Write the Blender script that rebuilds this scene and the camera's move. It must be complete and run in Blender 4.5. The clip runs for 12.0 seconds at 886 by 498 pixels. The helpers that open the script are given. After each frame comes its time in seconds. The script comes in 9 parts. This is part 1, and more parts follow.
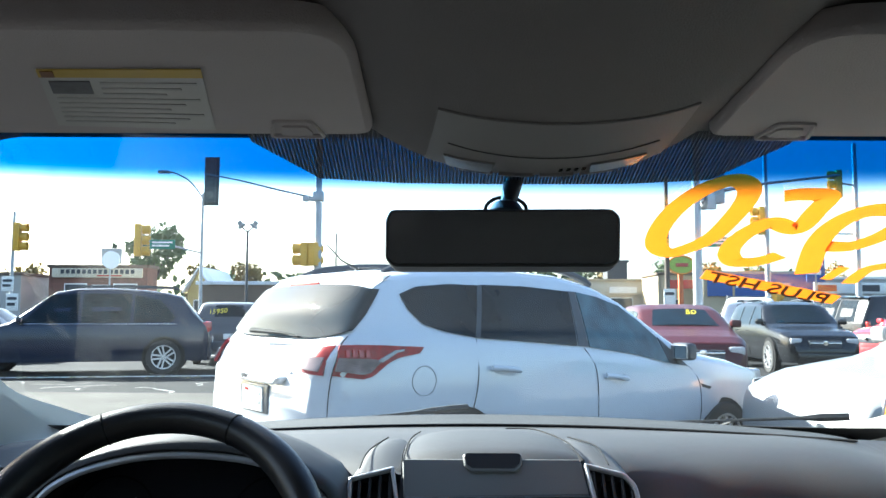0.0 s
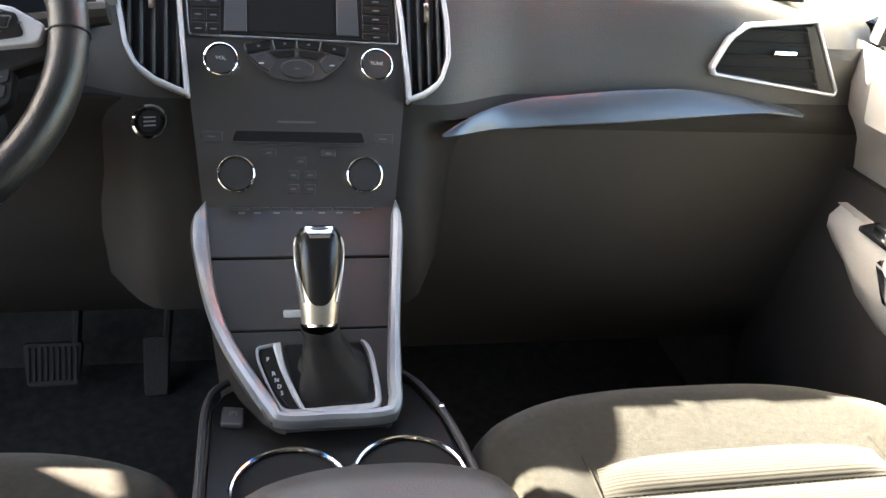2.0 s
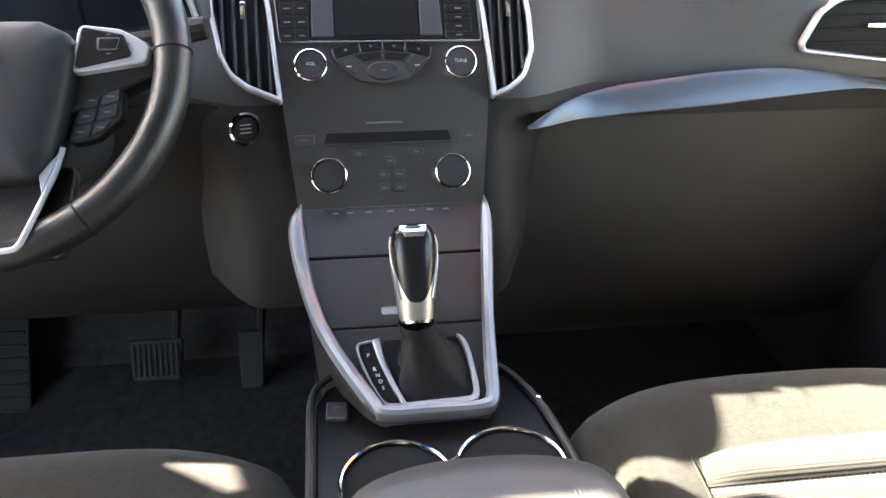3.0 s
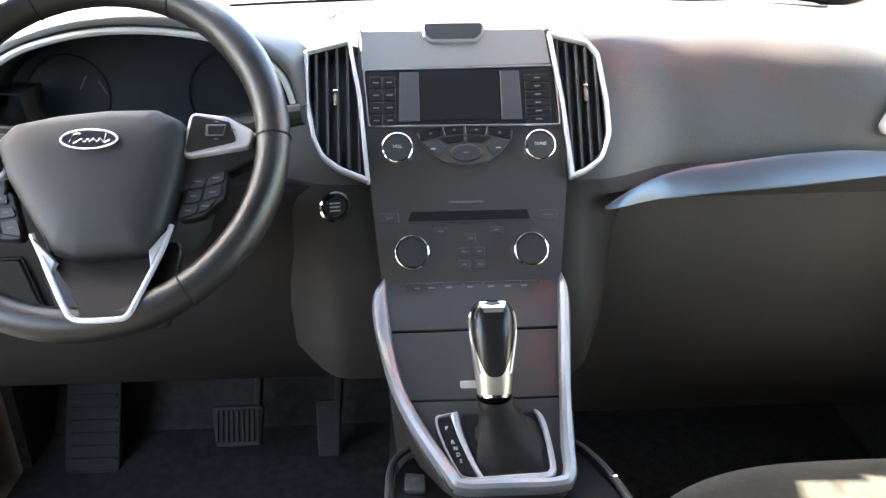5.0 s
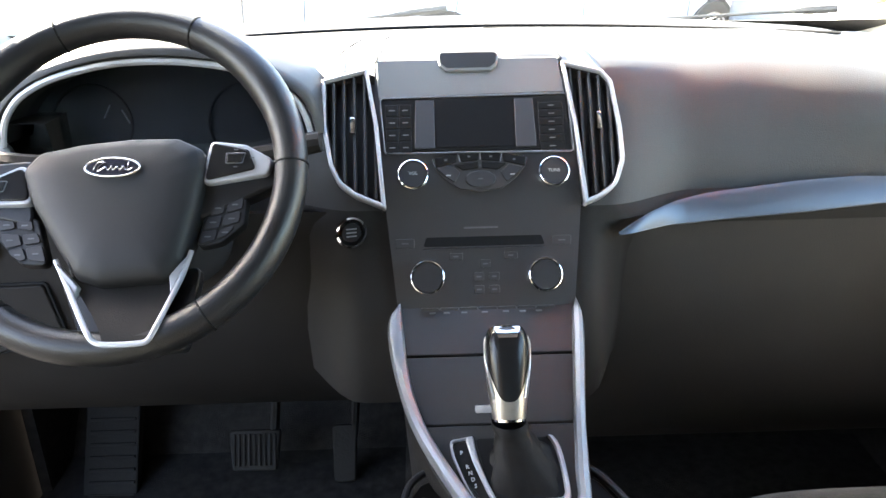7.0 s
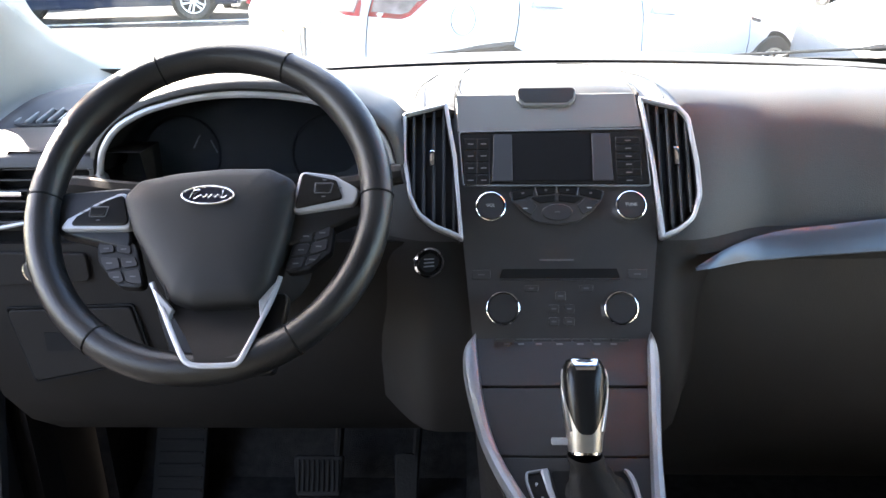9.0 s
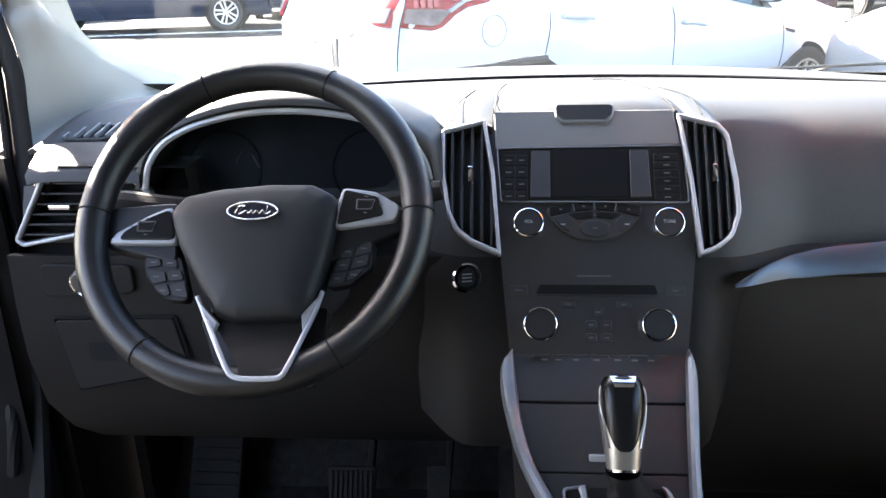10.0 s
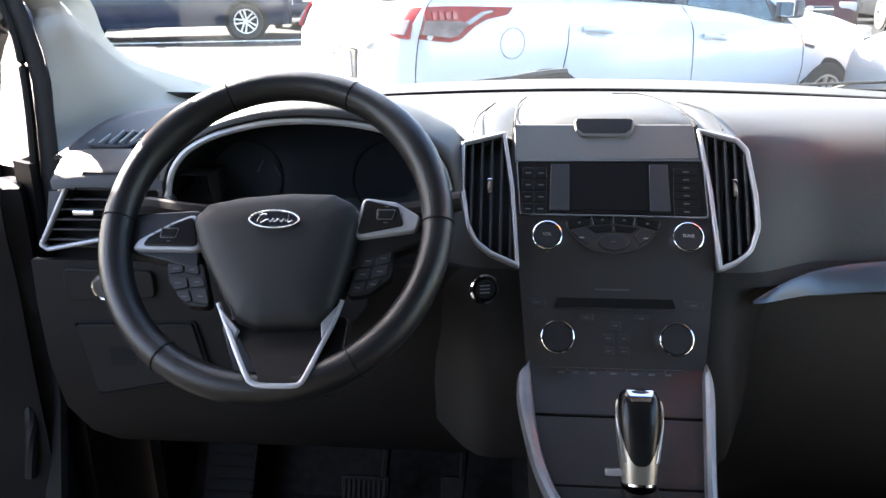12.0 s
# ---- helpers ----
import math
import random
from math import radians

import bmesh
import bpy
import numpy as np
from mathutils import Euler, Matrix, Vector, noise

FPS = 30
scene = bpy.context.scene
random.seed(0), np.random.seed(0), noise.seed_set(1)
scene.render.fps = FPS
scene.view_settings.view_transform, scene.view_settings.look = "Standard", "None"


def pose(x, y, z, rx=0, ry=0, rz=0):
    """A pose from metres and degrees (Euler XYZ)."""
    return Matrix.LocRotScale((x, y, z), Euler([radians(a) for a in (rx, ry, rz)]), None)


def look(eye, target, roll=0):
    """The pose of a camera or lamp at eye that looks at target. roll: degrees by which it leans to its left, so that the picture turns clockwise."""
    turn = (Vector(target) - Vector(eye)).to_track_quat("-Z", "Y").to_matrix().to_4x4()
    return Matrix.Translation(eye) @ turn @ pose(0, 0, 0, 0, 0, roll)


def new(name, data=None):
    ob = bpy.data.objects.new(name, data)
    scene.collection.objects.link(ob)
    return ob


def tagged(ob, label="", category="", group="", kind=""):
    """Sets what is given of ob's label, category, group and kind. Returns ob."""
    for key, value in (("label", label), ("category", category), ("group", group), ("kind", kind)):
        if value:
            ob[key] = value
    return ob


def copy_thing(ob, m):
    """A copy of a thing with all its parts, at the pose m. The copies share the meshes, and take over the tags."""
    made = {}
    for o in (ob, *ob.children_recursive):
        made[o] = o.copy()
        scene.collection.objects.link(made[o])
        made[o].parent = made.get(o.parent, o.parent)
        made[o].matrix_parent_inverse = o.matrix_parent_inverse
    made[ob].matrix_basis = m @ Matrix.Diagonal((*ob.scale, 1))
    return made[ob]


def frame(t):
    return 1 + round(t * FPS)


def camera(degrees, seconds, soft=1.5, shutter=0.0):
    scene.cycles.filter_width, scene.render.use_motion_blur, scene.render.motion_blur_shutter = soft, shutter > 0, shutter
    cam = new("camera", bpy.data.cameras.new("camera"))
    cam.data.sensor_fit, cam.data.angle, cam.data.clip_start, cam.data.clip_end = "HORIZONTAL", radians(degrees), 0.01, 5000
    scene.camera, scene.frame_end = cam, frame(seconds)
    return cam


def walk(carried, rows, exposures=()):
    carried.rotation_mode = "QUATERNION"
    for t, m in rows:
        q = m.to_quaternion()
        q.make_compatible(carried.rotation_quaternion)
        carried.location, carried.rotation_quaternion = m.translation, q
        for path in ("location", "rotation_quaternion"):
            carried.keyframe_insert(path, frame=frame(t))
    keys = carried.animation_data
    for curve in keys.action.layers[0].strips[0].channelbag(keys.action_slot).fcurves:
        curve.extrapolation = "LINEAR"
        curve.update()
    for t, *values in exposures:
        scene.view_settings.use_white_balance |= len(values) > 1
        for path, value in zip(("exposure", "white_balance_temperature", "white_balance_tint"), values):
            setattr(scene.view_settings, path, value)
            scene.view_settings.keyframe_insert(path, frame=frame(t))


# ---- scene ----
cam = camera(57.7, 12.0)

PATH = [
    (0, (-0.079, -0.947, 1.467), (-0.07, 1.046, 1.627), 0.2),
    (0.1, (-0.079, -0.944, 1.464), (-0.071, 1.054, 1.53), -0.12),
    (0.2, (-0.077, -0.936, 1.463), (-0.073, 1.063, 1.435), -0.5),
    (0.3, (-0.079, -0.933, 1.46), (-0.068, 1.066, 1.394), -0.34),
    (0.4, (-0.08, -0.925, 1.458), (-0.066, 1.07, 1.322), -0.41),
    (0.5, (-0.077, -0.923, 1.454), (-0.071, 1.066, 1.251), -0.6),
    (0.7, (-0.078, -0.918, 1.45), (-0.06, 1.057, 1.13), -0.76),
    (0.8, (-0.077, -0.908, 1.448), (-0.042, 1.05, 1.044), -0.55),
    (1, (-0.069, -0.903, 1.448), (0.018, 1.016, 0.891), 0.5),
    (1.2, (-0.067, -0.896, 1.437), (0.128, 0.987, 0.791), 2.55),
    (1.3, (-0.061, -0.897, 1.432), (0.159, 0.96, 0.721), 3.18),
    (1.5, (-0.05, -0.901, 1.422), (0.201, 0.93, 0.658), 4.0),
    (1.7, (-0.041, -0.898, 1.418), (0.264, 0.895, 0.585), 4.61),
    (2, (-0.035, -0.891, 1.416), (0.388, 0.822, 0.474), 5.9),
    (2.2, (-0.032, -0.889, 1.41), (0.42, 0.793, 0.427), 5.79),
    (2.5, (-0.034, -0.888, 1.412), (0.37, 0.779, 0.383), 4.3),
    (2.8, (-0.049, -0.886, 1.421), (0.263, 0.808, 0.405), 2.1),
    (3, (-0.059, -0.892, 1.432), (0.192, 0.828, 0.442), 1.2),
    (3.2, (-0.066, -0.893, 1.436), (0.127, 0.839, 0.455), 0.41),
    (3.5, (-0.068, -0.901, 1.442), (0.038, 0.864, 0.507), -0.7),
    (3.7, (-0.074, -0.908, 1.447), (0.013, 0.877, 0.549), -0.98),
    (5.3, (-0.068, -0.915, 1.449), (0.007, 0.904, 0.62), -0.39),
    (5.5, (-0.068, -0.917, 1.449), (-0.008, 0.904, 0.625), -0.7),
    (6, (-0.065, -0.919, 1.45), (-0.016, 0.91, 0.642), -0.9),
    (6.5, (-0.069, -0.919, 1.456), (-0.007, 0.907, 0.644), -0.6),
    (6.7, (-0.066, -0.92, 1.454), (-0.011, 0.912, 0.654), -0.76),
    (8.3, (-0.094, -0.927, 1.458), (-0.121, 0.934, 0.725), -1.12),
    (8.5, (-0.1, -0.929, 1.464), (-0.128, 0.933, 0.735), -0.9),
    (9, (-0.099, -0.935, 1.459), (-0.181, 0.937, 0.757), -1.2),
    (9.2, (-0.104, -0.935, 1.466), (-0.201, 0.933, 0.757), -1.26),
    (9.5, (-0.105, -0.937, 1.467), (-0.223, 0.935, 0.771), -1.5),
    (10, (-0.111, -0.941, 1.469), (-0.261, 0.934, 0.79), -1.5),
    (10.5, (-0.112, -0.943, 1.468), (-0.289, 0.933, 0.796), -1.4),
    (11, (-0.114, -0.943, 1.469), (-0.297, 0.929, 0.789), -1.2),
    (11.5, (-0.115, -0.947, 1.472), (-0.302, 0.93, 0.807), -1.0),
    (12, (-0.116, -0.946, 1.471), (-0.301, 0.935, 0.818), -0.9),
]
walk(cam, [(t, look(eye, target, roll)) for t, eye, target, roll in PATH],
     [(0, 3.2, 5900, 8), (0.3, 2.85, 5900, 8), (0.5, 2.5, 5900, 8), (0.9, 2.45, 6000, 9), (1.2, 3.2, 6500, 12), (1.5, 4.95, 7050, 15),
      (2.0, 5.65, 7600, 15), (2.5, 5.75, 7450, 15), (3.5, 6.0, 7300, 15), (5.5, 6.05, 7200, 14), (6.5, 5.95, 7100, 14), (8.5, 5.45, 6900, 17), (10.0, 4.95, 6700, 18), (12.0, 4.65, 6650, 18)])

# ---- light ----
SUN_AZ, SUN_EL = 55.0, 30.8   # degrees to the left of straight ahead, and above the horizon
world = bpy.data.worlds.new("sky_world")
scene.world = world
world.use_nodes = True
wn = world.node_tree.nodes
sky = wn.new("ShaderNodeTexSky")
sky.sky_type = "NISHITA"
sky.sun_disc = False
sky.sun_elevation = radians(SUN_EL)
sky.sun_rotation = radians(-SUN_AZ)
sky.air_density, sky.dust_density, sky.ozone_density = 1.0, 2.2, 1.0
wn["Background"].inputs[1].default_value = 0.06
world.node_tree.links.new(sky.outputs[0], wn["Background"].inputs[0])
sun = new("sun", bpy.data.lights.new("sun", "SUN"))
sun.data.energy, sun.data.angle, sun.data.color = 5.0, radians(0.6), (1.0, 0.93, 0.82)
ce = math.cos(radians(SUN_EL))
SUN_FROM = Vector((-math.sin(radians(SUN_AZ)) * ce, math.cos(radians(SUN_AZ)) * ce, math.sin(radians(SUN_EL))))
sun.matrix_world = look(SUN_FROM * 60, (0, 0, 0))

# ---- materials ----
def material(name, colour, rough=0.5, metal=0.0, var=0.12, var_scale=6.0, bump=0.0, bump_scale=300.0,
             coat=0.0, spec=0.5, rough_var=0.0, sheen=0.0, by_object=0.0):
    """Principled surface with stains at one scale, grain at another."""
    m = bpy.data.materials.new(name)
    m.use_nodes = True
    nt = m.node_tree
    n, l = nt.nodes, nt.links
    p = n["Principled BSDF"]
    p.inputs["Roughness"].default_value = rough
    p.inputs["Metallic"].default_value = metal
    p.inputs["Coat Weight"].default_value = coat
    p.inputs["Coat Roughness"].default_value = 0.04
    p.inputs["Specular IOR Level"].default_value = spec
    p.inputs["Sheen Weight"].default_value = sheen
    tc = n.new("ShaderNodeTexCoord")
    big = n.new("ShaderNodeTexNoise")
    big.inputs["Scale"].default_value, big.inputs["Detail"].default_value = var_scale, 5.0
    l.new(tc.outputs["Object"], big.inputs["Vector"])
    ramp = n.new("ShaderNodeValToRGB")
    c = Vector(colour)
    ramp.color_ramp.elements[0].position, ramp.color_ramp.elements[1].position = 0.3, 0.7
    ramp.color_ramp.elements[0].color = (*(c * (1 - var)), 1)
    ramp.color_ramp.elements[1].color = (*[min(1, v * (1 + var)) for v in c], 1)
    l.new(big.outputs["Fac"], ramp.inputs["Fac"])
    out = ramp.outputs["Color"]
    if by_object:
        oi, hs = n.new("ShaderNodeObjectInfo"), n.new("ShaderNodeHueSaturation")
        mr = n.new("ShaderNodeMapRange")
        mr.inputs["To Min"].default_value, mr.inputs["To Max"].default_value = 1 - by_object, 1 + by_object
        l.new(oi.outputs["Random"], mr.inputs["Value"])
        l.new(mr.outputs[0], hs.inputs["Value"])
        l.new(out, hs.inputs["Color"])
        out = hs.outputs["Color"]
    l.new(out, p.inputs["Base Color"])
    if rough_var:
        mr = n.new("ShaderNodeMapRange")
        mr.inputs["To Min"].default_value, mr.inputs["To Max"].default_value = max(0.02, rough - rough_var), min(1, rough + rough_var)
        l.new(big.outputs["Fac"], mr.inputs["Value"])
        l.new(mr.outputs[0], p.inputs["Roughness"])
    if bump:
        fine = n.new("ShaderNodeTexNoise")
        fine.inputs["Scale"].default_value, fine.inputs["Detail"].default_value = bump_scale, 3.0
        l.new(tc.outputs["Object"], fine.inputs["Vector"])
        b = n.new("ShaderNodeBump")
        b.inputs["Strength"].default_value, b.inputs["Distance"].default_value = bump, 0.002
        l.new(fine.outputs["Fac"], b.inputs["Height"])
        l.new(b.outputs[0], p.inputs["Normal"])
    return m


def fabric(name, colour, pitch, axis=1):
    """Woven cloth with fine ribs."""
    m = material(name, colour, 0.95, var=0.16, var_scale=30, spec=0.15, sheen=0.14)
    nt = m.node_tree
    n, l = nt.nodes, nt.links
    tc = n["Texture Coordinate"]
    w = n.new("ShaderNodeTexWave")
    w.bands_direction = "XYZ"[axis]
    w.inputs["Scale"].default_value = 1.0 / pitch * 0.32
    w.inputs["Distortion"].default_value, w.inputs["Detail"].default_value, w.inputs["Detail Scale"].default_value = 0.12, 2.0, 6.0
    l.new(tc.outputs["Object"], w.inputs["Vector"])
    f = n.new("ShaderNodeTexNoise")
    f.inputs["Scale"].default_value = 700
    l.new(tc.outputs["Object"], f.inputs["Vector"])
    add = n.new("ShaderNodeMath")
    add.operation = "ADD"
    l.new(w.outputs["Fac"], add.inputs[0])
    l.new(f.outputs["Fac"], add.inputs[1])
    b = n.new("ShaderNodeBump")
    b.inputs["Strength"].default_value, b.inputs["Distance"].default_value = 0.28, 0.0010
    l.new(add.outputs[0], b.inputs["Height"])
    l.new(b.outputs[0], n["Principled BSDF"].inputs["Normal"])
    return m


def clear_glass(name, tint, gloss=0.06, dust=0.0, edge=0.6):
    """A thin pane: it lets light straight through, tinted, with a faint mirror and a film of dust."""
    m = bpy.data.materials.new(name)
    m.use_nodes = True
    nt = m.node_tree
    n, l = nt.nodes, nt.links
    n.remove(n["Principled BSDF"])
    t, g, mix = n.new("ShaderNodeBsdfTransparent"), n.new("ShaderNodeBsdfGlossy"), n.new("ShaderNodeMixShader")
    t.inputs[0].default_value = (*tint, 1)
    g.inputs["Roughness"].default_value = 0.02
    lw, pw, ad = n.new("ShaderNodeLayerWeight"), n.new("ShaderNodeMath"), n.new("ShaderNodeMath")
    lw.inputs["Blend"].default_value = 0.5
    pw.operation, pw.inputs[1].default_value = "POWER", 5.0
    l.new(lw.outputs["Facing"], pw.inputs[0])
    ad.operation, ad.inputs[1].default_value, ad.inputs[2].default_value = "MULTIPLY_ADD", edge, gloss * 0.5
    l.new(pw.outputs[0], ad.inputs[0])
    l.new(ad.outputs[0], mix.inputs[0])
    l.new(t.outputs[0], mix.inputs[1])
    l.new(g.outputs[0], mix.inputs[2])
    last = mix
    if dust:
        tr, dm = n.new("ShaderNodeBsdfDiffuse"), n.new("ShaderNodeMixShader")
        tr.inputs[0].default_value = (0.75, 0.74, 0.7, 1)
        tc, ns, mr = n.new("ShaderNodeTexCoord"), n.new("ShaderNodeTexNoise"), n.new("ShaderNodeMapRange")
        ns.inputs["Scale"].default_value, ns.inputs["Detail"].default_value = 14, 9
        l.new(tc.outputs["Object"], ns.inputs["Vector"])
        mr.inputs["From Min"].default_value, mr.inputs["From Max"].default_value = 0.4, 0.75
        mr.inputs["To Min"].default_value, mr.inputs["To Max"].default_value = dust * 0.25, dust
        l.new(ns.outputs["Fac"], mr.inputs["Value"])
        sc, runs, rr, sx, side, mu, su = [n.new("ShaderNode" + k) for k in ("VectorMath", "TexNoise", "MapRange", "SeparateXYZ", "MapRange", "Math", "Math")]
        sc.operation, sc.inputs[1].default_value = "MULTIPLY", (70, 9, 9)
        l.new(tc.outputs["Object"], sc.inputs[0])
        runs.inputs["Scale"].default_value, runs.inputs["Detail"].default_value = 1.0, 4
        l.new(sc.outputs[0], runs.inputs["Vector"])
        rr.inputs["From Min"].default_value, rr.inputs["From Max"].default_value, rr.inputs["To Max"].default_value = 0.62, 0.70, 0.10
        l.new(runs.outputs["Fac"], rr.inputs["Value"])
        l.new(tc.outputs["Object"], sx.inputs[0])
        side.inputs["From Min"].default_value, side.inputs["From Max"].default_value = -0.15, -0.45
        l.new(sx.outputs[0], side.inputs["Value"])
        mu.operation, su.operation = "MULTIPLY", "ADD"
        l.new(rr.outputs[0], mu.inputs[0])
        l.new(side.outputs[0], mu.inputs[1])
        l.new(mr.outputs[0], su.inputs[0])
        l.new(mu.outputs[0], su.inputs[1])
        l.new(su.outputs[0], dm.inputs[0])
        l.new(mix.outputs[0], dm.inputs[1])
        l.new(tr.outputs[0], dm.inputs[2])
        last = dm
    l.new(last.outputs[0], n["Material Output"].inputs[0])
    return m


PAD = material("dash_soft_plastic", (0.021, 0.021, 0.0215), 0.58, var=0.18, var_scale=5, bump=0.2, bump_scale=620, spec=0.42, rough_var=0.06)
PAD2 = material("dash_hard_plastic", (0.017, 0.017, 0.0185), 0.55, spec=0.3, var=0.15, bump=0.25, bump_scale=620, rough_var=0.05)
STACK = material("stack_satin_plastic", (0.0290, 0.0276, 0.0284), 0.38, var=0.12, bump=0.12, bump_scale=800)
PODGREY = material("pod_grey_panel", (0.125, 0.128, 0.126), 0.42, var=0.06, bump=0.15, bump_scale=700)
GLOSS = material("piano_black", (0.010, 0.010, 0.0105), 0.22, var=0.1, rough_var=0.05, spec=0.28)
DARK = material("black_recess", (0.009, 0.009, 0.0095), 0.8, var=0.2, spec=0.1)
SILVER = material("satin_silver_paint", (0.35, 0.36, 0.38), 0.36, metal=0.35, var=0.05, var_scale=40, bump=0.04, bump_scale=900)
TRIM = material("brushed_silver_trim", (0.17, 0.18, 0.195), 0.36, metal=0.4, var=0.06, var_scale=60)
CHROME = material("chrome", (0.78, 0.79, 0.8), 0.09, metal=1.0, var=0.03)
BLUESTRIP = material("anodised_trim_strip", (0.056, 0.070, 0.090), 0.34, metal=0.5, var=0.05)
LEATHER = material("wheel_leather", (0.0085, 0.0087, 0.0095), 0.36, var=0.3, var_scale=18, bump=0.22, bump_scale=650, rough_var=0.12, spec=0.40)
BOOT = material("boot_leather", (0.0065, 0.0056, 0.0052), 0.62, spec=0.15, var=0.3, var_scale=24, bump=0.15, bump_scale=350)
ARMLEATHER = material("armrest_vinyl", (0.021, 0.0208, 0.0212), 0.5, var=0.08, bump=0.15, bump_scale=500)
SCREEN = material("screen_glass", (0.0105, 0.0105, 0.0115), 0.8, var=0.1, spec=0.02)
RUBBER = material("black_rubber", (0.018, 0.018, 0.018), 0.65, var=0.2, bump=0.3, bump_scale=200)
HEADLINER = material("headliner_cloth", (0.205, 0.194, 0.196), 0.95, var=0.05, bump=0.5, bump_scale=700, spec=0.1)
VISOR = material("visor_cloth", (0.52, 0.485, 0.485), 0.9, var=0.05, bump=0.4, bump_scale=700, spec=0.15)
BEIGE = material("pillar_plastic", (0.33, 0.32, 0.285), 0.5, var=0.05, bump=0.25, bump_scale=600)
CARPET = material("black_carpet", (0.016, 0.0152, 0.0148), 1.0, var=0.35, var_scale=60, bump=1.0, bump_scale=500, spec=0.1)
SEATCLOTH = fabric("seat_cloth", (0.0135, 0.0128, 0.0104), 0.0036, 1)
SEATSIDE = material("seat_bolster_cloth", (0.0100, 0.0095, 0.0077), 0.95, var=0.35, var_scale=160, bump=0.35, bump_scale=900, spec=0.12, sheen=0.06)
# darker copy of the hard dash plastic, with the shade low down mixed in
KNEE = material("shaded_dash_plastic", (0.0125, 0.0112, 0.0106), 0.65, var=0.2, bump=0.2, bump_scale=620, spec=0.12)
LOWPAD = material("lower_pad_plastic", (0.0140, 0.0128, 0.0122), 0.65, var=0.15, bump=0.2, bump_scale=620, spec=0.15)
DEFROST = material("defroster_grey_plastic", (0.026, 0.028, 0.030), 0.7, var=0.15, bump=0.3, bump_scale=500, spec=0.2)
KNOBMETAL = material("brushed_knob_metal", (0.42, 0.40, 0.36), 0.38, metal=0.95, var=0.08, var_scale=40)
GLOVE = material("glovebox_plastic", (0.0240, 0.0222, 0.0210), 0.65, var=0.15, bump=0.3, bump_scale=560, spec=0.3)
PRINT = material("pale_print", (0.34, 0.35, 0.36), 0.6, var=0.05)
DIMPRINT = material("dim_print", (0.085, 0.085, 0.09), 0.6, var=0.05)
REDLENS = material("red_plastic", (0.42, 0.015, 0.012), 0.2, coat=0.3, var=0.15, var_scale=20)
BLUEBADGE = material("dark_blue_badge", (0.010, 0.012, 0.022), 0.25, coat=0.4)
DOORSKIN = material("car_interior_shell", (0.05, 0.05, 0.05), 0.7, var=0.2)
ORANGE = material("orange_window_paint", (0.80, 0.37, 0.016), 0.6, var=0.08, var_scale=30)
BANNERINK = material("dark_window_paint", (0.16, 0.060, 0.010), 0.6, var=0.1)
BLACKPAINT = material("black_car_paint", (0.010, 0.0105, 0.012), 0.3, spec=0.3, coat=0.1, var=0.1)
# the orange paint lets some daylight through from outside
for _m in (ORANGE,):
    _p = _m.node_tree.nodes["Principled BSDF"]
    _p.inputs["Transmission Weight"].default_value = 0.0
    _t, _x = _m.node_tree.nodes.new("ShaderNodeBsdfTranslucent"), _m.node_tree.nodes.new("ShaderNodeMixShader")
    _t.inputs[0].default_value = (1.0, 0.46, 0.09, 1)
    _x.inputs[0].default_value = 0.55
    _m.node_tree.links.new(_p.outputs[0], _x.inputs[1])
    _m.node_tree.links.new(_t.outputs[0], _x.inputs[2])
    _m.node_tree.links.new(_x.outputs[0], _m.node_tree.nodes["Material Output"].inputs[0])


def shade_band(m, z_clear, z_full, tint):
    """A colour band in the head of the glass, fading out below."""
    nt = m.node_tree
    n, l = nt.nodes, nt.links
    tr = n["Transparent BSDF"]
    tc, sx, mr, mx = n.new("ShaderNodeTexCoord"), n.new("ShaderNodeSeparateXYZ"), n.new("ShaderNodeMapRange"), n.new("ShaderNodeMix")
    mx.data_type = "RGBA"
    l.new(tc.outputs["Object"], sx.inputs[0])
    l.new(sx.outputs[2], mr.inputs["Value"])
    mr.inputs["From Min"].default_value, mr.inputs["From Max"].default_value = z_clear, z_full
    mr.interpolation_type = "SMOOTHSTEP"
    l.new(mr.outputs[0], mx.inputs["Factor"])
    mx.inputs["A"].default_value = tr.inputs[0].default_value
    mx.inputs["B"].default_value = (*tint, 1)
    l.new(mx.outputs["Result"], tr.inputs[0])


WINDSCREEN = clear_glass("windscreen_glass", (0.92, 0.955, 0.95), 0.05, 0.012)
shade_band(WINDSCREEN, 1.594, 1.617, (0.022, 0.27, 0.50))
FRIT = bpy.data.materials.new("frit_print")
FRIT.use_nodes = True
_n, _l = FRIT.node_tree.nodes, FRIT.node_tree.links
_tr, _mx, _wv, _tc, _mr = _n.new("ShaderNodeBsdfTransparent"), _n.new("ShaderNodeMixShader"), _n.new("ShaderNodeTexWave"), _n.new("ShaderNodeTexCoord"), _n.new("ShaderNodeMapRange")
_n["Principled BSDF"].inputs["Base Color"].default_value = (0.035, 0.042, 0.05, 1)
_n["Principled BSDF"].inputs["Roughness"].default_value = 0.6
_wv.bands_direction, _wv.inputs["Scale"].default_value = "X", 85.0
_l.new(_tc.outputs["Object"], _wv.inputs["Vector"])
_mr.inputs["To Min"].default_value, _mr.inputs["To Max"].default_value = 0.62, 0.97
_l.new(_wv.outputs["Fac"], _mr.inputs["Value"])
_l.new(_mr.outputs[0], _mx.inputs[0])
_l.new(_tr.outputs[0], _mx.inputs[1])
_l.new(_n["Principled BSDF"].outputs[0], _mx.inputs[2])
_l.new(_mx.outputs[0], _n["Material Output"].inputs[0])
SIDEGLASS = clear_glass("side_glass", (0.85, 0.9, 0.88), 0.05)
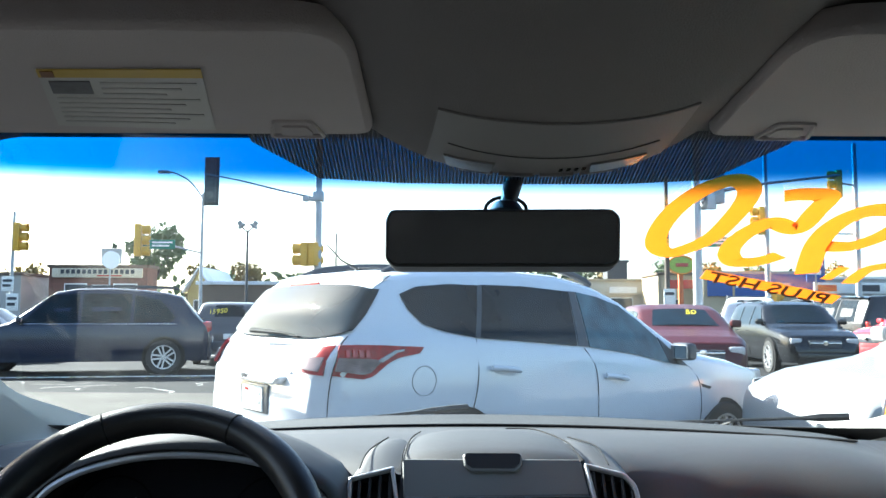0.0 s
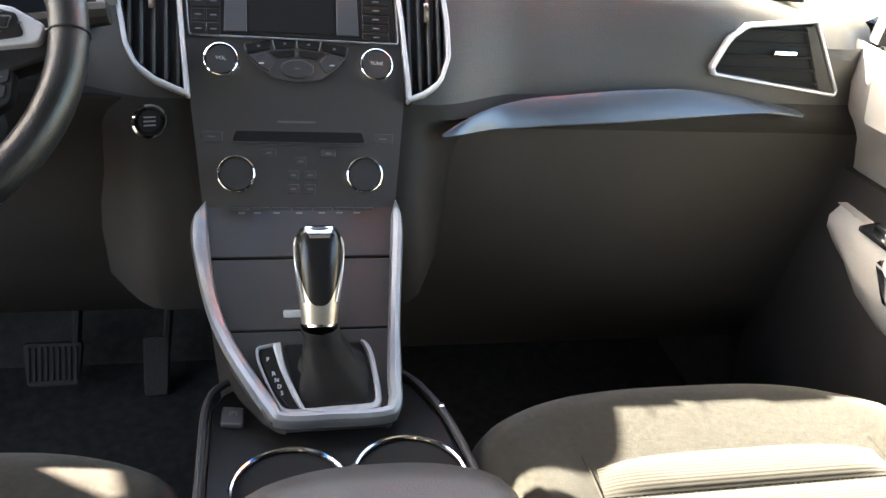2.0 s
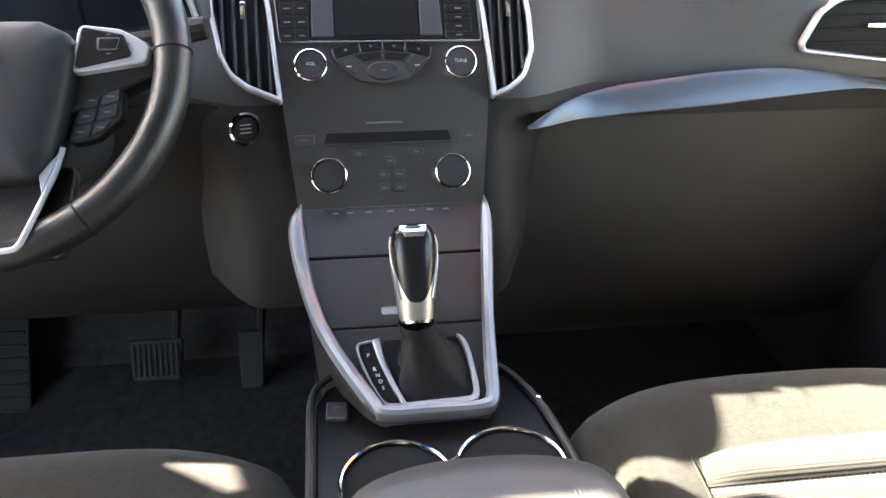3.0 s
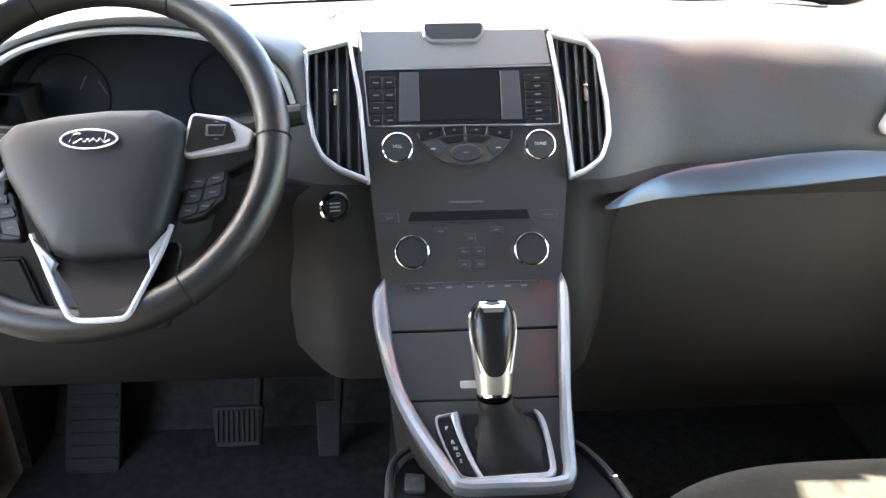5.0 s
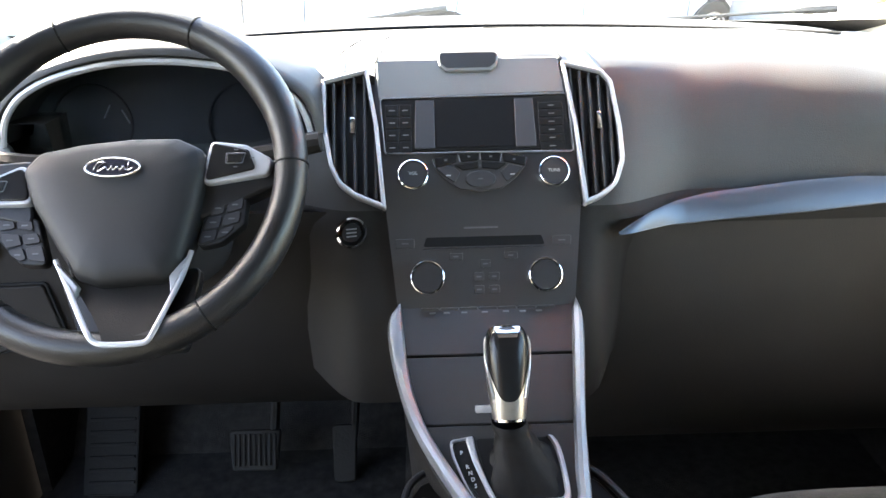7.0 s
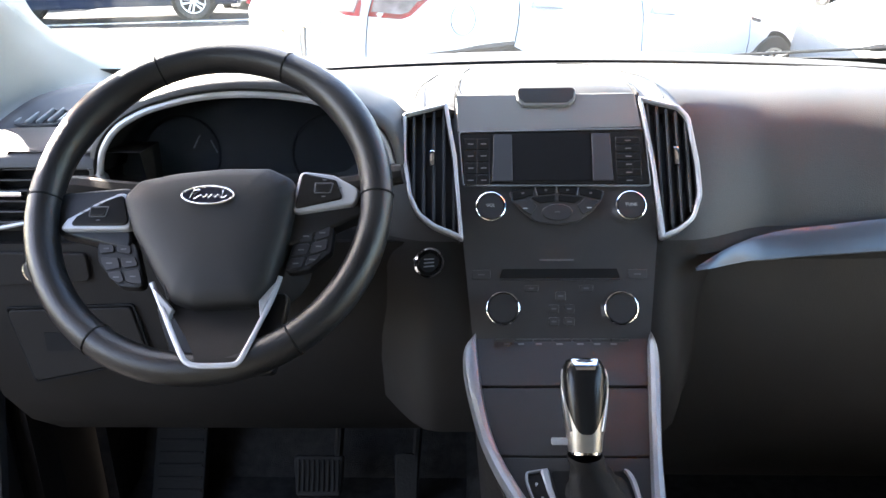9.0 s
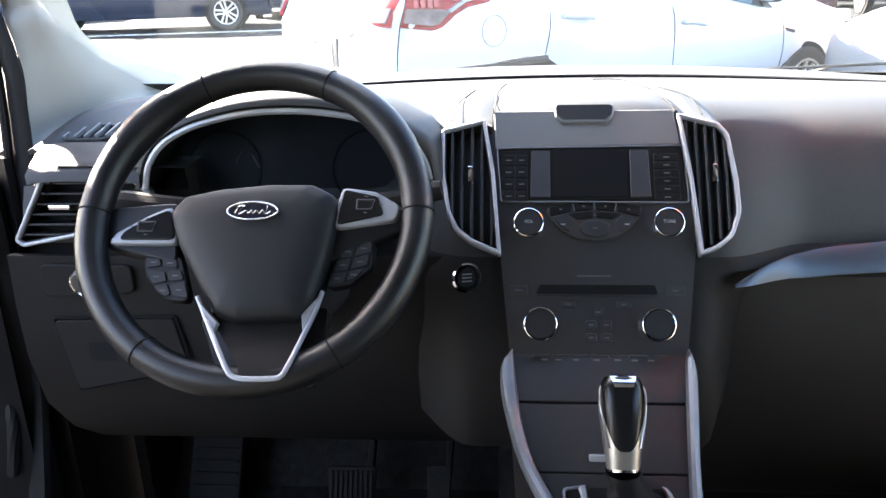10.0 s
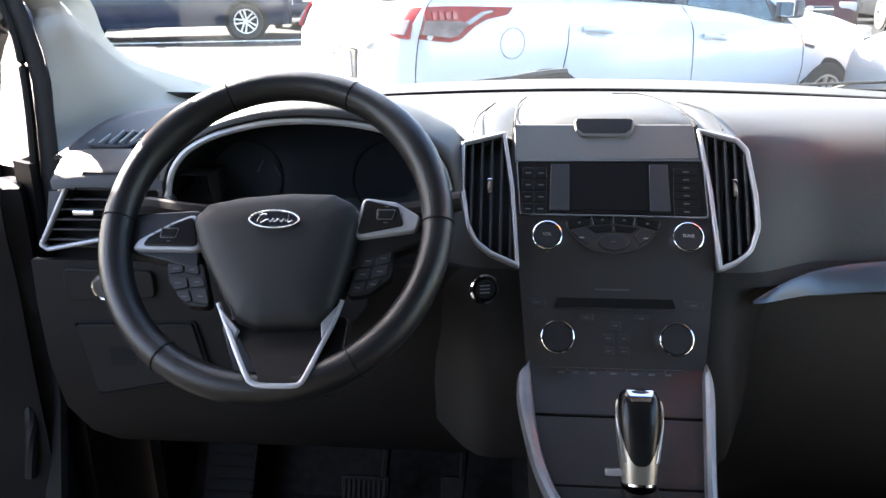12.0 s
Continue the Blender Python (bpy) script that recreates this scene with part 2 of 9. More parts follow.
PRIVACY = clear_glass("privacy_glass", (0.17, 0.20, 0.19), 0.06)
LEATHER2 = material("airbag_cover_plastic", (0.0098, 0.0100, 0.0108), 0.55, var=0.1, bump=0.12, bump_scale=900, spec=0.30)
LABELWHITE = material("label_paper", (0.52, 0.52, 0.50), 0.6, var=0.05)
LABELYELLOW = material("label_yellow", (0.55, 0.38, 0.05), 0.6, var=0.05)
LABELGREY = material("label_text_bars", (0.44, 0.44, 0.43), 0.6, var=0.05)
DARKPRINT = material("label_dark_print", (0.08, 0.08, 0.09), 0.6, var=0.3, var_scale=120)
OVERHEAD = material("overhead_console_plastic", (0.215, 0.207, 0.207), 0.6, var=0.05, bump=0.2, bump_scale=600)
LENS = material("frosted_lens", (0.235, 0.228, 0.222), 0.25, var=0.05, coat=0.3)
MIRROR = material("mirror_glass", (0.30, 0.32, 0.35), 0.2, metal=0.78, var=0.02)
MIRRORCASE = material("mirror_case_plastic", (0.040, 0.042, 0.047), 0.5, var=0.1, bump=0.2, bump_scale=500)
SEALBLACK = material("door_seal_rubber", (0.007, 0.007, 0.0075), 0.55, var=0.25, var_scale=30, bump=0.2, bump_scale=300, spec=0.22)
YELLOWTAG = material("yellow_connector", (0.45, 0.30, 0.03), 0.5, var=0.1)
KEYGREY = material("key_plastic", (0.018, 0.018, 0.020), 0.5, var=0.12, spec=0.35)
CONSOLEBLACK = material("console_black_plastic", (0.0165, 0.0157, 0.0157), 0.45, var=0.12, bump=0.1, bump_scale=700, spec=0.35)
DECKBLACK = material("deck_gloss_black", (0.0048, 0.0045, 0.0045), 0.28, var=0.12, spec=0.10)
# black rubber again, darkened to carry the footwell's shade
PEDALBLACK = material("shaded_pedal_rubber", (0.010, 0.0096, 0.0092), 0.75, var=0.25, bump=0.3, bump_scale=200, spec=0.15)
CHEEK = material("screen_cheek_grey", (0.028, 0.030, 0.035), 0.4, var=0.08)
# black face lightened to slate: the haze over the dials is in its colour
CLUSTERFACE = material("hazy_instrument_face", (0.019, 0.0200, 0.0220), 0.7, var=0.15, spec=0.1)
CLUSTERGLASS = clear_glass("instrument_cover", (0.84, 0.86, 0.89), 0.001, 0.0, 0.0)
DOORCARD = material("door_lining", (0.15, 0.142, 0.13), 0.55, var=0.1, bump=0.4, bump_scale=450)
TEALGLASS = material("pale_car_glass", (0.030, 0.070, 0.085), 0.04, var=0.6, var_scale=5, spec=0.5)
ARMPALE = material("door_armrest_vinyl", (0.24, 0.23, 0.21), 0.5, var=0.1, bump=0.3, bump_scale=450)

# ---- tools for building ----
def world_of(ob):
    return ob.matrix_basis if ob.parent is None else world_of(ob.parent) @ ob.matrix_parent_inverse @ ob.matrix_basis


def finish(name, bm, mat, sharp=0.6):
    for e in bm.edges:
        if len(e.link_faces) == 2 and e.calc_face_angle(0) > sharp:
            e.smooth = False
    for f in bm.faces:
        f.smooth = True
    me = bpy.data.meshes.new(name)
    bm.to_mesh(me)
    bm.free()
    me.materials.append(mat)
    return new(name, me)


def part(name, bm, mat, parent, label="", m=None, sharp=0.6):
    """One mesh under a thing or a part, given in world coordinates or in the frame m."""
    if m is not None:
        bm.transform(m)
    ob = finish(name, bm, mat, sharp)
    ob.parent = parent
    ob.matrix_parent_inverse = world_of(parent).inverted()
    return tagged(ob, label) if label else ob


def thing(name, at, label, category, group="", kind=""):
    ob = new(name)
    ob.empty_display_size = 0.05
    ob.matrix_basis = at if isinstance(at, Matrix) else Matrix.Translation(at)
    return tagged(ob, label, category, group, kind)


def solid(name, bm, mat, label, category, group="", kind="", m=None, sharp=0.6):
    if m is not None:
        bm.transform(m)
    return tagged(finish(name, bm, mat, sharp), label, category, group, kind)


def frame_of(o, xa, ya):
    xa, ya = Vector(xa).normalized(), Vector(ya).normalized()
    za = xa.cross(ya)
    m = Matrix((xa, ya, za)).transposed().to_4x4()
    m.translation = o
    return m


def rpoly(pts, r, n=4):
    """A polygon with rounded corners; r: one radius or one a corner."""
    out, k = [], len(pts)
    for i in range(k):
        p, a, b = Vector(pts[i]), Vector(pts[i - 1]), Vector(pts[(i + 1) % k])
        rr = r[i] if isinstance(r, (list, tuple)) else r
        da, db = (a - p), (b - p)
        ang = da.angle(db)
        d = min(rr / max(0.05, math.tan(ang / 2)), da.length * 0.48, db.length * 0.48)
        if rr <= 0:
            out.append(p)
            continue
        s, e = p + da.normalized() * d, p + db.normalized() * d
        for j in range(n + 1):
            t = j / n
            out.append((1 - t) ** 2 * s + 2 * t * (1 - t) * p + t * t * e)
    return out


def inset(pts, d):
    """The polygon moved inwards by d."""
    k = len(pts)
    area = sum(pts[i - 1].x * pts[i].y - pts[i].x * pts[i - 1].y for i in range(k))
    sg = 1 if area > 0 else -1
    out = []
    for i in range(k):
        a, b, c = pts[i - 1], pts[i], pts[(i + 1) % k]
        e1, e2 = (b - a), (c - b)
        e1 = e1.normalized() if e1.length > 1e-9 else e2.normalized()
        e2 = e2.normalized() if e2.length > 1e-9 else e1
        n1, n2 = Vector((-e1.y, e1.x)) * sg, Vector((-e2.y, e2.x)) * sg
        nn = n1 + n2
        nn = nn.normalized() / max(0.4, math.sqrt(max(0.05, (1 + n1.dot(n2)) / 2)))
        out.append(b + nn * d)
    return out


def prism(pts, z0, z1, bev=0.0):
    """A plate of the outline pts from z0 to z1, its upper edge bevelled."""
    bm = bmesh.new()
    pts = [Vector(p) for p in pts]
    area = sum(pts[i - 1].x * pts[i].y - pts[i].x * pts[i - 1].y for i in range(len(pts)))
    if area < 0:
        pts = pts[::-1]
    rings = [(pts, z0), (pts, z1 - bev)]
    if bev:
        rings += [(inset(pts, bev * 0.3), z1 - bev * 0.3), (inset(pts, bev), z1)]
    vs = [[bm.verts.new((p.x, p.y, z)) for p in ring] for ring, z in rings]
    k = len(pts)
    for a, b in zip(vs, vs[1:]):
        for i in range(k):
            bm.faces.new((a[i], a[(i + 1) % k], b[(i + 1) % k], b[i]))
    for f in (bm.faces.new(vs[-1]), bm.faces.new(vs[0][::-1])):
        for e in f.edges:
            e.smooth = False
    return bm


def ring(pts, width, z0, z1, bev=0.001):
    """A frame: the outline pts, inwards by width, from z0 to z1."""
    bm = bmesh.new()
    pts = [Vector(p) for p in pts]
    area = sum(pts[i - 1].x * pts[i].y - pts[i].x * pts[i - 1].y for i in range(len(pts)))
    if area < 0:
        pts = pts[::-1]
    prof = [(0, z0), (0, z1 - bev), (bev, z1), (width - bev, z1), (width, z1 - bev), (width, z0)]
    vs = [[bm.verts.new((p.x, p.y, z)) for p in inset(pts, d)] for d, z in prof]
    k = len(pts)
    for a, b in zip(vs, vs[1:] + vs[:1]):
        for i in range(k):
            bm.faces.new((a[i], a[(i + 1) % k], b[(i + 1) % k], b[i]))
    return bm


def tube(pts, r, n=10, closed=False, flat=1.0, up=(0, 0, 1), caps=True):
    """A rod swept along pts; r: a radius or one a point; flat: its height over its width along up."""
    bm = bmesh.new()
    pts = [Vector(p) for p in pts]
    k, rows = len(pts), []
    for i, p in enumerate(pts):
        a = pts[i - 1] if (closed or i) else p
        b = pts[(i + 1) % k] if (closed or i < k - 1) else p
        d = (b - a).normalized()
        u = Vector(up) - d * Vector(up).dot(d)
        if u.length < 1e-4:
            u = Vector((1, 0, 0)) - d * d.x
        u.normalize()
        s = d.cross(u)
        rr = r[i] if isinstance(r, (list, tuple)) else r
        rows.append([bm.verts.new(p + (s * math.cos(j * math.tau / n) + u * flat * math.sin(j * math.tau / n)) * rr) for j in range(n)])
    for a, b in zip(rows, rows[1:] + (rows[:1] if closed else [])):
        for j in range(n):
            bm.faces.new((a[j], a[(j + 1) % n], b[(j + 1) % n], b[j]))
    if caps and not closed:
        bm.faces.new(rows[0][::-1])
        bm.faces.new(rows[-1])
    bmesh.ops.recalc_face_normals(bm, faces=bm.faces)
    return bm


def lathe(prof, n=28):
    """A turned body about z from (radius, z) pairs."""
    bm = bmesh.new()
    rows = [[bm.verts.new((r * math.cos(j * math.tau / n), r * math.sin(j * math.tau / n), z)) for j in range(n)] if r > 1e-6
            else [bm.verts.new((0, 0, z))] for r, z in prof]
    for a, b in zip(rows, rows[1:]):
        for j in range(n):
            q = [a[j % len(a)], a[(j + 1) % n % len(a)], b[(j + 1) % n % len(b)], b[j % len(b)]]
            q = list(dict.fromkeys(q))
            if len(q) > 2:
                bm.faces.new(q)
    bmesh.ops.recalc_face_normals(bm, faces=bm.faces)
    return bm


def loft(rows, closed=False, caps=False):
    """A skin over rows of points, all rows of one length; closed: each row is a ring."""
    bm = bmesh.new()
    vs = [[bm.verts.new(p) for p in row] for row in rows]
    k = len(vs[0])
    for a, b in zip(vs, vs[1:]):
        for j in range(k if closed else k - 1):
            bm.faces.new((a[j], a[(j + 1) % k], b[(j + 1) % k], b[j]))
    if caps:
        bm.faces.new(vs[0][::-1])
        bm.faces.new(vs[-1])
    bmesh.ops.recalc_face_normals(bm, faces=bm.faces)
    return bm


def slab(rows, t, out=None):
    """A skin over rows of points with the thickness t behind it; out: the way its seen side faces."""
    bm = loft(rows)
    bm.normal_update()
    if out is not None and sum((f.normal * f.calc_area() for f in bm.faces), Vector()).dot(Vector(out)) < 0:
        bmesh.ops.reverse_faces(bm, faces=bm.faces)
        bm.normal_update()
    nrm = [v.normal.copy() for v in bm.verts]
    top = list(bm.verts)
    n, k = len(rows), len(rows[0])
    low = [bm.verts.new(v.co - q * t) for v, q in zip(top, nrm)]
    for i in range(n - 1):
        for j in range(k - 1):
            bm.faces.new((low[i * k + j], low[(i + 1) * k + j], low[(i + 1) * k + j + 1], low[i * k + j + 1]))
    rim = [i * k for i in range(n)] + [(n - 1) * k + j for j in range(1, k)] + [i * k + k - 1 for i in range(n - 2, -1, -1)] + [j for j in range(k - 2, 0, -1)]
    for a, b in zip(rim, rim[1:] + rim[:1]):
        bm.faces.new((top[a], top[b], low[b], low[a]))
    bmesh.ops.recalc_face_normals(bm, faces=bm.faces)
    return bm


def box(x0, x1, y0, y1, z0, z1, bev=0.0, seg=2):
    bm = bmesh.new()
    bmesh.ops.create_cube(bm, size=1)
    for v in bm.verts:
        v.co = Vector(((x0 + x1) / 2 + v.co.x * (x1 - x0), (y0 + y1) / 2 + v.co.y * (y1 - y0), (z0 + z1) / 2 + v.co.z * (z1 - z0)))
    if bev:
        bmesh.ops.bevel(bm, geom=bm.edges[:], offset=bev, segments=seg, affect="EDGES", profile=0.6)
    return bm


def join(*bms):
    out = bmesh.new()
    for b in bms:
        me = bpy.data.meshes.new("tmp")
        b.to_mesh(me)
        b.free()
        out.from_mesh(me)
        bpy.data.meshes.remove(me)
    return out


def lettering(text, size, depth=0.0006, shear=0.0, bold=0.0):
    """Raised letters in the xy plane, centred."""
    cu = bpy.data.curves.new("lettering", "FONT")
    cu.body, cu.size, cu.extrude, cu.shear, cu.offset = text, size, depth, shear, bold
    cu.align_x, cu.align_y, cu.resolution_u = "CENTER", "CENTER", 3
    ob = bpy.data.objects.new("lettering", cu)
    scene.collection.objects.link(ob)
    me = bpy.data.meshes.new_from_object(ob.evaluated_get(bpy.context.evaluated_depsgraph_get()))
    bm = bmesh.new()
    bm.from_mesh(me)
    bpy.data.objects.remove(ob)
    bpy.data.meshes.remove(me)
    return bm


def lerp(a, b, t):
    return a + (b - a) * t


def step(a, b, x):
    t = max(0.0, min(1.0, (x - a) / (b - a)))
    return t * t * (3 - 2 * t)


def curve_at(pts, x):
    """Smooth value through (x, value) pairs."""
    if x <= pts[0][0]:
        return pts[0][1]
    for (a, va), (b, vb) in zip(pts, pts[1:]):
        if x <= b:
            return lerp(va, vb, (x - a) / (b - a))
    return pts[-1][1]


def spline(pts, n=8, closed=False):
    """Points of a Catmull-Rom curve through pts."""
    pts = [Vector(p) for p in pts]
    k, out = len(pts), []
    for i in range(k if closed else k - 1):
        g = lambda j: pts[j % k] if closed else pts[max(0, min(k - 1, j))]
        p0, p1, p2, p3 = g(i - 1), g(i), g(i + 1), g(i + 2)
        for s in range(n):
            t = s / n
            out.append(0.5 * ((2 * p1) + (p2 - p0) * t + (2 * p0 - 5 * p1 + 4 * p2 - p3) * t * t + (3 * p1 - p0 - 3 * p2 + p3) * t ** 3))
    if not closed:
        out.append(pts[-1])
    return out

# ---- the cabin's shell ----
def glass_point(x, v):
    """The windscreen: v from its foot (0) to its head (1)."""
    q = (x / 0.72) ** 2
    a = Vector((x, 0.84 - 0.34 * q, 1.236))
    b = Vector((x * 0.86, -0.165 - 0.07 * q, 1.640))
    p = a.lerp(b, v)
    p.z += 0.012 * math.sin(math.pi * v)
    return p


def on_glass(x, y, lift=0.0):
    """The point of the windscreen's inner face over (x, y)."""
    u, v = x, 0.5
    for _ in range(12):
        p = glass_point(u, v)
        u += (x - p.x)
        v -= (y - p.y) / 1.0
    p = glass_point(u, v)
    return p + Vector((0, -0.37, -0.93)) * lift


def liner_z(x, y):
    """The headliner's height: flat pockets for the visors and a bowl-shaped bulge between them."""
    base = curve_at([(-2.5, 1.66), (-1.0, 1.69), (-0.46, 1.682), (-0.42, 1.678), (-0.2, 1.650), (-0.155, 1.641)], y)
    low = curve_at([(-2.5, 1.66), (-1.3, 1.690), (-0.9, 1.676), (-0.6, 1.646), (-0.42, 1.621), (-0.32, 1.608), (-0.24, 1.600), (-0.2, 1.598), (-0.175, 1.604), (-0.155, 1.618)], y)
    d = abs(x - 0.012)
    bowl = low + 1.15 * d * d + 26.0 * d ** 4
    k = 0.006
    h = max(0.0, min(1.0, 0.5 + 0.5 * (bowl - base) / k))
    return bowl * (1 - h) + base * h - k * h * (1 - h) - 0.05 * step(0.55, 0.73, abs(x))


def shell():
    # floor, with the tunnel under the console
    rows = []
    for i in range(15):
        y = lerp(0.62, -2.5, i / 14)
        zf = 0.47 + 0.25 * step(0.38, 0.6, y)
        rows.append([Vector((x, y, zf + (0.16 if abs(x) < 0.12 else 0.0) * (1 if y < 0.55 else 0.4)))
                     for x in (-0.79, -0.5, -0.3, -0.16, -0.12, 0.0, 0.12, 0.16, 0.3, 0.5, 0.79)])
    solid("floor", slab(rows, 0.03, (0, 0, 1)), CARPET, "black cabin carpet in the footwells", "floor", kind="structure")
    # bulkhead below the windscreen, behind the dashboard
    rows = [[Vector((x, y, z)) for x in (-0.80, -0.4, 0.0, 0.4, 0.80)] for y, z in ((0.62, 0.72), (0.60, 0.95), (0.70, 1.10), (0.90, 1.19))]
    solid("wall_front", slab(rows, 0.03), CARPET, "dark bulkhead behind the dashboard", "wall", kind="structure")
    # windscreen, one curved pane with a dark blue shade band along its head
    rows = [[glass_point(x, v) for x in [-0.775 + 1.55 * j / 24 for j in range(25)]] for v in [i / 12 for i in range(13)]]
    pane = solid("window_1", slab(rows, 0.004), WINDSCREEN, "curved windscreen with blue shade band and dusty film", "windscreen", kind="structure")
    # black print round the foot of the glass
    rows = []
    for i in range(25):
        x = -0.76 + 1.52 * i / 24
        top = 0.035 + 0.075 * (x / 0.72) ** 4
        rows.append([glass_point(x, top * k / 3) + Vector((0, -0.37, -0.93)) * 0.006 for k in range(4)])
    part("foot_print", slab(rows, 0.0006), RUBBER, pane, "black print along the foot of the glass")
    # cowl outside the foot of the windscreen
    rows = [[glass_point(x, 0) + Vector((0, dy, dz)) for x in [-0.775 + 1.55 * j / 16 for j in range(17)]]
            for dy, dz in ((-0.02, 0.0), (0.02, -0.012), (0.1, -0.035), (0.16, -0.06), (0.17, -0.12))]
    cowl = solid("cowl", slab(rows, 0.012), RUBBER, "black plastic cowl panel below the windscreen", "cowl", kind="structure")
    # bonnet and wings, which the pale car across the yard mirrors
    rows = []
    for y, z, hw in ((0.88, 1.165, 0.80), (1.0, 1.140, 0.83), (1.2, 1.095, 0.85), (1.45, 1.03, 0.85), (1.65, 0.96, 0.82), (1.78, 0.86, 0.76), (1.83, 0.70, 0.74), (1.82, 0.45, 0.74)):
        half = [(1.0, 0.40), (1.02, z - 0.30 if z > 0.75 else 0.42), (1.0, z - 0.10 if z > 0.6 else 0.44), (0.94, z - 0.035), (0.80, z - 0.008), (0.45, z + 0.004), (0.0, z + 0.008)]
        half = [(k, max(0.38, zz)) for k, zz in half]
        rows.append([Vector((-hw * k, y - 0.34 * (k * hw / 0.72) ** 2 * (1 if y < 0.95 else 0.12), zz)) for k, zz in half] + [Vector((hw * k, y - 0.34 * (k * hw / 0.72) ** 2 * (1 if y < 0.95 else 0.12), zz)) for k, zz in half[-2::-1]])
    solid("bonnet", slab(rows, 0.01), BLACKPAINT, "black painted bonnet and front wings", "bonnet", kind="structure", sharp=0.9)
    # dark print behind the mirror, on the glass
    out = [(-0.262, -0.175), (-0.205, -0.105), (-0.12, -0.092), (0.0, -0.088), (0.12, -0.092), (0.205, -0.105), (0.262, -0.175)]
    rows = []
    for j in range(4):
        t = j / 3
        rows.append([on_glass(x, lerp(-0.19, y, t), 0.006) for x, y in out])
    part("frit_patch", slab(rows, 0.0006), FRIT, pane, "dark lined print behind the mirror")
    # headliner with the moulded bulge in the middle, and its outer roof
    rows = []
    for i in range(41):
        y = lerp(-0.155, -2.5, (i / 40) ** 1.6)
        rows.append([Vector((x, y, liner_z(x, y))) for x in [-0.73 + 1.46 * j / 72 for j in range(73)]])
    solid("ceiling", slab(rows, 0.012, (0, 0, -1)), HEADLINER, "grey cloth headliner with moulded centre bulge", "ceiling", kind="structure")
    rows = [[Vector((x, y, z - 0.10 * (x / 0.78) ** 4)) for x in [-0.78 + 1.56 * j / 12 for j in range(13)]]
            for y, z in ((-0.13, 1.665), (-0.4, 1.715), (-1.0, 1.735), (-1.9, 1.725), (-2.62, 1.66))]
    solid("roof_skin", slab(rows, 0.008, (0, 0, -1)), BLACKPAINT, "black painted steel roof of the car", "roof", kind="structure")
    # pillars beside the windscreen: pale moulded trim
    for s, nm in ((-1, "pillar_left"), (1, "pillar_right")):
        inner = [(0.67, 0.64, 1.246), (0.705, 0.55, 1.274), (0.728, 0.44, 1.308), (0.740, 0.33, 1.342), (0.738, 0.25, 1.385), (0.728, 0.195, 1.445), (0.700, 0.03, 1.535), (0.645, -0.17, 1.630)]
        outer = [(0.775, 0.10, 1.222), (0.785, 0.06, 1.255), (0.788, 0.045, 1.30), (0.788, 0.042, 1.36), (0.785, 0.035, 1.42), (0.775, -0.01, 1.485), (0.740, -0.15, 1.575), (0.70, -0.28, 1.64)]
        if s < 0:
            outer = [(0.735, 0.10, 1.205), (0.7215, 0.045, 1.255), (0.7175, 0.045, 1.298), (0.7137, 0.045, 1.352), (0.7235, 0.045, 1.408), (0.733, 0.045, 1.445), (0.745, -0.10, 1.55), (0.70, -0.28, 1.64)]
            outer = [(0.115 + (x - 0.115) * 1.10, -0.946 + (y + 0.946) * 1.10, 1.471 + (z - 1.471) * 1.10) if y == 0.045 else (x, y, z) for x, y, z in outer]
        rows = []
        ii, oo = spline(inner, 4), spline(outer, 4)
        for a, b in zip(ii, oo):
            row = []
            for j in range(9):
                t = j / 8
                p = a.lerp(b, t)
                d = Vector((-0.55, -0.80, 0.2))
                p = p + d * 0.036 * max(0.0, 1 - abs(t - 0.56) / (0.56 if t < 0.56 else 0.44)) ** 0.8
                row.append(Vector((p.x * s, p.y, p.z)))
            rows.append(row)
        solid(nm, slab(rows, 0.01, (-s * 0.5, -0.8, 0.2)), BEIGE, "pale moulded plastic trim of the windscreen pillar", "pillar trim", "windscreen pillars", "structure")
    # sides and back that close the cabin, with window openings
    def side_wall(s, nm, y0, y1, openings):
        ys = sorted({y0, y1, *[v for o in openings for v in o[:2]]})
        zs = (0.42, 1.16, 1.60, 1.66)
        bm = bmesh.new()
        for a, b in zip(ys, ys[1:]):
            for c, d in zip(zs, zs[1:]):
                if c == 1.16 and any(o[0] <= a and b <= o[1] for o in openings):
                    continue
                x0 = 0.80 - (0.10 if c > 1.2 else 0.0)
                piece = box(s * x0, s * (x0 + 0.05), a, b, c, d)
                me = bpy.data.meshes.new("tmp")
                piece.to_mesh(me)
                piece.free()
                bm.from_mesh(me)
                bpy.data.meshes.remove(me)
        solid(nm, bm, DOORSKIN, "plain dark cabin side with window openings", "wall", kind="structure")
    side_wall(-1, "wall_left", -2.5, -1.02, [(-2.3, -1.75), (-1.7, -1.10)])
    side_wall(1, "wall_right", -2.5, -0.98, [(-2.3, -1.75), (-1.7, -1.10)])
    bm = join(box(-0.85, 0.85, -2.56, -2.5, 0.42, 1.18), box(-0.85, 0.85, -2.56, -2.5, 1.58, 1.68), box(-0.85, -0.6, -2.56, -2.5, 1.18, 1.58), box(0.6, 0.85, -2.56, -2.5, 1.18, 1.58))
    for s, nm in ((-1, "kick_left"), (1, "kick_right")):
        rows = [[Vector((s * (0.775 + 0.01 * (z > 1.0)), y, z)) for y in (-0.30 if s < 0 else 0.0, 0.1, 0.3, 0.50, 0.72)] for z in (0.42, 0.6, 0.8, 1.0, 1.22)]
        solid(nm, slab(rows, 0.02, (-s, 0, 0)) if s > 0 else slab([r[2:] for r in rows], 0.02, (1, 0, 0)), CARPET, "dark footwell side below the dashboard", "wall", kind="structure")
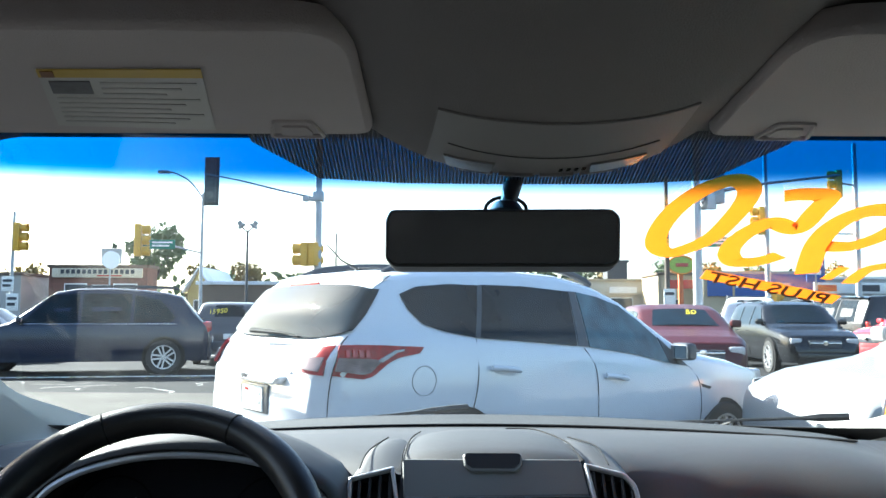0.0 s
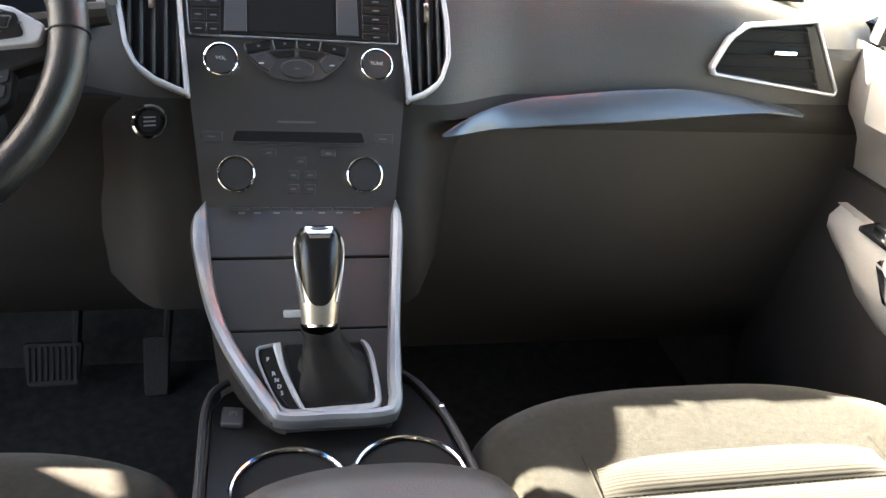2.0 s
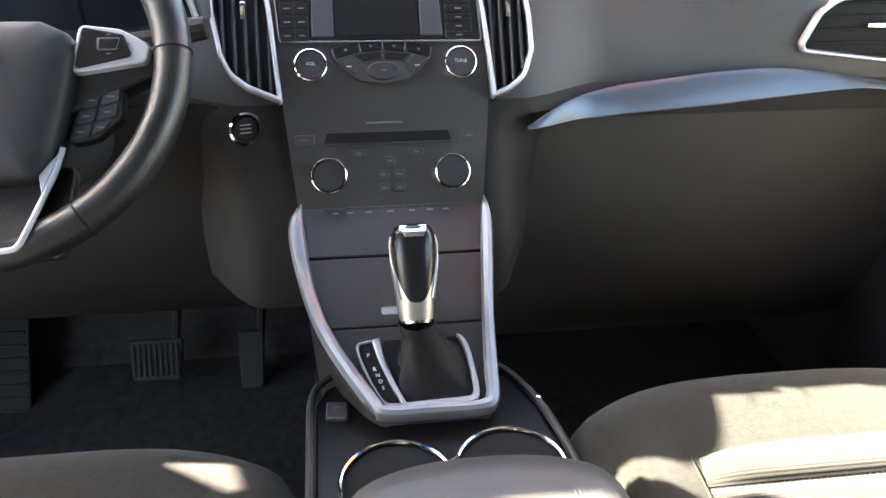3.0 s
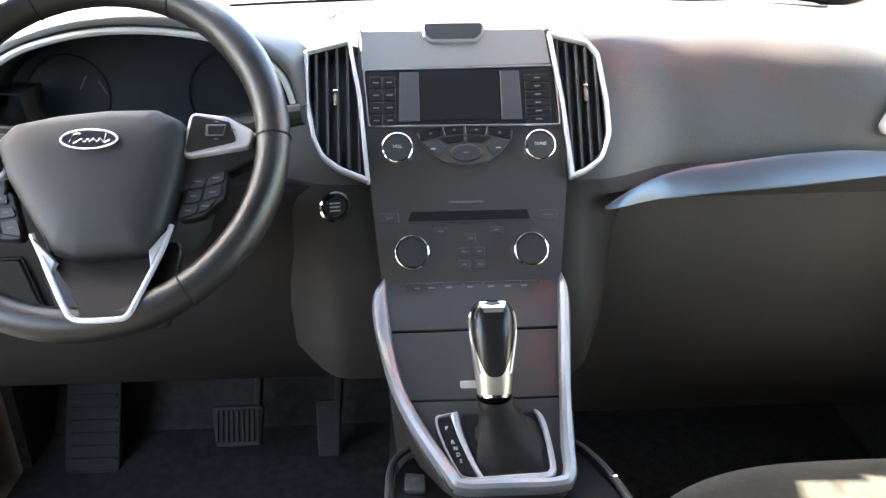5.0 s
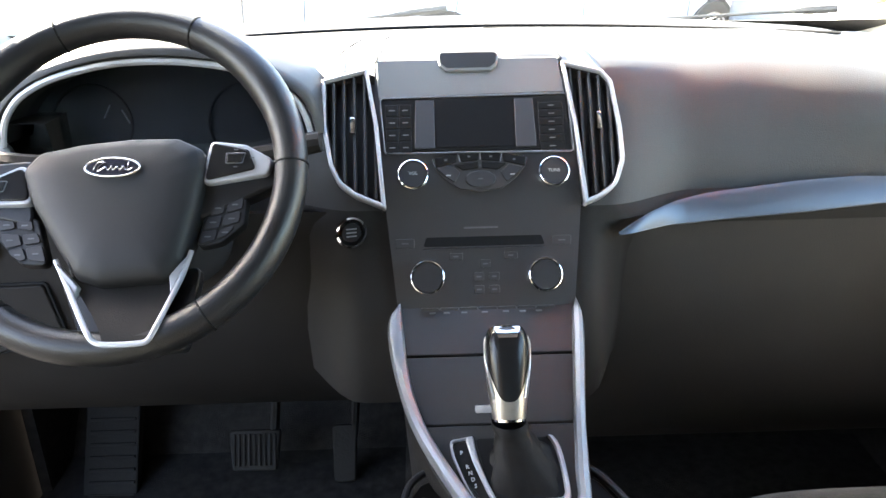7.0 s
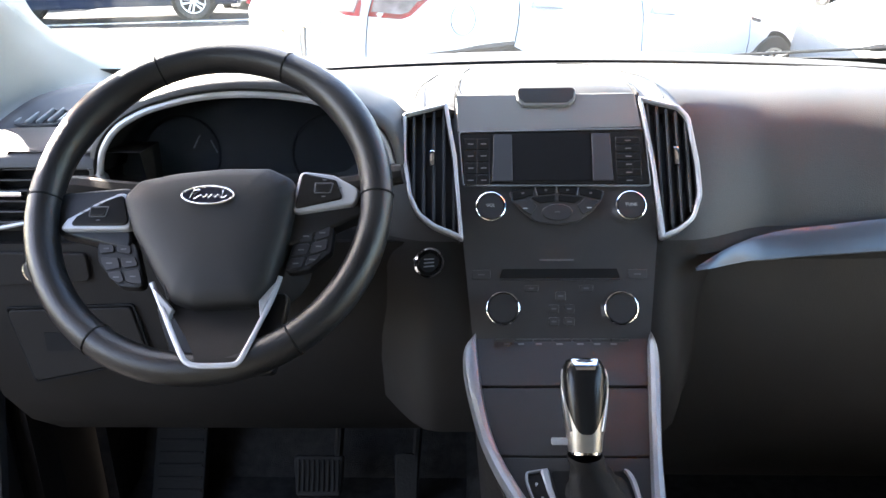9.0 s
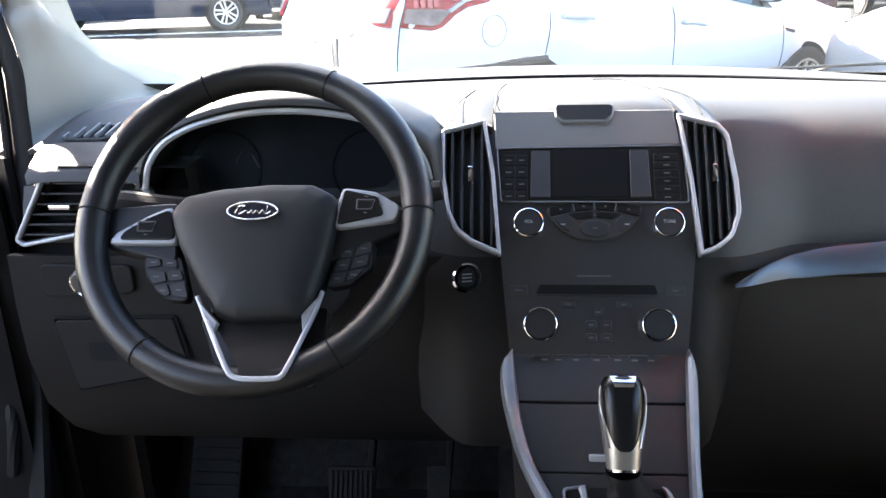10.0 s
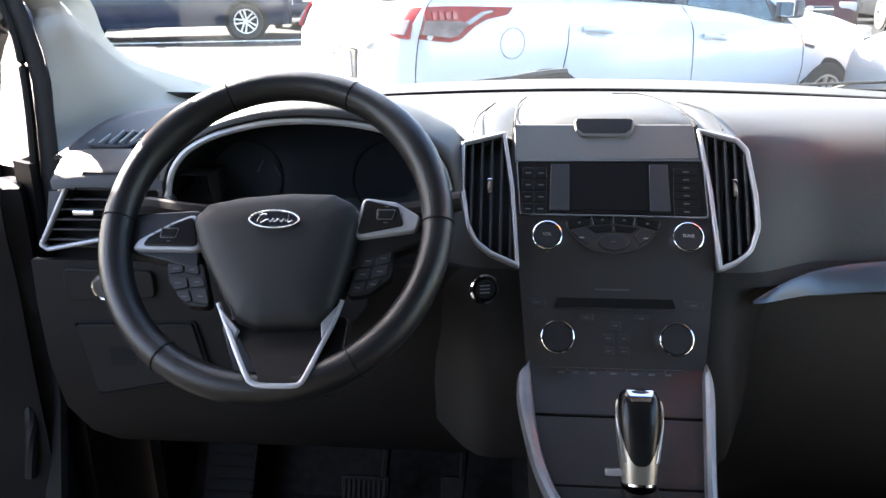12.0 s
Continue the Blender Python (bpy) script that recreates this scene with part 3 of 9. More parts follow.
    # dark privacy glass added in the unseen rear openings, to dim light from behind
    n = 0
    for s in (-1, 1):
        for y0, y1 in ((-2.3, -1.75), (-1.7, -1.10)):
            n += 1
            solid("window_%d" % n, box(s * 0.72, s * 0.726, y0, y1, 1.16, 1.60), PRIVACY, "unseen dark-tinted rear side window that dims the cabin", "window", kind="structure")
    solid("window_5", box(-0.6, 0.6, -2.53, -2.524, 1.18, 1.58), PRIVACY, "unseen dark-tinted rear window that dims the cabin", "window", kind="structure")
    solid("wall_back", bm, DOORSKIN, "plain dark cabin back with rear window opening", "wall", kind="structure")


DIGIT_A = [(0.189, 0.045), (0.182, 0.009), (0.185, -0.034), (0.196, -0.072), (0.213, -0.098), (0.232, -0.109), (0.249, -0.099), (0.257, -0.075), (0.256, -0.032), (0.248, 0.016), (0.228, 0.048), (0.208, 0.062), (0.189, 0.045)]
DIGIT_B = [(0.294, -0.083), (0.313, -0.089), (0.339, -0.087), (0.34, -0.055), (0.339, -0.021), (0.328, -0.017), (0.306, -0.027), (0.291, -0.015), (0.28, 0.015), (0.28, 0.048), (0.293, 0.071), (0.311, 0.072), (0.329, 0.062), (0.342, 0.046)]
DIGIT_C = [(0.431, -0.073), (0.412, -0.072), (0.392, -0.065), (0.377, -0.045), (0.371, -0.016), (0.375, 0.023), (0.392, 0.084)]
DIGIT_C2 = [(0.387, 0.015), (0.41, 0.01), (0.427, -0.008), (0.438, -0.032), (0.441, -0.055), (0.431, -0.073)]
COMMA = [(0.42, 0.093), (0.428, 0.058)]
DIGIT_D = [(0.451, 0.095), (0.455, 0.058), (0.472, 0.041), (0.486, 0.026)]
BANNER = [(0.269, 0.100), (0.457, 0.128), (0.456, 0.152), (0.268, 0.125)]


def paint_line(pts, width, parent, name, label=""):
    closed = pts[0] == pts[-1]
    line = spline([on_glass(x, y, 0.008) for x, y in (pts[:-1] if closed else pts)], 6, closed)
    return part(name, tube(line, width, 8, closed, flat=0.03, up=(0, 0.37, 0.93)), ORANGE, parent, label)


def price_writing():
    t = thing("price_writing", on_glass(0.33, 0.05), "orange hand-painted price digits on the windscreen, seen reversed", "writing")
    paint_line(DIGIT_A, 0.0130, t, "digit")
    paint_line(DIGIT_B, 0.0136, t, "digit")
    paint_line(DIGIT_C, 0.0150, t, "digit")
    paint_line(DIGIT_C2, 0.0138, t, "digit")
    paint_line(COMMA, 0.008, t, "comma")
    paint_line(DIGIT_D, 0.010, t, "digit")
    # banner with the two words, reversed as they are read from outside
    a, b, c, d = [on_glass(x, y, 0.008) for x, y in BANNER]
    rows = [[a.lerp(b, i / 8) for i in range(9)], [d.lerp(c, i / 8) for i in range(9)]]
    bn = part("banner", slab(rows, 0.0006), ORANGE, t, "orange painted banner stripe")
    bm = lettering("PLUS HST", 0.040, 0.0003, 0.25, 0.0004)
    xa = (a + d) / 2 - (b + c) / 2
    ya = (a + b) / 2 - (c + d) / 2
    m = frame_of((a + b + c + d) / 4 + Vector((0, -0.37, -0.93)) * 0.003, xa, ya - xa * ya.dot(xa) / xa.dot(xa))
    w = max(v.co.x for v in bm.verts) - min(v.co.x for v in bm.verts)
    k = 0.92 * xa.length / w
    part("banner_lettering", bm, BANNERINK, bn, "dark reversed words plus HST", m @ Matrix.Diagonal((k, k * 1.0, 1, 1)))


def wiper(name, foot, tip, arm):
    t = thing("windscreen_wiper", foot, "black windscreen wiper resting at the foot of the glass", "wiper", "windscreen wipers")
    f, e, a = Vector(foot), Vector(tip), Vector(arm)
    part("blade", tube([f.lerp(e, i / 12) for i in range(13)], [0.003] * 9 + [0.0035, 0.0075, 0.0080, 0.0075], 6, flat=1.1), RUBBER, t)
    part("arm", tube([a, a.lerp(f.lerp(e, 0.4), 0.5) + Vector((0, 0.01, -0.004)), f.lerp(e, 0.4) + Vector((0, 0.006, -0.002))], [0.009, 0.006, 0.004], 6, flat=0.6), RUBBER, t)
    part("pivot", lathe([(0, 0.02), (0.012, 0.018), (0.016, 0), (0.016, -0.012)], 14), RUBBER, t, m=Matrix.Translation(a))

# ---- dashboard ----
U1, N1 = Vector((0, 0.55, 0.835)), Vector((0, -0.835, 0.55))      # upper stack: up the slope, out of it
U2, N2 = Vector((0, 0.417, 0.909)), Vector((0, -0.909, 0.417))    # lower stack
U3, N3 = Vector((0, 0.85, 0.527)), Vector((0, -0.527, 0.85))      # sloping console plate
O1 = Vector((0, -0.02, 1.17))
O3 = Vector((0, -0.085, 1.027))
F1 = frame_of(O1, (1, 0, 0), U1)
F2 = frame_of(O1, (1, 0, 0), U2)
F3 = frame_of(O3, (1, 0, 0), U3)


def stack_y(z):
    """How far ahead the centre stack's face lies at a height."""
    return curve_at([(0.90, -0.29), (1.027, -0.085), (1.17, -0.02), (1.288, 0.058), (1.30, 0.10)], z)


def dash_row(x):
    a = abs(x)
    yb = 0.815 - 0.34 * (x / 0.72) ** 2
    zt = 1.283 - 0.045 * step(0.42, 0.72, a)
    face = [(0.115, zt - 0.008), (0.085, zt - 0.022), (0.064, zt - 0.045), (0.046, 1.20), (0.033, 1.17), (0.027, 1.148), (0.024, 1.128),
            (0.006, 1.112), (0.004, 1.098), (0.010, 1.078), (0.022, 1.04), (0.034, 0.97), (0.05, 0.90), (0.08, 0.82), (0.13, 0.74)]
    w = 1 - step(0.15, 0.27, a)
    row = [(yb, 1.232), (yb - 0.015, 1.243), (yb - 0.06, 1.247), (yb - 0.10, 1.25), (lerp(yb, 0.25, 0.55), 1.2625), (0.30, zt), (0.18, zt + 0.002)]
    near = step(0.34, 0.56, x) * (1 - step(0.70, 0.76, x))
    for y, z in face:
        y = lerp(y, 0.0150 + (max(z, 1.128) - 1.128) * 0.0995 + max(0, z - zt + 0.034) * 2.4, near) if z > 1.12 else y
        sy = stack_y(max(z, 1.0)) + 0.012 + max(0, 1.0 - z) * 0.3
        row.append((lerp(y, sy, w if x < 0 or z > 1.10 else 1 - step(0.125, 0.20, a)), z))
    return [Vector((x, y, z)) for y, z in row]


def vent(name, outline, m, parent, slats, along, tab, label, ring_w=0.0048, slat_mat=None, well=0.022):
    """An air vent: silver frame, dark well, slats and a chrome tab."""
    v = part(name, ring(outline, ring_w, -0.012, 0.005, 0.0015), SILVER, parent, label, m)
    inner = inset([Vector(p) for p in outline], ring_w)
    part("well", prism(inner, -well - 0.002, -well), DARK, v, "", m)
    part("well_wall", ring(inner, 0.0012, -well, -0.001, 0.0003), PAD2, v, "", m)
    xs, ys = [p.x for p in inner], [p.y for p in inner]
    def crossings(c, ax):
        out = []
        for p, q in zip(inner, inner[1:] + inner[:1]):
            pa, qa = (p.x, q.x) if ax == 0 else (p.y, q.y)
            if (pa - c) * (qa - c) < 0:
                t = (c - pa) / (qa - pa)
                out.append(p.y + (q.y - p.y) * t if ax == 0 else p.x + (q.x - p.x) * t)
        return (min(out), max(out)) if len(out) > 1 else None
    lo, hi = (min(xs), max(xs)) if along == 0 else (min(ys), max(ys))
    for i in range(slats):
        c = lerp(lo, hi, (i + 0.75) / (slats + 0.5))
        r = crossings(c, along)
        if not r or r[1] - r[0] < 0.008:
            continue
        bm = box(c - 0.0017, c + 0.0017, r[0] + 0.002, r[1] - 0.002, -well, 0.001, 0.0008, 1) if along == 0 else box(r[0] + 0.002, r[1] - 0.002, c - 0.0013, c + 0.0013, -well, 0.0, 0.0006, 1)
        part("slat", bm, slat_mat or KEYGREY, v, "", m)
    if tab:
        part("tab", box(tab[0] - tab[2], tab[0] + tab[2], tab[1] - tab[3], tab[1] + tab[3], -0.003, 0.006, 0.0018, 2), CHROME, v, "chrome direction tab", m)
    return v


def knob(name, x, y, m, parent, r, word, label):
    k = part(name, lathe([(0, 0.0150), (r * 0.80, 0.0150), (r * 0.86, 0.0140), (r * 0.87, 0.010)], 32), KEYGREY, parent, label, m @ Matrix.Translation((x, y, 0)))
    part("bezel", lathe([(r * 0.86, 0.0140), (r * 0.90, 0.0165), (r * 0.95, 0.0160), (r * 0.99, 0.0120), (r * 0.96, 0.0075), (r * 1.02, 0.0030), (r * 0.98, 0.0)], 22), CHROME, k, "faceted chrome knob ring", m @ Matrix.Translation((x, y, 0)), sharp=0.2)
    if word:
        part("print", lettering(word, 0.0055, 0.0002), PRINT, k, "small pale word " + word, m @ Matrix.Translation((x, y + 0.001, 0.0153)))
    return k


def dashboard():
    d = thing("dashboard", (0, 0.35, 1.0), "charcoal soft-touch dashboard with silver-framed centre stack", "dashboard")
    skin = [dash_row(-0.744 + 1.516 * i / 94) for i in range(95)]
    part("pad", slab([r[:14] for r in skin], 0.008, (0, -0.4, 1)), PAD, d, "charcoal grained soft top", sharp=1.2)
    part("lower_pad", slab([r[13:-2] for r in skin], 0.008, (0, -0.4, 1)), LOWPAD, d, "dull black lower dashboard", sharp=1.2)
    # lip along the foot of the glass
    part("glass_lip", tube([Vector((x, 0.80 - 0.34 * (x / 0.72) ** 2, 1.246)) for x in [-0.66 + 1.32 * i / 24 for i in range(25)]], 0.012, 8, flat=0.5), PAD2, d)
    # defroster strip along the glass, with a dark slot before it
    rows = []
    for i in range(25):
        x = -0.60 + 1.20 * i / 24
        yb, yf = 0.79 - 0.33 * (x / 0.72) ** 2, 0.560 - 0.26 * (x / 0.72) ** 2
        rows.append([Vector((x, lerp(yb, yf, k / 4), lerp(1.2520, 1.2655, k / 4) - (0.003 if k == 4 else 0))) for k in range(5)])
    part("defroster_strip", slab(rows, 0.004), DEFROST, d, "dull grey defroster strip", sharp=0.8)
    part("defroster_slot", tube([r[-1] + Vector((0, -0.006, 0.001)) for r in rows], 0.0035, 6, flat=0.6), DARK, d, "dark slot")
    # raised pod over the screen
    rows = []
    for y, zc, hw, sh in ((0.30, 1.285, 0.090, 0.0), (0.285, 1.293, 0.098, 0.0), (0.24, 1.298, 0.104, 0.0), (0.15, 1.300, 0.109, 0.001), (0.09, 1.298, 0.111, 0.002), (0.070, 1.294, 0.1115, 0.003), (0.060, 1.2885, 0.1115, 0.004), (0.060, 1.280, 0.1115, 0.004)):
        rows.append([Vector((-0.013 + hw * t, y + 0.010 * (t * t) * (1 if y < 0.2 else -1), zc - 0.010 * abs(t) ** 3)) for t in [-1 + 2 * j / 20 for j in range(21)]])
    part("pod_top", slab(rows, 0.014), PAD, d, "smooth domed cover over the screen", sharp=0.9)
    # shoulders between the pod and the vents, running back to the glass
    for s in (-1, 1):
        rows = []
        for i in range(11):
            t = i / 10
            y = lerp(0.055, 0.34, t)
            c = lerp(0.1425 if s < 0 else 0.1395, 0.122, t)
            hw = lerp(0.0335 if s < 0 else 0.0305, 0.010, t ** 1.4)
            z = 1.276 + 0.016 * math.sin(math.pi * min(1, t * 1.1)) - 0.004 * t
            rows.append([Vector((-0.012 + s * (c + hw * u), y - (0.008 if i == 0 else 0) - 0.004 * u, z - 0.006 * u * u - (0.010 if u > 0.9 else 0))) for u in [-1 + 2 * j / 8 for j in range(9)]])
        part("shoulder", slab(rows, 0.012), PAD, d, "", sharp=0.9)
    for pts in ([(0.0925, 0.035, 1.291), (0.0960, 0.10, 1.2935), (0.0931, 0.173, 1.295), (0.0659, 0.285, 1.294), (0.0257, 0.325, 1.290)], [(0.124, 0.03, 1.289), (0.1292, 0.14, 1.2935), (0.1073, 0.233, 1.291)],
                [(-0.1224, 0.041, 1.290), (-0.1181, 0.187, 1.294), (-0.1063, 0.296, 1.289)], [(-0.1732, 0.03, 1.284), (-0.1698, 0.12, 1.290), (-0.152, 0.237, 1.289)]):
        part("seam", tube(spline([(x, y, z - 0.0012) for x, y, z in pts], 6), 0.0010, 6), DARK, d, "thin seam line in the dashboard top")
    # stack body
    rows = []
    for z, hw in ((1.288, 0.1125), (1.25, 0.1145), (1.21, 0.116), (1.17, 0.1155), (1.135, 0.1145), (1.08, 0.109), (1.027, 0.1035)):
        y = stack_y(z)
        c = -0.012 * step(1.12, 1.28, z)
        rows.append([Vector((c - hw, y + 0.10, z))] + [Vector((c + hw * t, y, z)) for t in (-1, -0.5, 0, 0.5, 1)] + [Vector((c + hw, y + 0.10, z))])
    part("stack_body", loft(rows), STACK, d, "satin black centre stack", sharp=0.5)
    # grey fascia above the screen, with the tray's grip
    fas = [(-0.1235, 0.141), (0.0945, 0.141), (0.1015, 0.096), (-0.1205, 0.092)]
    part("upper_fascia", prism(rpoly(fas, 0.003), 0.0, 0.004, 0.0015), PODGREY, d, "grey satin fascia above the screen", F1)
    g = part("grip", prism(rpoly([(-0.050, 0.147), (0.024, 0.147), (0.022, 0.131), (0.014, 0.123), (-0.040, 0.123), (-0.048, 0.131)], 0.005), 0.002, 0.0075, 0.002), PODGREY, d, "pull grip of the tray lid", F1)
    part("grip_slot", prism(rpoly([(-0.0475, 0.1465), (0.0215, 0.1465), (0.0195, 0.1335), (0.0125, 0.1275), (-0.0385, 0.1275), (-0.0455, 0.1335)], 0.004), 0.0068, 0.0082), PAD2, g, "", F1)
    # screen unit
    bz = rpoly([(-0.119, 0.091), (0.102, 0.093), (0.1065, 0.024), (-0.113, 0.026)], 0.004)
    u = part("screen_unit", prism(bz, 0.0, 0.005, 0.0015), GLOSS, d, "gloss black screen surround", F1)
    part("display", prism(rpoly([(-0.054, 0.0885), (0.0375, 0.0885), (0.0375, 0.0300), (-0.053, 0.0300)], 0.002), 0.0045, 0.0058), SCREEN, u, "dark display, switched off", F1)
    for x0, x1 in ((-0.077, -0.055), (0.040, 0.062)):
        part("display_cheek", prism(rpoly([(x0, 0.088), (x1, 0.088), (x1 + (0.002 if x0 > 0 else 0), 0.029), (x0 - (0.002 if x0 < 0 else 0), 0.029)], 0.001), 0.0045, 0.0062, 0.0006), CHEEK, u, "", F1)
    for col, xs in enumerate(((-0.112, -0.0965, -0.081), (0.068, 0.099))):
        for r in range(6 if col else 4):
            h = 0.0088 if col else 0.0140
            y = 0.083 - r * (h + 0.0012)
            for xa, xb in zip(xs, xs[1:]):
                b = part("key", prism(rpoly([(xa, y), (xb - 0.0012, y), (xb - 0.0012, y - h), (xa, y - h)], 0.0012), 0.0045, 0.0062, 0.0006), GLOSS, u, "", F1)
                part("print", box((xa + xb) / 2 - 0.004, (xa + xb) / 2 + 0.003, y - h / 2 - 0.0006, y - h / 2 + 0.0006, 0.0062, 0.0065), DIMPRINT, b, "", F1)
    part("surround_line", ring(rpoly([(-0.1195, 0.0925), (0.1045, 0.0945), (0.1085, 0.0215), (-0.1145, 0.0235)], 0.005), 0.0014, 0.003, 0.0062, 0.0004), TRIM, d, "thin silver line round the screen", F1)
    # audio knobs and the fan of keys between them
    knob("knob", -0.0815, -0.0045, F1, d, 0.0185, "VOL", "black volume knob with chrome ring")
    knob("knob", 0.0815, -0.0045, F1, d, 0.0185, "TUNE", "black tuning knob with chrome ring")
    panel = [(-0.060, 0.0175), (-0.032, 0.0225), (-0.003, 0.0245), (0.026, 0.0225), (0.054, 0.0175), (0.050, 0.006), (0.038, -0.008), (0.022, -0.020), (-0.003, -0.0235), (-0.028, -0.020), (-0.044, -0.008), (-0.056, 0.006)]
    pn = part("key_panel", prism(rpoly(panel, 0.004), 0.0, 0.0022, 0.0008), STACK, d, "fan-shaped key panel of the radio", F1)
    edges = ((-0.0575, 0.0170, 0.0060), (-0.0285, 0.0222, 0.0120), (-0.0030, 0.0240, 0.0142), (0.0225, 0.0222, 0.0120), (0.0515, 0.0170, 0.0060))
    for (xa, ta, ba), (xb, tb, bb) in zip(edges, edges[1:]):
        k = part("key", prism(rpoly([(xa + 0.0006, ta), (xb - 0.0006, tb), (xb - 0.0020, bb), (xa + 0.0020, ba)], 0.0008), 0.002, 0.0042, 0.0008), GLOSS, pn, "", F1)
        part("print", box((xa + xb) / 2 - 0.0016, (xa + xb) / 2 + 0.0016, (ta + bb) / 2 - 0.0010, (ta + bb) / 2 + 0.0010, 0.0042, 0.0045), DIMPRINT, k, "", F1)
    for x, t, b0 in edges[1:4]:
        part("key_divider", tube([(x * 1.02, t, 0.0042), (x * 0.92, b0, 0.0042)], 0.0006, 6), TRIM, pn, "", F1)
    for s in (-1, 1):
        px = lambda v: -0.003 + s * v
        k = part("key", prism(rpoly([(px(0.0505), 0.0045), (px(0.0335), 0.0090), (px(0.0235), -0.0010), (px(0.0300), -0.0125), (px(0.0390), -0.0070)], 0.002), 0.002, 0.0040, 0.0008), KEYGREY, pn, "", F1)
        part("print", box(px(0.0375) - 0.0028, px(0.0375) + 0.0028, -0.0046, -0.0034, 0.0040, 0.0044), PRINT, k, "", F1)
        k = part("key", prism(rpoly([(px(0.0320), 0.0095), (px(0.0020), 0.0125), (px(0.0020), 0.0045), (px(0.0200), 0.0020)], 0.0015), 0.002, 0.0040, 0.0008), GLOSS, pn, "", F1)
    b = part("key", prism([Vector((-0.003 + 0.0180 * math.cos(a * math.tau / 28), -0.0090 + 0.0105 * math.sin(a * math.tau / 28))) for a in range(28)], 0.002, 0.0044, 0.0012), KEYGREY, pn, "oval select key", F1)
    part("print", box(-0.0060, 0.0000, -0.0095, -0.0085, 0.0050, 0.0054), DIMPRINT, b, "", F1)
    part("print", prism([(-0.0045, 0.0065), (-0.0015, 0.0065), (-0.003, 0.0092)], 0.0040, 0.0044), DIMPRINT, pn, "", F1)
    # slot, climate keys and knobs
    part("disc_slot", prism(rpoly([(-0.068, -0.075), (0.066, -0.075), (0.070, -0.086), (-0.072, -0.086)], 0.002), -0.002, 0.0012), DARK, d, "dark disc slot", F2)
    part("disc_slot_lip", box(-0.072, 0.070, -0.0890, -0.087, 0, 0.0025, 0.0006), KEYGREY, d, "", F2)
    part("print", box(-0.024, 0.016, -0.0655, -0.0635, 0.0, 0.0006), DIMPRINT, d, "small worn maker's word as a bar", F2)
    for x in (-0.093, 0.090):
        b = part("key", prism(rpoly([(x - 0.011, -0.076), (x + 0.011, -0.076), (x + 0.011, -0.087), (x - 0.011, -0.087)], 0.002), 0, 0.0014, 0.0005), STACK, d, "", F2)
        part("print", box(x - 0.004, x + 0.004, -0.0822, -0.0808, 0.0014, 0.0018), DIMPRINT, b, "", F2)
    knob("knob", -0.0680, -0.1212, F2, d, 0.0205, "", "black climate knob with chrome ring")
    knob("knob", 0.0682, -0.1212, F2, d, 0.0205, "", "black climate knob with chrome ring")
    for x, y, w, h in ((-0.034, -0.098, 0.008, 0.004), (0.030, -0.098, 0.008, 0.004), (0, -0.107, 0.006, 0.005), (-0.008, -0.122, 0.006, 0.005), (0.010, -0.122, 0.006, 0.005), (-0.008, -0.137, 0.006, 0.005), (0.010, -0.137, 0.006, 0.005)):
        b = part("key", prism(rpoly([(x - w, y + h), (x + w, y + h), (x + w, y - h), (x - w, y - h)], 0.002), 0, 0.0012, 0.0005), STACK, d, "", F2)
        part("print", box(x - 0.0028, x + 0.0028, y - 0.0009, y + 0.0009, 0.0012, 0.0016), DIMPRINT, b, "", F2)
    for i in range(7):
        x = -0.066 + i * 0.0225
        b = part("key", prism(rpoly([(x - 0.0105, -0.157), (x + 0.0105, -0.157), (x + 0.0105, -0.1665), (x - 0.0105, -0.1665)], 0.0015), 0, 0.0016, 0.0006), STACK, d, "", F2)
        part("print", box(x - 0.005, x + 0.005, -0.1628, -0.1610, 0.0016, 0.0020), DIMPRINT, b, "", F2)
    # vents beside the stack
    lv = rpoly([(-0.1875, 0.116), (-0.133, 0.130), (-0.1215, 0.06), (-0.1135, -0.043), (-0.150, -0.027), (-0.1690, -0.012), (-0.1790, 0.010), (-0.1875, 0.060)], [0.005, 0.003, 0.05, 0.003, 0.03, 0.03, 0.04, 0.06], 5)
    vent("vent", lv, F1 @ Matrix.Translation((0, 0, 0.004)), d, 5, 0, (-0.151, 0.058, 0.0030, 0.010), "tall silver-framed air vent with upright slats")
    rv = rpoly([(0.0975, 0.135), (0.146, 0.122), (0.158, 0.108), (0.1655, 0.050), (0.1665, 0.010), (0.156, -0.020), (0.138, -0.034), (0.1165, -0.043), (0.109, 0.05)], [0.003, 0.01, 0.02, 0.06, 0.03, 0.025, 0.03, 0.003, 0.05], 5)
    vent("vent", rv, F1 @ Matrix.Translation((0, 0, 0.004)), d, 5, 0, (0.139, 0.058, 0.0028, 0.011), "tall silver-framed air vent with upright slats")
    # outer vents
    dv = rpoly([(-0.662, 0.103), (-0.548, 0.096), (-0.528, 0.078), (-0.522, 0.040), (-0.700, 0.006), (-0.712, 0.014)], [0.006, 0.012, 0.012, 0.014, 0.008, 0.006])
    pv = rpoly([(0.641, 0.1086), (0.545, 0.0985), (0.524, 0.082), (0.5068, 0.0441), (0.512, 0.0345), (0.690, 0.0125), (0.694, 0.020)], [0.004, 0.03, 0.03, 0.008, 0.008, 0.005, 0.006], 6)
    mp = frame_of(Vector((0, 0.010, 1.128)), (1, 0, 0), (0, 0.0995, 0.995))
    # these slats get the recess black, so the vent's shade is in their colour
    vent("vent", pv, mp, d, 5, 1, (0.604, 0.066, 0.016, 0.0026), "silver-framed outer air vent with level slats", 0.0042, DARK, 0.004)
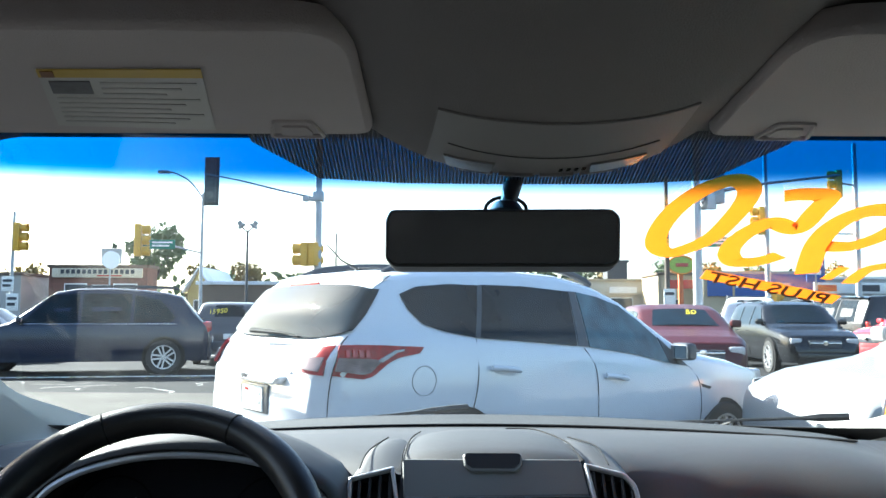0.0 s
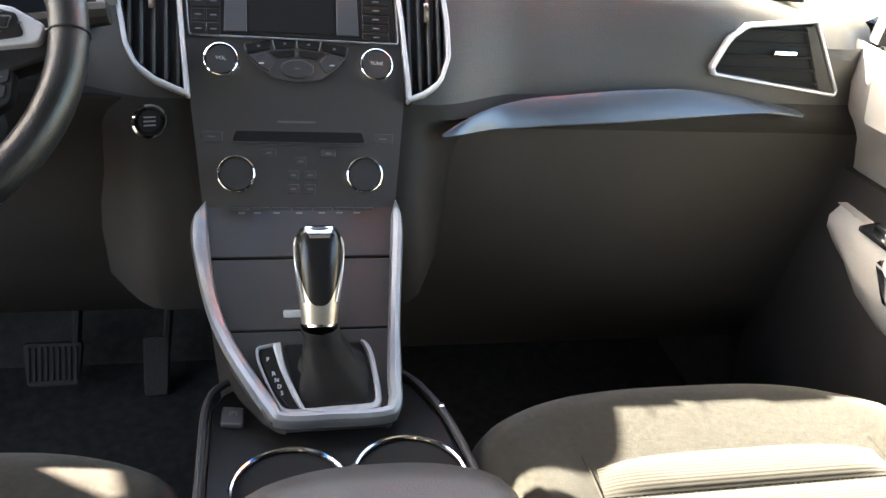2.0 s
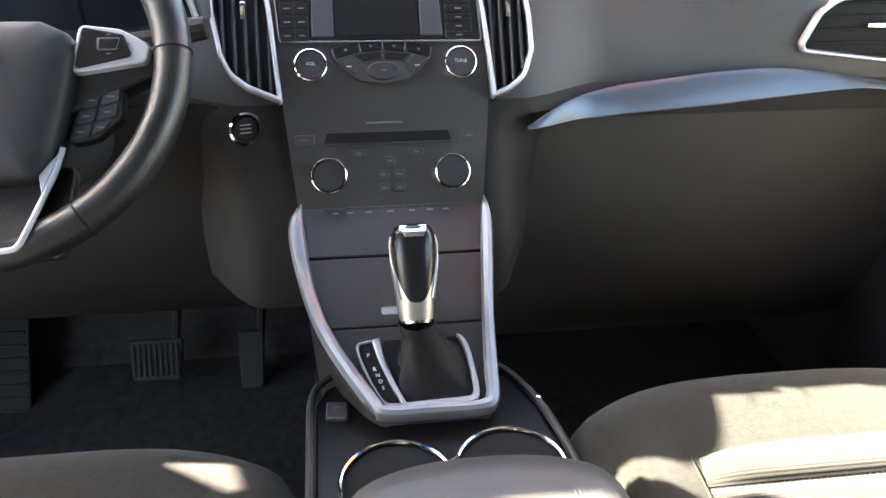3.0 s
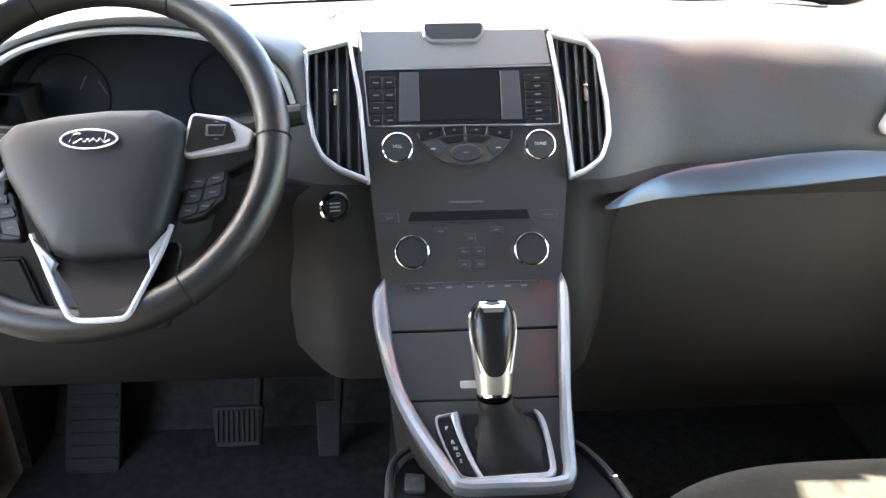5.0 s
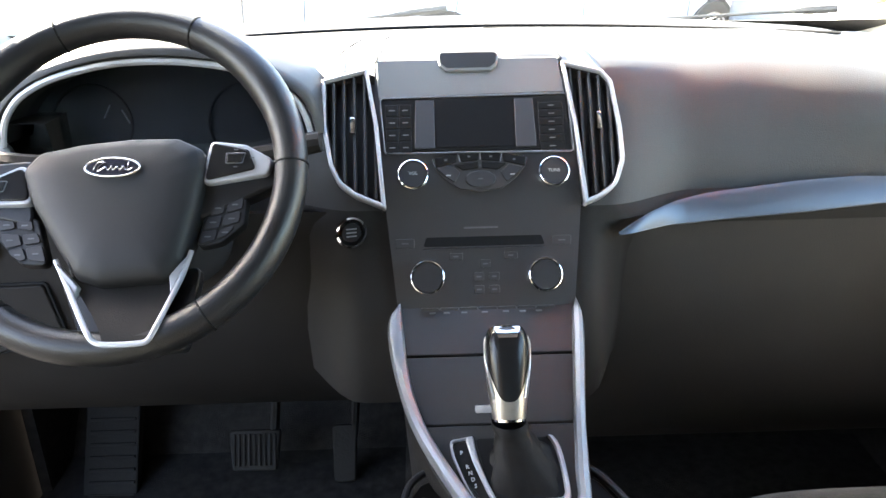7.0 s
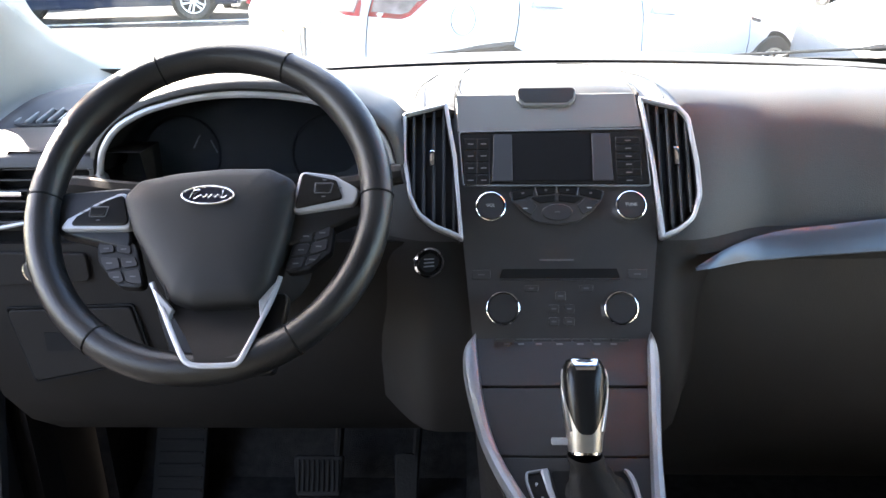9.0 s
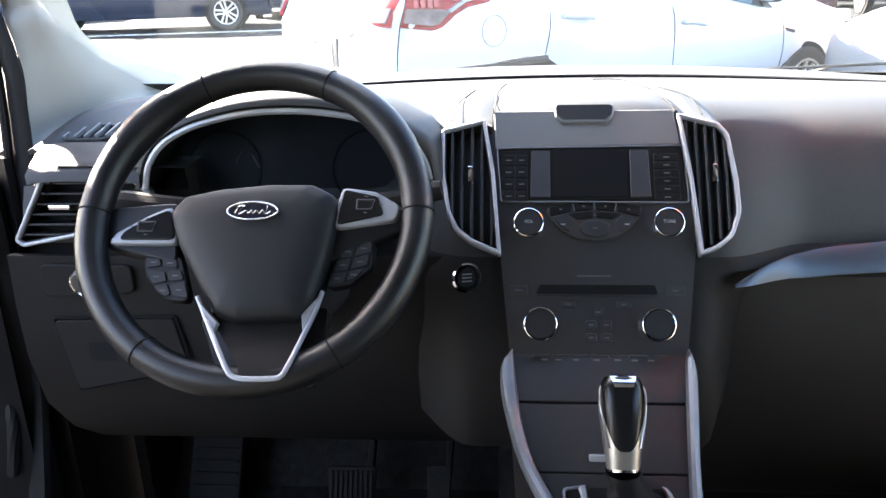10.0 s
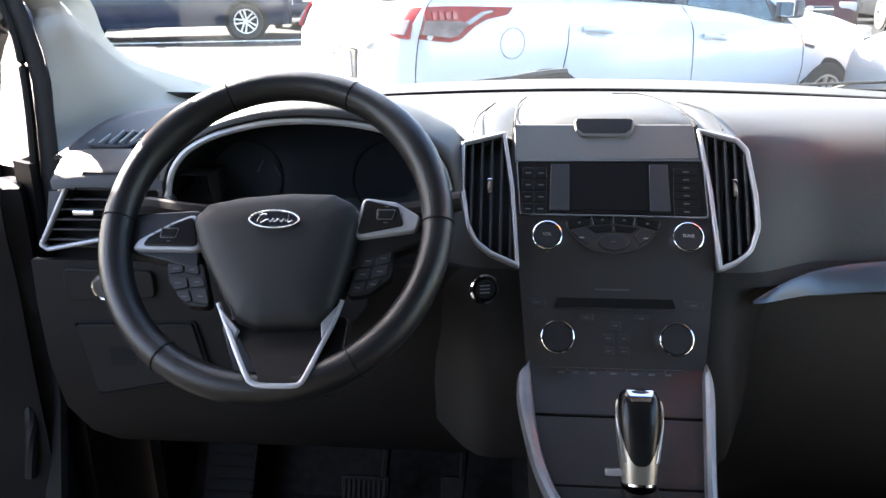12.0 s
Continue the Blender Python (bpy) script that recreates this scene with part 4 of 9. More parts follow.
    part("vent_end", loft([[Vector((0.6372, 0.1010, 0.004)), Vector((0.6860, 0.0190, 0.004))], [Vector((0.6290, 0.0985, 0.0)), Vector((0.6680, 0.0195, 0.0))], [Vector((0.6270, 0.0985, -0.003)), Vector((0.6650, 0.0195, -0.003))]]), PAD, d, "smooth end cheek of the outer vent", mp)
    mo2 = frame_of(Vector((-0.022, -0.012, 1.129)), (1, 0, 0), (0, 0.10, 1))
    vent("vent", dv, mo2, d, 6, 1, (-0.645, 0.058, 0.014, 0.003), "silver-framed outer air vent with level slats", 0.0052, KEYGREY)
    part("vent_housing", loft([[Vector((-0.49, dy - 0.002, 1.10))] + [Vector((-x, dy - 0.012, z)) for x, z in ((0.50, 1.236), (0.66, 1.240), (0.735, 1.13), (0.735, 1.11))] for dy in (0.004, 0.10)], closed=True, caps=False), KNEE, d, "", sharp=0.4)
    rows = [[Vector((lerp(xa, xb, j / 10), y, z - 0.004 * (2 * j / 10 - 1) ** 4)) for j in range(11)] for y, z, xa, xb in ((-0.0165, 1.2220, -0.700, -0.556), (-0.014, 1.2335, -0.702, -0.556), (0.010, 1.2430, -0.706, -0.556), (0.035, 1.2500, -0.712, -0.562), (0.062, 1.2545, -0.716, -0.575))]
    part("vent_crown", slab(rows, 0.006, (0, 0, 1)), PAD, d, "grained crown over the driver's outer vent", sharp=1.2)
    # side demister grilles in the top
    for s in (-1, 1):
        mg = frame_of(Vector((0.640, 0.135, 1.2490) if s > 0 else (-0.678, 0.12, 1.2535)), (1, 0, 0), (0, 1, 0.10))
        gv = part("demister_grille", ring(rpoly([(-0.042, -0.032), (0.034, -0.036), (0.040, 0.030), (-0.034, 0.036)], 0.008), 0.004, -0.004, 0.004, 0.001), PAD2, d, "dark side demister grille", mg)
        part("well", prism(rpoly([(-0.039, -0.029), (0.031, -0.033), (0.037, 0.027), (-0.031, 0.033)], 0.006), -0.003, 0.001), DARK, gv, "", mg)
        for i in range(5):
            x = -0.026 + i * 0.014
            bm = box(x - 0.0015, x + 0.0015, -0.030, 0.030, 0.0, 0.007, 0.0006, 1)
            part("fin", bm, PODGREY, gv, "", mg @ Matrix.Rotation(radians(6), 4, "Z"))
    # rounded corner of the top, rising to the foot of the pillar trim
    edge = spline([(-0.724, 0.050, 1.250), (-0.716, 0.085, 1.260), (-0.714, 0.108, 1.266), (-0.705, 0.155, 1.277), (-0.694, 0.225, 1.279), (-0.686, 0.33, 1.271), (-0.67, 0.42, 1.262)], 5)
    rows = [[p + Vector((-0.012, 0.006, -0.006)), p, p + Vector((0.010, -0.003, -0.006)), p + Vector((0.026, -0.005, -0.018)), p + Vector((0.052, -0.008, -0.028)), p + Vector((0.090, -0.01, -0.036))] for p in edge]
    part("corner_pad", slab(rows, 0.006, (0.4, -0.3, 1)), PAD, d, "charcoal corner of the soft top below the pillar", sharp=1.2)
    # passenger side trim strip: a crescent ledge
    rows = []
    for i in range(33):
        t = i / 32
        x = lerp(0.160, 0.640, t)
        lo = curve_at([(0.160, 1.0990), (0.20, 1.0988), (0.25, 1.0985), (0.396, 1.1080), (0.47, 1.1150), (0.548, 1.1220), (0.60, 1.1250), (0.64, 1.1228)], x)
        hi = curve_at([(0.160, 1.1005), (0.1735, 1.1085), (0.185, 1.1135), (0.20, 1.1185), (0.2334, 1.1235), (0.27, 1.1285), (0.3165, 1.1332), (0.39, 1.1415), (0.4623, 1.1455), (0.505, 1.1440), (0.542, 1.1396), (0.59, 1.1318), (0.64, 1.1235)], x)
        y = curve_at([(0.160, -0.043), (0.170, -0.041), (0.182, -0.036), (0.198, -0.027), (0.214, -0.019), (0.235, -0.011), (0.29, -0.006), (0.64, -0.004)], x)
        back = lerp(0.0, 1.0, step(0.19, 0.29, x))
        rows.append([Vector((x, y - 0.002, lo - 0.003)), Vector((x, y - 0.008, lo)), Vector((x, y - 0.007, lerp(lo, hi, 0.15))), Vector((x, y - 0.005 + 0.011 * back, lerp(lo, hi, 0.85))), Vector((x, y - 0.002 + 0.014 * back, hi))])
    part("trim_strip", slab(rows, 0.004), BLUESTRIP, d, "satin silver crescent trim strip", sharp=0.9)
    # glove box lid below it
    rows = [[Vector((x, y, z)) for x in [0.110 + 0.65 * i / 12 for i in range(13)]] for y, z in ((0.016, 1.102), (0.006, 1.090), (0.010, 1.070), (0.014, 1.02), (0.022, 0.95), (0.036, 0.86), (0.065, 0.78), (0.12, 0.70), (0.20, 0.63))]
    part("glovebox_lid", slab(rows, 0.010), GLOVE, d, "plain dark lower panel with the glovebox")
    # start button on the driver's flank
    ms = frame_of(Vector((-0.156, -0.047, 1.108)), (1, 0.2, 0), (0, 0.42, 0.9))
    b = part("start_button", lathe([(0, 0.010), (0.011, 0.010), (0.0135, 0.008), (0.0135, 0)], 24), GLOSS, d, "round black start button with chrome ring", ms)
    part("bezel", lathe([(0.0135, 0.009), (0.0155, 0.0125), (0.0178, 0.010), (0.0185, -0.004)], 28), CHROME, b, "chrome ring", ms)
    for k in (-1, 0, 1):
        part("print", box(-0.006, 0.006, k * 0.0042 - 0.0008, k * 0.0042 + 0.0008, 0.0100, 0.0104), DIMPRINT, b, "", ms)
    # driver's knee panel with a lidded bin, and the lamp switch panel
    rows = [[Vector((x, y, z)) for x in [-0.745 + 0.56 * i / 12 for i in range(13)]] for y, z in ((-0.018, 1.125), (-0.022, 1.06), (-0.02, 0.98), (0.0, 0.90), (0.05, 0.83), (0.12, 0.77), (0.22, 0.72))]
    part("knee_panel", slab(rows, 0.012), KNEE, d, "dark knee panel below the wheel")
    mk = frame_of(Vector((0, -0.0235, 1.05)), (1, 0, 0), (0, 0.02, 1))
    b = part("bin_lid", prism(rpoly([(-0.695, -0.012), (-0.535, -0.008), (-0.52, -0.080), (-0.675, -0.112)], 0.006), -0.002, 0.004, 0.0015), KNEE, d, "coin bin lid with a finger notch", mk)
    part("notch", box(-0.652, -0.618, -0.068, -0.042, 0.0035, 0.0046), DARK, b, "", mk)
    part("bin_gap", ring(rpoly([(-0.699, -0.008), (-0.531, -0.004), (-0.516, -0.084), (-0.678, -0.117)], 0.006), 0.003, -0.001, 0.0015, 0.0004), DARK, d, "", mk)
    sw = part("switch_panel", prism(rpoly([(-0.70, 0.066), (-0.58, 0.064), (-0.58, 0.028), (-0.70, 0.022)], 0.008), -0.002, 0.004, 0.0015), KNEE, d, "lamp switch panel", mk)
    part("lamp_knob", lathe([(0, 0.016), (0.013, 0.015), (0.0155, 0.012), (0.0165, 0)], 22), STACK, sw, "", mk @ Matrix.Translation((-0.64, 0.046, 0.003)))
    part("lamp_knob_ring", lathe([(0.0155, 0.011), (0.0175, 0.012), (0.0180, 0.0)], 24), CHROME, sw, "", mk @ Matrix.Translation((-0.64, 0.046, 0.003)))
    # instrument cluster: hood, silver arch, dark dials behind glass
    arch = [(-0.553, 1.212), (-0.545, 1.240), (-0.526, 1.265), (-0.498, 1.282), (-0.466, 1.293), (-0.42, 1.3025), (-0.37, 1.3055), (-0.32, 1.3025), (-0.275, 1.294), (-0.235, 1.277), (-0.208, 1.253), (-0.198, 1.222)]
    hood = [(-0.578, 1.205), (-0.565, 1.255), (-0.535, 1.285), (-0.505, 1.303), (-0.466, 1.318), (-0.42, 1.328), (-0.37, 1.3315), (-0.32, 1.328), (-0.27, 1.315), (-0.225, 1.295), (-0.188, 1.268), (-0.176, 1.215)]
    ar, ho = spline([(x, 0, z) for x, z in arch], 5), spline([(x, 0, z) for x, z in hood], 5)
    rows = []
    for t, dy in ((0.0, 0.0), (0.25, -0.012), (0.50, -0.011), (0.70, 0.006), (0.87, 0.030), (1.0, 0.060)):
        rows.append([a.lerp(h, t) + Vector((0, dy, 0)) for a, h in zip(ar, ho)])
    for dy, dz, k in ((0.10, -0.004, 0.99), (0.15, -0.018, 0.97), (0.20, -0.045, 0.93), (0.24, -0.07, 0.9)):
        rows.append([Vector((-0.375 + (h.x + 0.375) * k, dy, h.z + dz * (1 if h.z > 1.25 else 0.2))) for h in ho])
    part("cluster_hood", loft(rows), PAD, d, "charcoal hood over the instruments", sharp=1.2)
    part("cluster_arch", tube([a + Vector((0, -0.008, -0.001)) for a in ar], 0.0042, 8, flat=1.0), SILVER, d, "thin silver arch round the instruments")
    rows = [[Vector((a.x, 0.0, a.z)) for a in ar], [Vector((-0.375 + (a.x + 0.375) * 0.93, 0.06, 1.20 + (a.z - 1.20) * 0.90)) for a in ar]]
    part("cluster_well", loft(rows), DARK, d)
    face = [Vector((a.x * 1.0, a.z - 1.20)) for a in ar]
    mc = frame_of(Vector((0, 0.045, 1.20)), (1, 0, 0), (0, 0.22, 1))
    fc = part("cluster_face", prism([Vector((-0.375 + (p.x + 0.375) * 0.97, p.y * 0.97)) for p in face] + [Vector((-0.20, -0.07)), Vector((-0.55, -0.07))], -0.02, 0.0), CLUSTERFACE, d, "unlit instrument face, lifted to slate for haze", mc)
    # two short pale bars paint the glints on the gauge needles
    for x, z, a in ((-0.450, 0.036, 62), (-0.428, 0.030, 118)):
        part("needle", box(-0.009, 0.009, -0.0008, 0.0008, 0.002, 0.004, 0.0004, 1), DIMPRINT, fc, "pale bar for a glint on a gauge needle", mc @ Matrix.Translation((x, z, 0)) @ Matrix.Rotation(radians(a), 4, "Z"))
    part("cluster_lens", prism([Vector((-0.375 + (p.x + 0.375) * 0.985, p.y * 0.985)) for p in face] + [Vector((-0.20, -0.07)), Vector((-0.55, -0.07))], 0.020, 0.022), CLUSTERGLASS, d, "clear cover over the instruments", mc)
    for x in (-0.47, -0.28):
        part("dial", ring([Vector((x + 0.05 * math.cos(a * math.tau / 36), 0.02 + 0.05 * math.sin(a * math.tau / 36))) for a in range(36)], 0.003, 0.0, 0.002, 0.0006), DARK, fc, "dark dial ring", mc)


def pedal(name, x0, x1, y, z0, z1, tilt, ribs, label, arm):
    m = frame_of(Vector(((x0 + x1) / 2, y, (z0 + z1) / 2)), (1, 0, 0), (0, math.sin(radians(tilt)), math.cos(radians(tilt))))
    t = thing(name, m.translation, label, "pedal", "foot pedals")
    w, h = (x1 - x0) / 2, (z1 - z0) / 2
    part("pad", prism(rpoly([(-w, h), (w, h), (w * 0.86, -h), (-w * 0.86, -h)], 0.008), -0.012, 0.0, 0.003), PEDALBLACK, t, "black rubber pedal pad", m)
    for i in range(ribs):
        x = lerp(-w * 0.78, w * 0.78, i / max(1, ribs - 1))
        part("rib", box(x - 0.0022, x + 0.0022, -h * 0.75, h * 0.8, -0.001, 0.004, 0.001, 1), PEDALBLACK, t, "", m)
    if arm:
        top = m @ Vector((w * 0.7, h * 0.6, -0.012))
        part("arm", tube([top, top + Vector((0.006, 0.03, 0.07)), top + Vector((0.016, 0.05, 0.18)), top + Vector((0.018, 0.05, 0.3))], 0.008, 8, flat=1.4), PEDALBLACK, t, "steel pedal arm")


def footwell():
    pedal("brake_pedal", -0.440, -0.345, 0.30, 0.512, 0.586, 28, 9, "ribbed black brake pedal in the footwell", True)
    pedal("accelerator_pedal", -0.255, -0.208, 0.32, 0.47, 0.575, 30, 0, "narrow black accelerator pedal in the footwell", True)
    m = frame_of(Vector((-0.66, 0.33, 0.55)), (1, 0, 0), (0, 0.5, 0.86))
    t = thing("foot_rest", m.translation, "ribbed black foot rest beside the pedals", "foot rest")
    part("plate", prism(rpoly([(-0.05, 0.13), (0.05, 0.13), (0.045, -0.13), (-0.055, -0.13)], 0.012), -0.02, 0.0, 0.003), PEDALBLACK, t, "", m)
    for i in range(11):
        part("rib", box(-0.042, 0.042, -0.115 + i * 0.023 - 0.003, -0.115 + i * 0.023 + 0.003, -0.001, 0.004, 0.001, 1), PEDALBLACK, t, "", m)

# ---- steering wheel ----
WC, WV, WN = Vector((-0.370, -0.161, 1.2205)), Vector((0, 0.644, 0.765)), Vector((0, -0.765, 0.644))
FW = frame_of(WC, (1, 0, 0), WV)


def steering_wheel():
    w = thing("steering_wheel", WC, "black leather steering wheel with silver spokes and worn rim", "steering wheel")
    pts, rad = [], []
    for i in range(72):
        a = math.tau * i / 72
        pts.append(Vector((0.1715 * math.cos(a), 0.1715 * math.sin(a), 0)))
        side = math.exp(-((math.degrees(a) - 38) % 360 / 16) ** 2) + math.exp(-(((math.degrees(a) - 38) % 360 - 360) / 16) ** 2)
        side += math.exp(-(((math.degrees(a) - 142)) / 16) ** 2)
        rad.append(0.0165 + 0.0022 * side)
    rim = part("rim", tube(pts, rad, 14, closed=True, flat=1.12, up=(0, 0, 1)), LEATHER, w, "black grained leather rim, worn shiny", FW)
    # seams across the leather
    for deg in (66, 114, 178, 2, 236, 304):
        a = radians(deg)
        c = Vector((0.1715 * math.cos(a), 0.1715 * math.sin(a), 0))
        rd, tg = Vector((math.cos(a), math.sin(a), 0)), Vector((-math.sin(a), math.cos(a), 0))
        part("seam", tube([c + rd * 0.0166 * math.cos(b * math.tau / 16) + Vector((0, 0, 0.0186)) * math.sin(b * math.tau / 16) for b in range(16)], 0.0011, 5, closed=True, up=tg), DARK, rim, "", FW)
    # airbag cover
    hub = [(-0.085, 0.004), (-0.070, 0.022), (-0.030, 0.0305), (0.020, 0.0355), (0.066, 0.035), (0.088, 0.024), (0.0935, 0.004), (0.088, -0.040), (0.076, -0.092), (0.062, -0.110), (0.0, -0.114), (-0.022, -0.106), (-0.038, -0.084), (-0.070, -0.034)]
    hub = [(x - 0.003, y) for x, y in hub]
    hp = rpoly(hub, 0.012, 3)
    bm = bmesh.new()
    c = sum((Vector(p) for p in hp), Vector((0, 0))) / len(hp)
    rings = [(1.0, -0.022), (1.0, 0.0), (0.975, 0.008), (0.93, 0.0125), (0.80, 0.0165), (0.55, 0.019), (0.25, 0.020)]
    rows = [[((c + (p - c) * k).to_3d() + Vector((0, 0, z))) for p in hp] for k, z in rings]
    h = part("airbag_cover", loft(rows, closed=True, caps=True), LEATHER2, w, "smooth charcoal airbag cover", FW, sharp=1.0)
    for s in (-1, 1):
        line = [(0.004 + s * 0.062, 0.02, 0.0120), (0.004 + s * 0.054, -0.03, 0.0145), (0.004 + s * 0.030, -0.105, 0.010)]
        part("moulding_line", tube(spline([(x, y, z + 0.0006) for x, y, z in line], 5), 0.0009, 5), STACK, h, "", FW)
    # oval badge, plain
    oval = lambda a, b: [Vector((0.0055 + a * math.cos(t * math.tau / 40), -0.001 + b * math.sin(t * math.tau / 40))) for t in range(40)]
    b = part("badge", prism(oval(0.0252, 0.0090), 0.018, 0.0222, 0.0008), BLUEBADGE, h, "dark blue oval badge with chrome edge", FW)
    part("badge_edge", ring(oval(0.0270, 0.0106), 0.0020, 0.018, 0.0232, 0.0008), CHROME, b, "", FW)
    mark = [(-0.0165, -0.0030), (-0.0125, 0.0045), (-0.0060, 0.0052), (-0.0110, 0.0010), (-0.0120, -0.0042), (-0.0050, 0.0000), (-0.0025, -0.0030), (0.0010, 0.0005), (0.0022, -0.0032), (0.0060, 0.0004), (0.0090, -0.0030), (0.0120, 0.0006), (0.0150, -0.0030), (0.0170, 0.0050), (0.0160, -0.0034), (0.0205, -0.0010)]
    part("badge_mark", tube(spline([(x + 0.0040, y - 0.001, 0.0226) for x, y in mark], 5), 0.00048, 5), CHROME, b, "plain silver squiggle on the badge", FW)
    # side spokes: silver frame and black key pods
    for s, pts in ((-1, [(-0.150, -0.030), (-0.143, -0.018), (-0.112, 0.001), (-0.086, 0.013), (-0.074, -0.030)]), (1, [(0.150, -0.004), (0.154, 0.012), (0.127, 0.028), (0.092, 0.033), (0.084, -0.014)])):
        op = rpoly(pts, 0.008, 5)
        sp = part("spoke", prism(op, -0.016, 0.004, 0.002), SILVER, w, "satin silver spoke", FW)
        cx = sum((p for p in op), Vector((0, 0))) / len(op)
        ip = rpoly([(0.0948, 0.0298), (0.1300, 0.0215), (0.1375, 0.0010), (0.0888, -0.0100)], 0.004) if s > 0 else [cx + (p - cx) * 0.80 + Vector((0.0045, 0.0006)) for p in op]
        part("key_pod", prism(ip, 0.003, 0.0062, 0.0012), GLOSS, sp, "gloss black key pod", FW)
        kx, ky = cx.x - s * 0.004, cx.y + 0.001
        part("key", prism(rpoly([(kx - 0.0085, ky + 0.0045), (kx + 0.0085, ky + 0.0045), (kx + 0.006, ky - 0.0045), (kx - 0.0085, ky - 0.0045)], 0.0012), 0.006, 0.0082, 0.0008), GLOSS, sp, "", FW)
        part("key_edge", ring(rpoly([(kx - 0.0098, ky + 0.0057), (kx + 0.0098, ky + 0.0057), (kx + 0.0070, ky - 0.0057), (kx - 0.0098, ky - 0.0057)], 0.0014), 0.0009, 0.006, 0.0074, 0.0003), DIMPRINT, sp, "", FW)
        for dx, dy in ((0, 0.009), (0.016, 0), (0, -0.009)):
            part("print", box(kx + dx * s - 0.002, kx + dx * s + 0.002, ky + dy - 0.0005, ky + dy + 0.0005, 0.0062, 0.0066), DIMPRINT, sp, "", FW)
        root = [(s * 0.158, -0.030 if s < 0 else -0.012), (s * 0.160, 0.014), (s * 0.085, 0.020), (s * 0.075, -0.05)]
        part("spoke_back", prism(rpoly(root, 0.008), -0.024, -0.004, 0.003), LEATHER, w, "", FW)
    # lower key groups: fans of small keys on a dark lobe
    pads = ((-1, [(-0.115, -0.038), (-0.073, -0.040), (-0.056, -0.090), (-0.084, -0.087), (-0.108, -0.062)],
             ([(-111, -42), (-95, -43), (-92, -51), (-107, -53)], [(-93, -43), (-77, -44), (-75, -54), (-90, -51.5)], [(-107, -55.5), (-88, -57), (-84, -68), (-99, -71), (-104, -63)],
              [(-98, -73), (-83.5, -70.5), (-78, -82), (-84, -84), (-93, -79)], [(-86, -57), (-71, -56), (-66, -66), (-82, -68)], [(-81, -71), (-65, -68.5), (-59, -86), (-76.5, -83)])),
            (1, [(0.093, -0.024), (0.129, -0.020), (0.127, -0.052), (0.106, -0.070), (0.079, -0.076)],
             ([(95, -30), (109, -27.5), (106, -41), (93, -43)], [(110.5, -27), (125.5, -24), (124.5, -36), (108, -41)], [(91, -44.5), (105.5, -42.5), (103, -55), (87, -57.5)],
              [(107, -42.5), (123.5, -38), (122, -50), (104.5, -55)], [(86, -59), (102, -57), (99, -68), (81.5, -73)], [(104, -57), (119, -53), (111, -63), (100, -68)])))
    for s, hull, keys in pads:
        part("key_pad", prism(rpoly(hull, 0.010, 4), -0.018, -0.0058, 0.0015), LEATHER2, w, "black key pad", FW)
        for pts in keys:
            pts = [Vector((px / 1000, py / 1000)) for px, py in pts]
            mid = sum(pts, Vector((0, 0))) / len(pts)
            k = part("key", prism(rpoly([tuple(mid + (p - mid) * 0.97) for p in pts], 0.0024, 3), -0.010, -0.0042, 0.0006), KEYGREY, w, "", FW)
            part("print", box(mid.x - 0.0030, mid.x + 0.0030, mid.y - 0.0007, mid.y + 0.0007, -0.0043, -0.0038), DIMPRINT, k, "", FW)
    # lower spoke: bright V with a dark web
    vee = [(-0.047, -0.086), (-0.036, -0.107), (-0.020, -0.134), (-0.004, -0.160), (0.003, -0.1685), (0.014, -0.1715), (0.042, -0.1710), (0.051, -0.1680), (0.057, -0.1570), (0.066, -0.126), (0.073, -0.104), (0.080, -0.080)]
    part("lower_spoke", tube(spline([(x, y, 0.003 + 0.0165 * step(-0.105, -0.160, y)) for x, y in vee], 5), 0.0027, 10, flat=0.8), SILVER, w, "bright silver V of the lower spoke", FW)
    for tab in ([(-0.0465, -0.088), (-0.0225, -0.1130), (-0.0270, -0.1270), (-0.034, -0.115)], [(0.079, -0.083), (0.0605, -0.103), (0.0635, -0.122), (0.069, -0.112)]):
        part("spoke_tab", prism(rpoly(tab, 0.001), -0.004, 0.0050, 0.001), SILVER, w, "", FW)
    rows = [[Vector((lerp(xa, xb, k / 8), y, z)) for k in range(9)] for y, z, xa, xb in ((-0.098, -0.006, -0.036, 0.070), (-0.118, -0.002, -0.024, 0.064), (-0.140, 0.009, -0.006, 0.058), (-0.158, 0.0175, 0.006, 0.052), (-0.1685, 0.0185, 0.010, 0.050))]
    part("lower_web", slab(rows, 0.008), KNEE, w, "dull black web", FW)
    part("lower_back", prism(rpoly([(-0.05, -0.10), (-0.02, -0.172), (0.075, -0.172), (0.085, -0.09)], 0.008), -0.03, -0.016, 0.002), LEATHER, w, "", FW)
    # column shroud with its two stalks
    c = thing("steering_column", WC + Vector((0, 0.12, -0.08)), "black steering column shroud with two stalks", "steering column")
    rows = []
    for d, r in ((-0.03, 0.058), (-0.06, 0.066), (-0.12, 0.072), (-0.19, 0.070)):
        rows.append([FW @ Vector((r * math.cos(a * math.tau / 20), -0.01 + r * 0.82 * math.sin(a * math.tau / 20), d)) for a in range(20)])
    part("shroud", loft(rows, closed=True, caps=True), PAD2, c)
    part("stalk", tube([(-0.43, -0.085, 1.205), (-0.50, -0.085, 1.208), (-0.54, -0.088, 1.214), (-0.575, -0.09, 1.217)], [0.010, 0.014, 0.0145, 0.012], 10, flat=1.1), KNEE, c, "black indicator stalk")
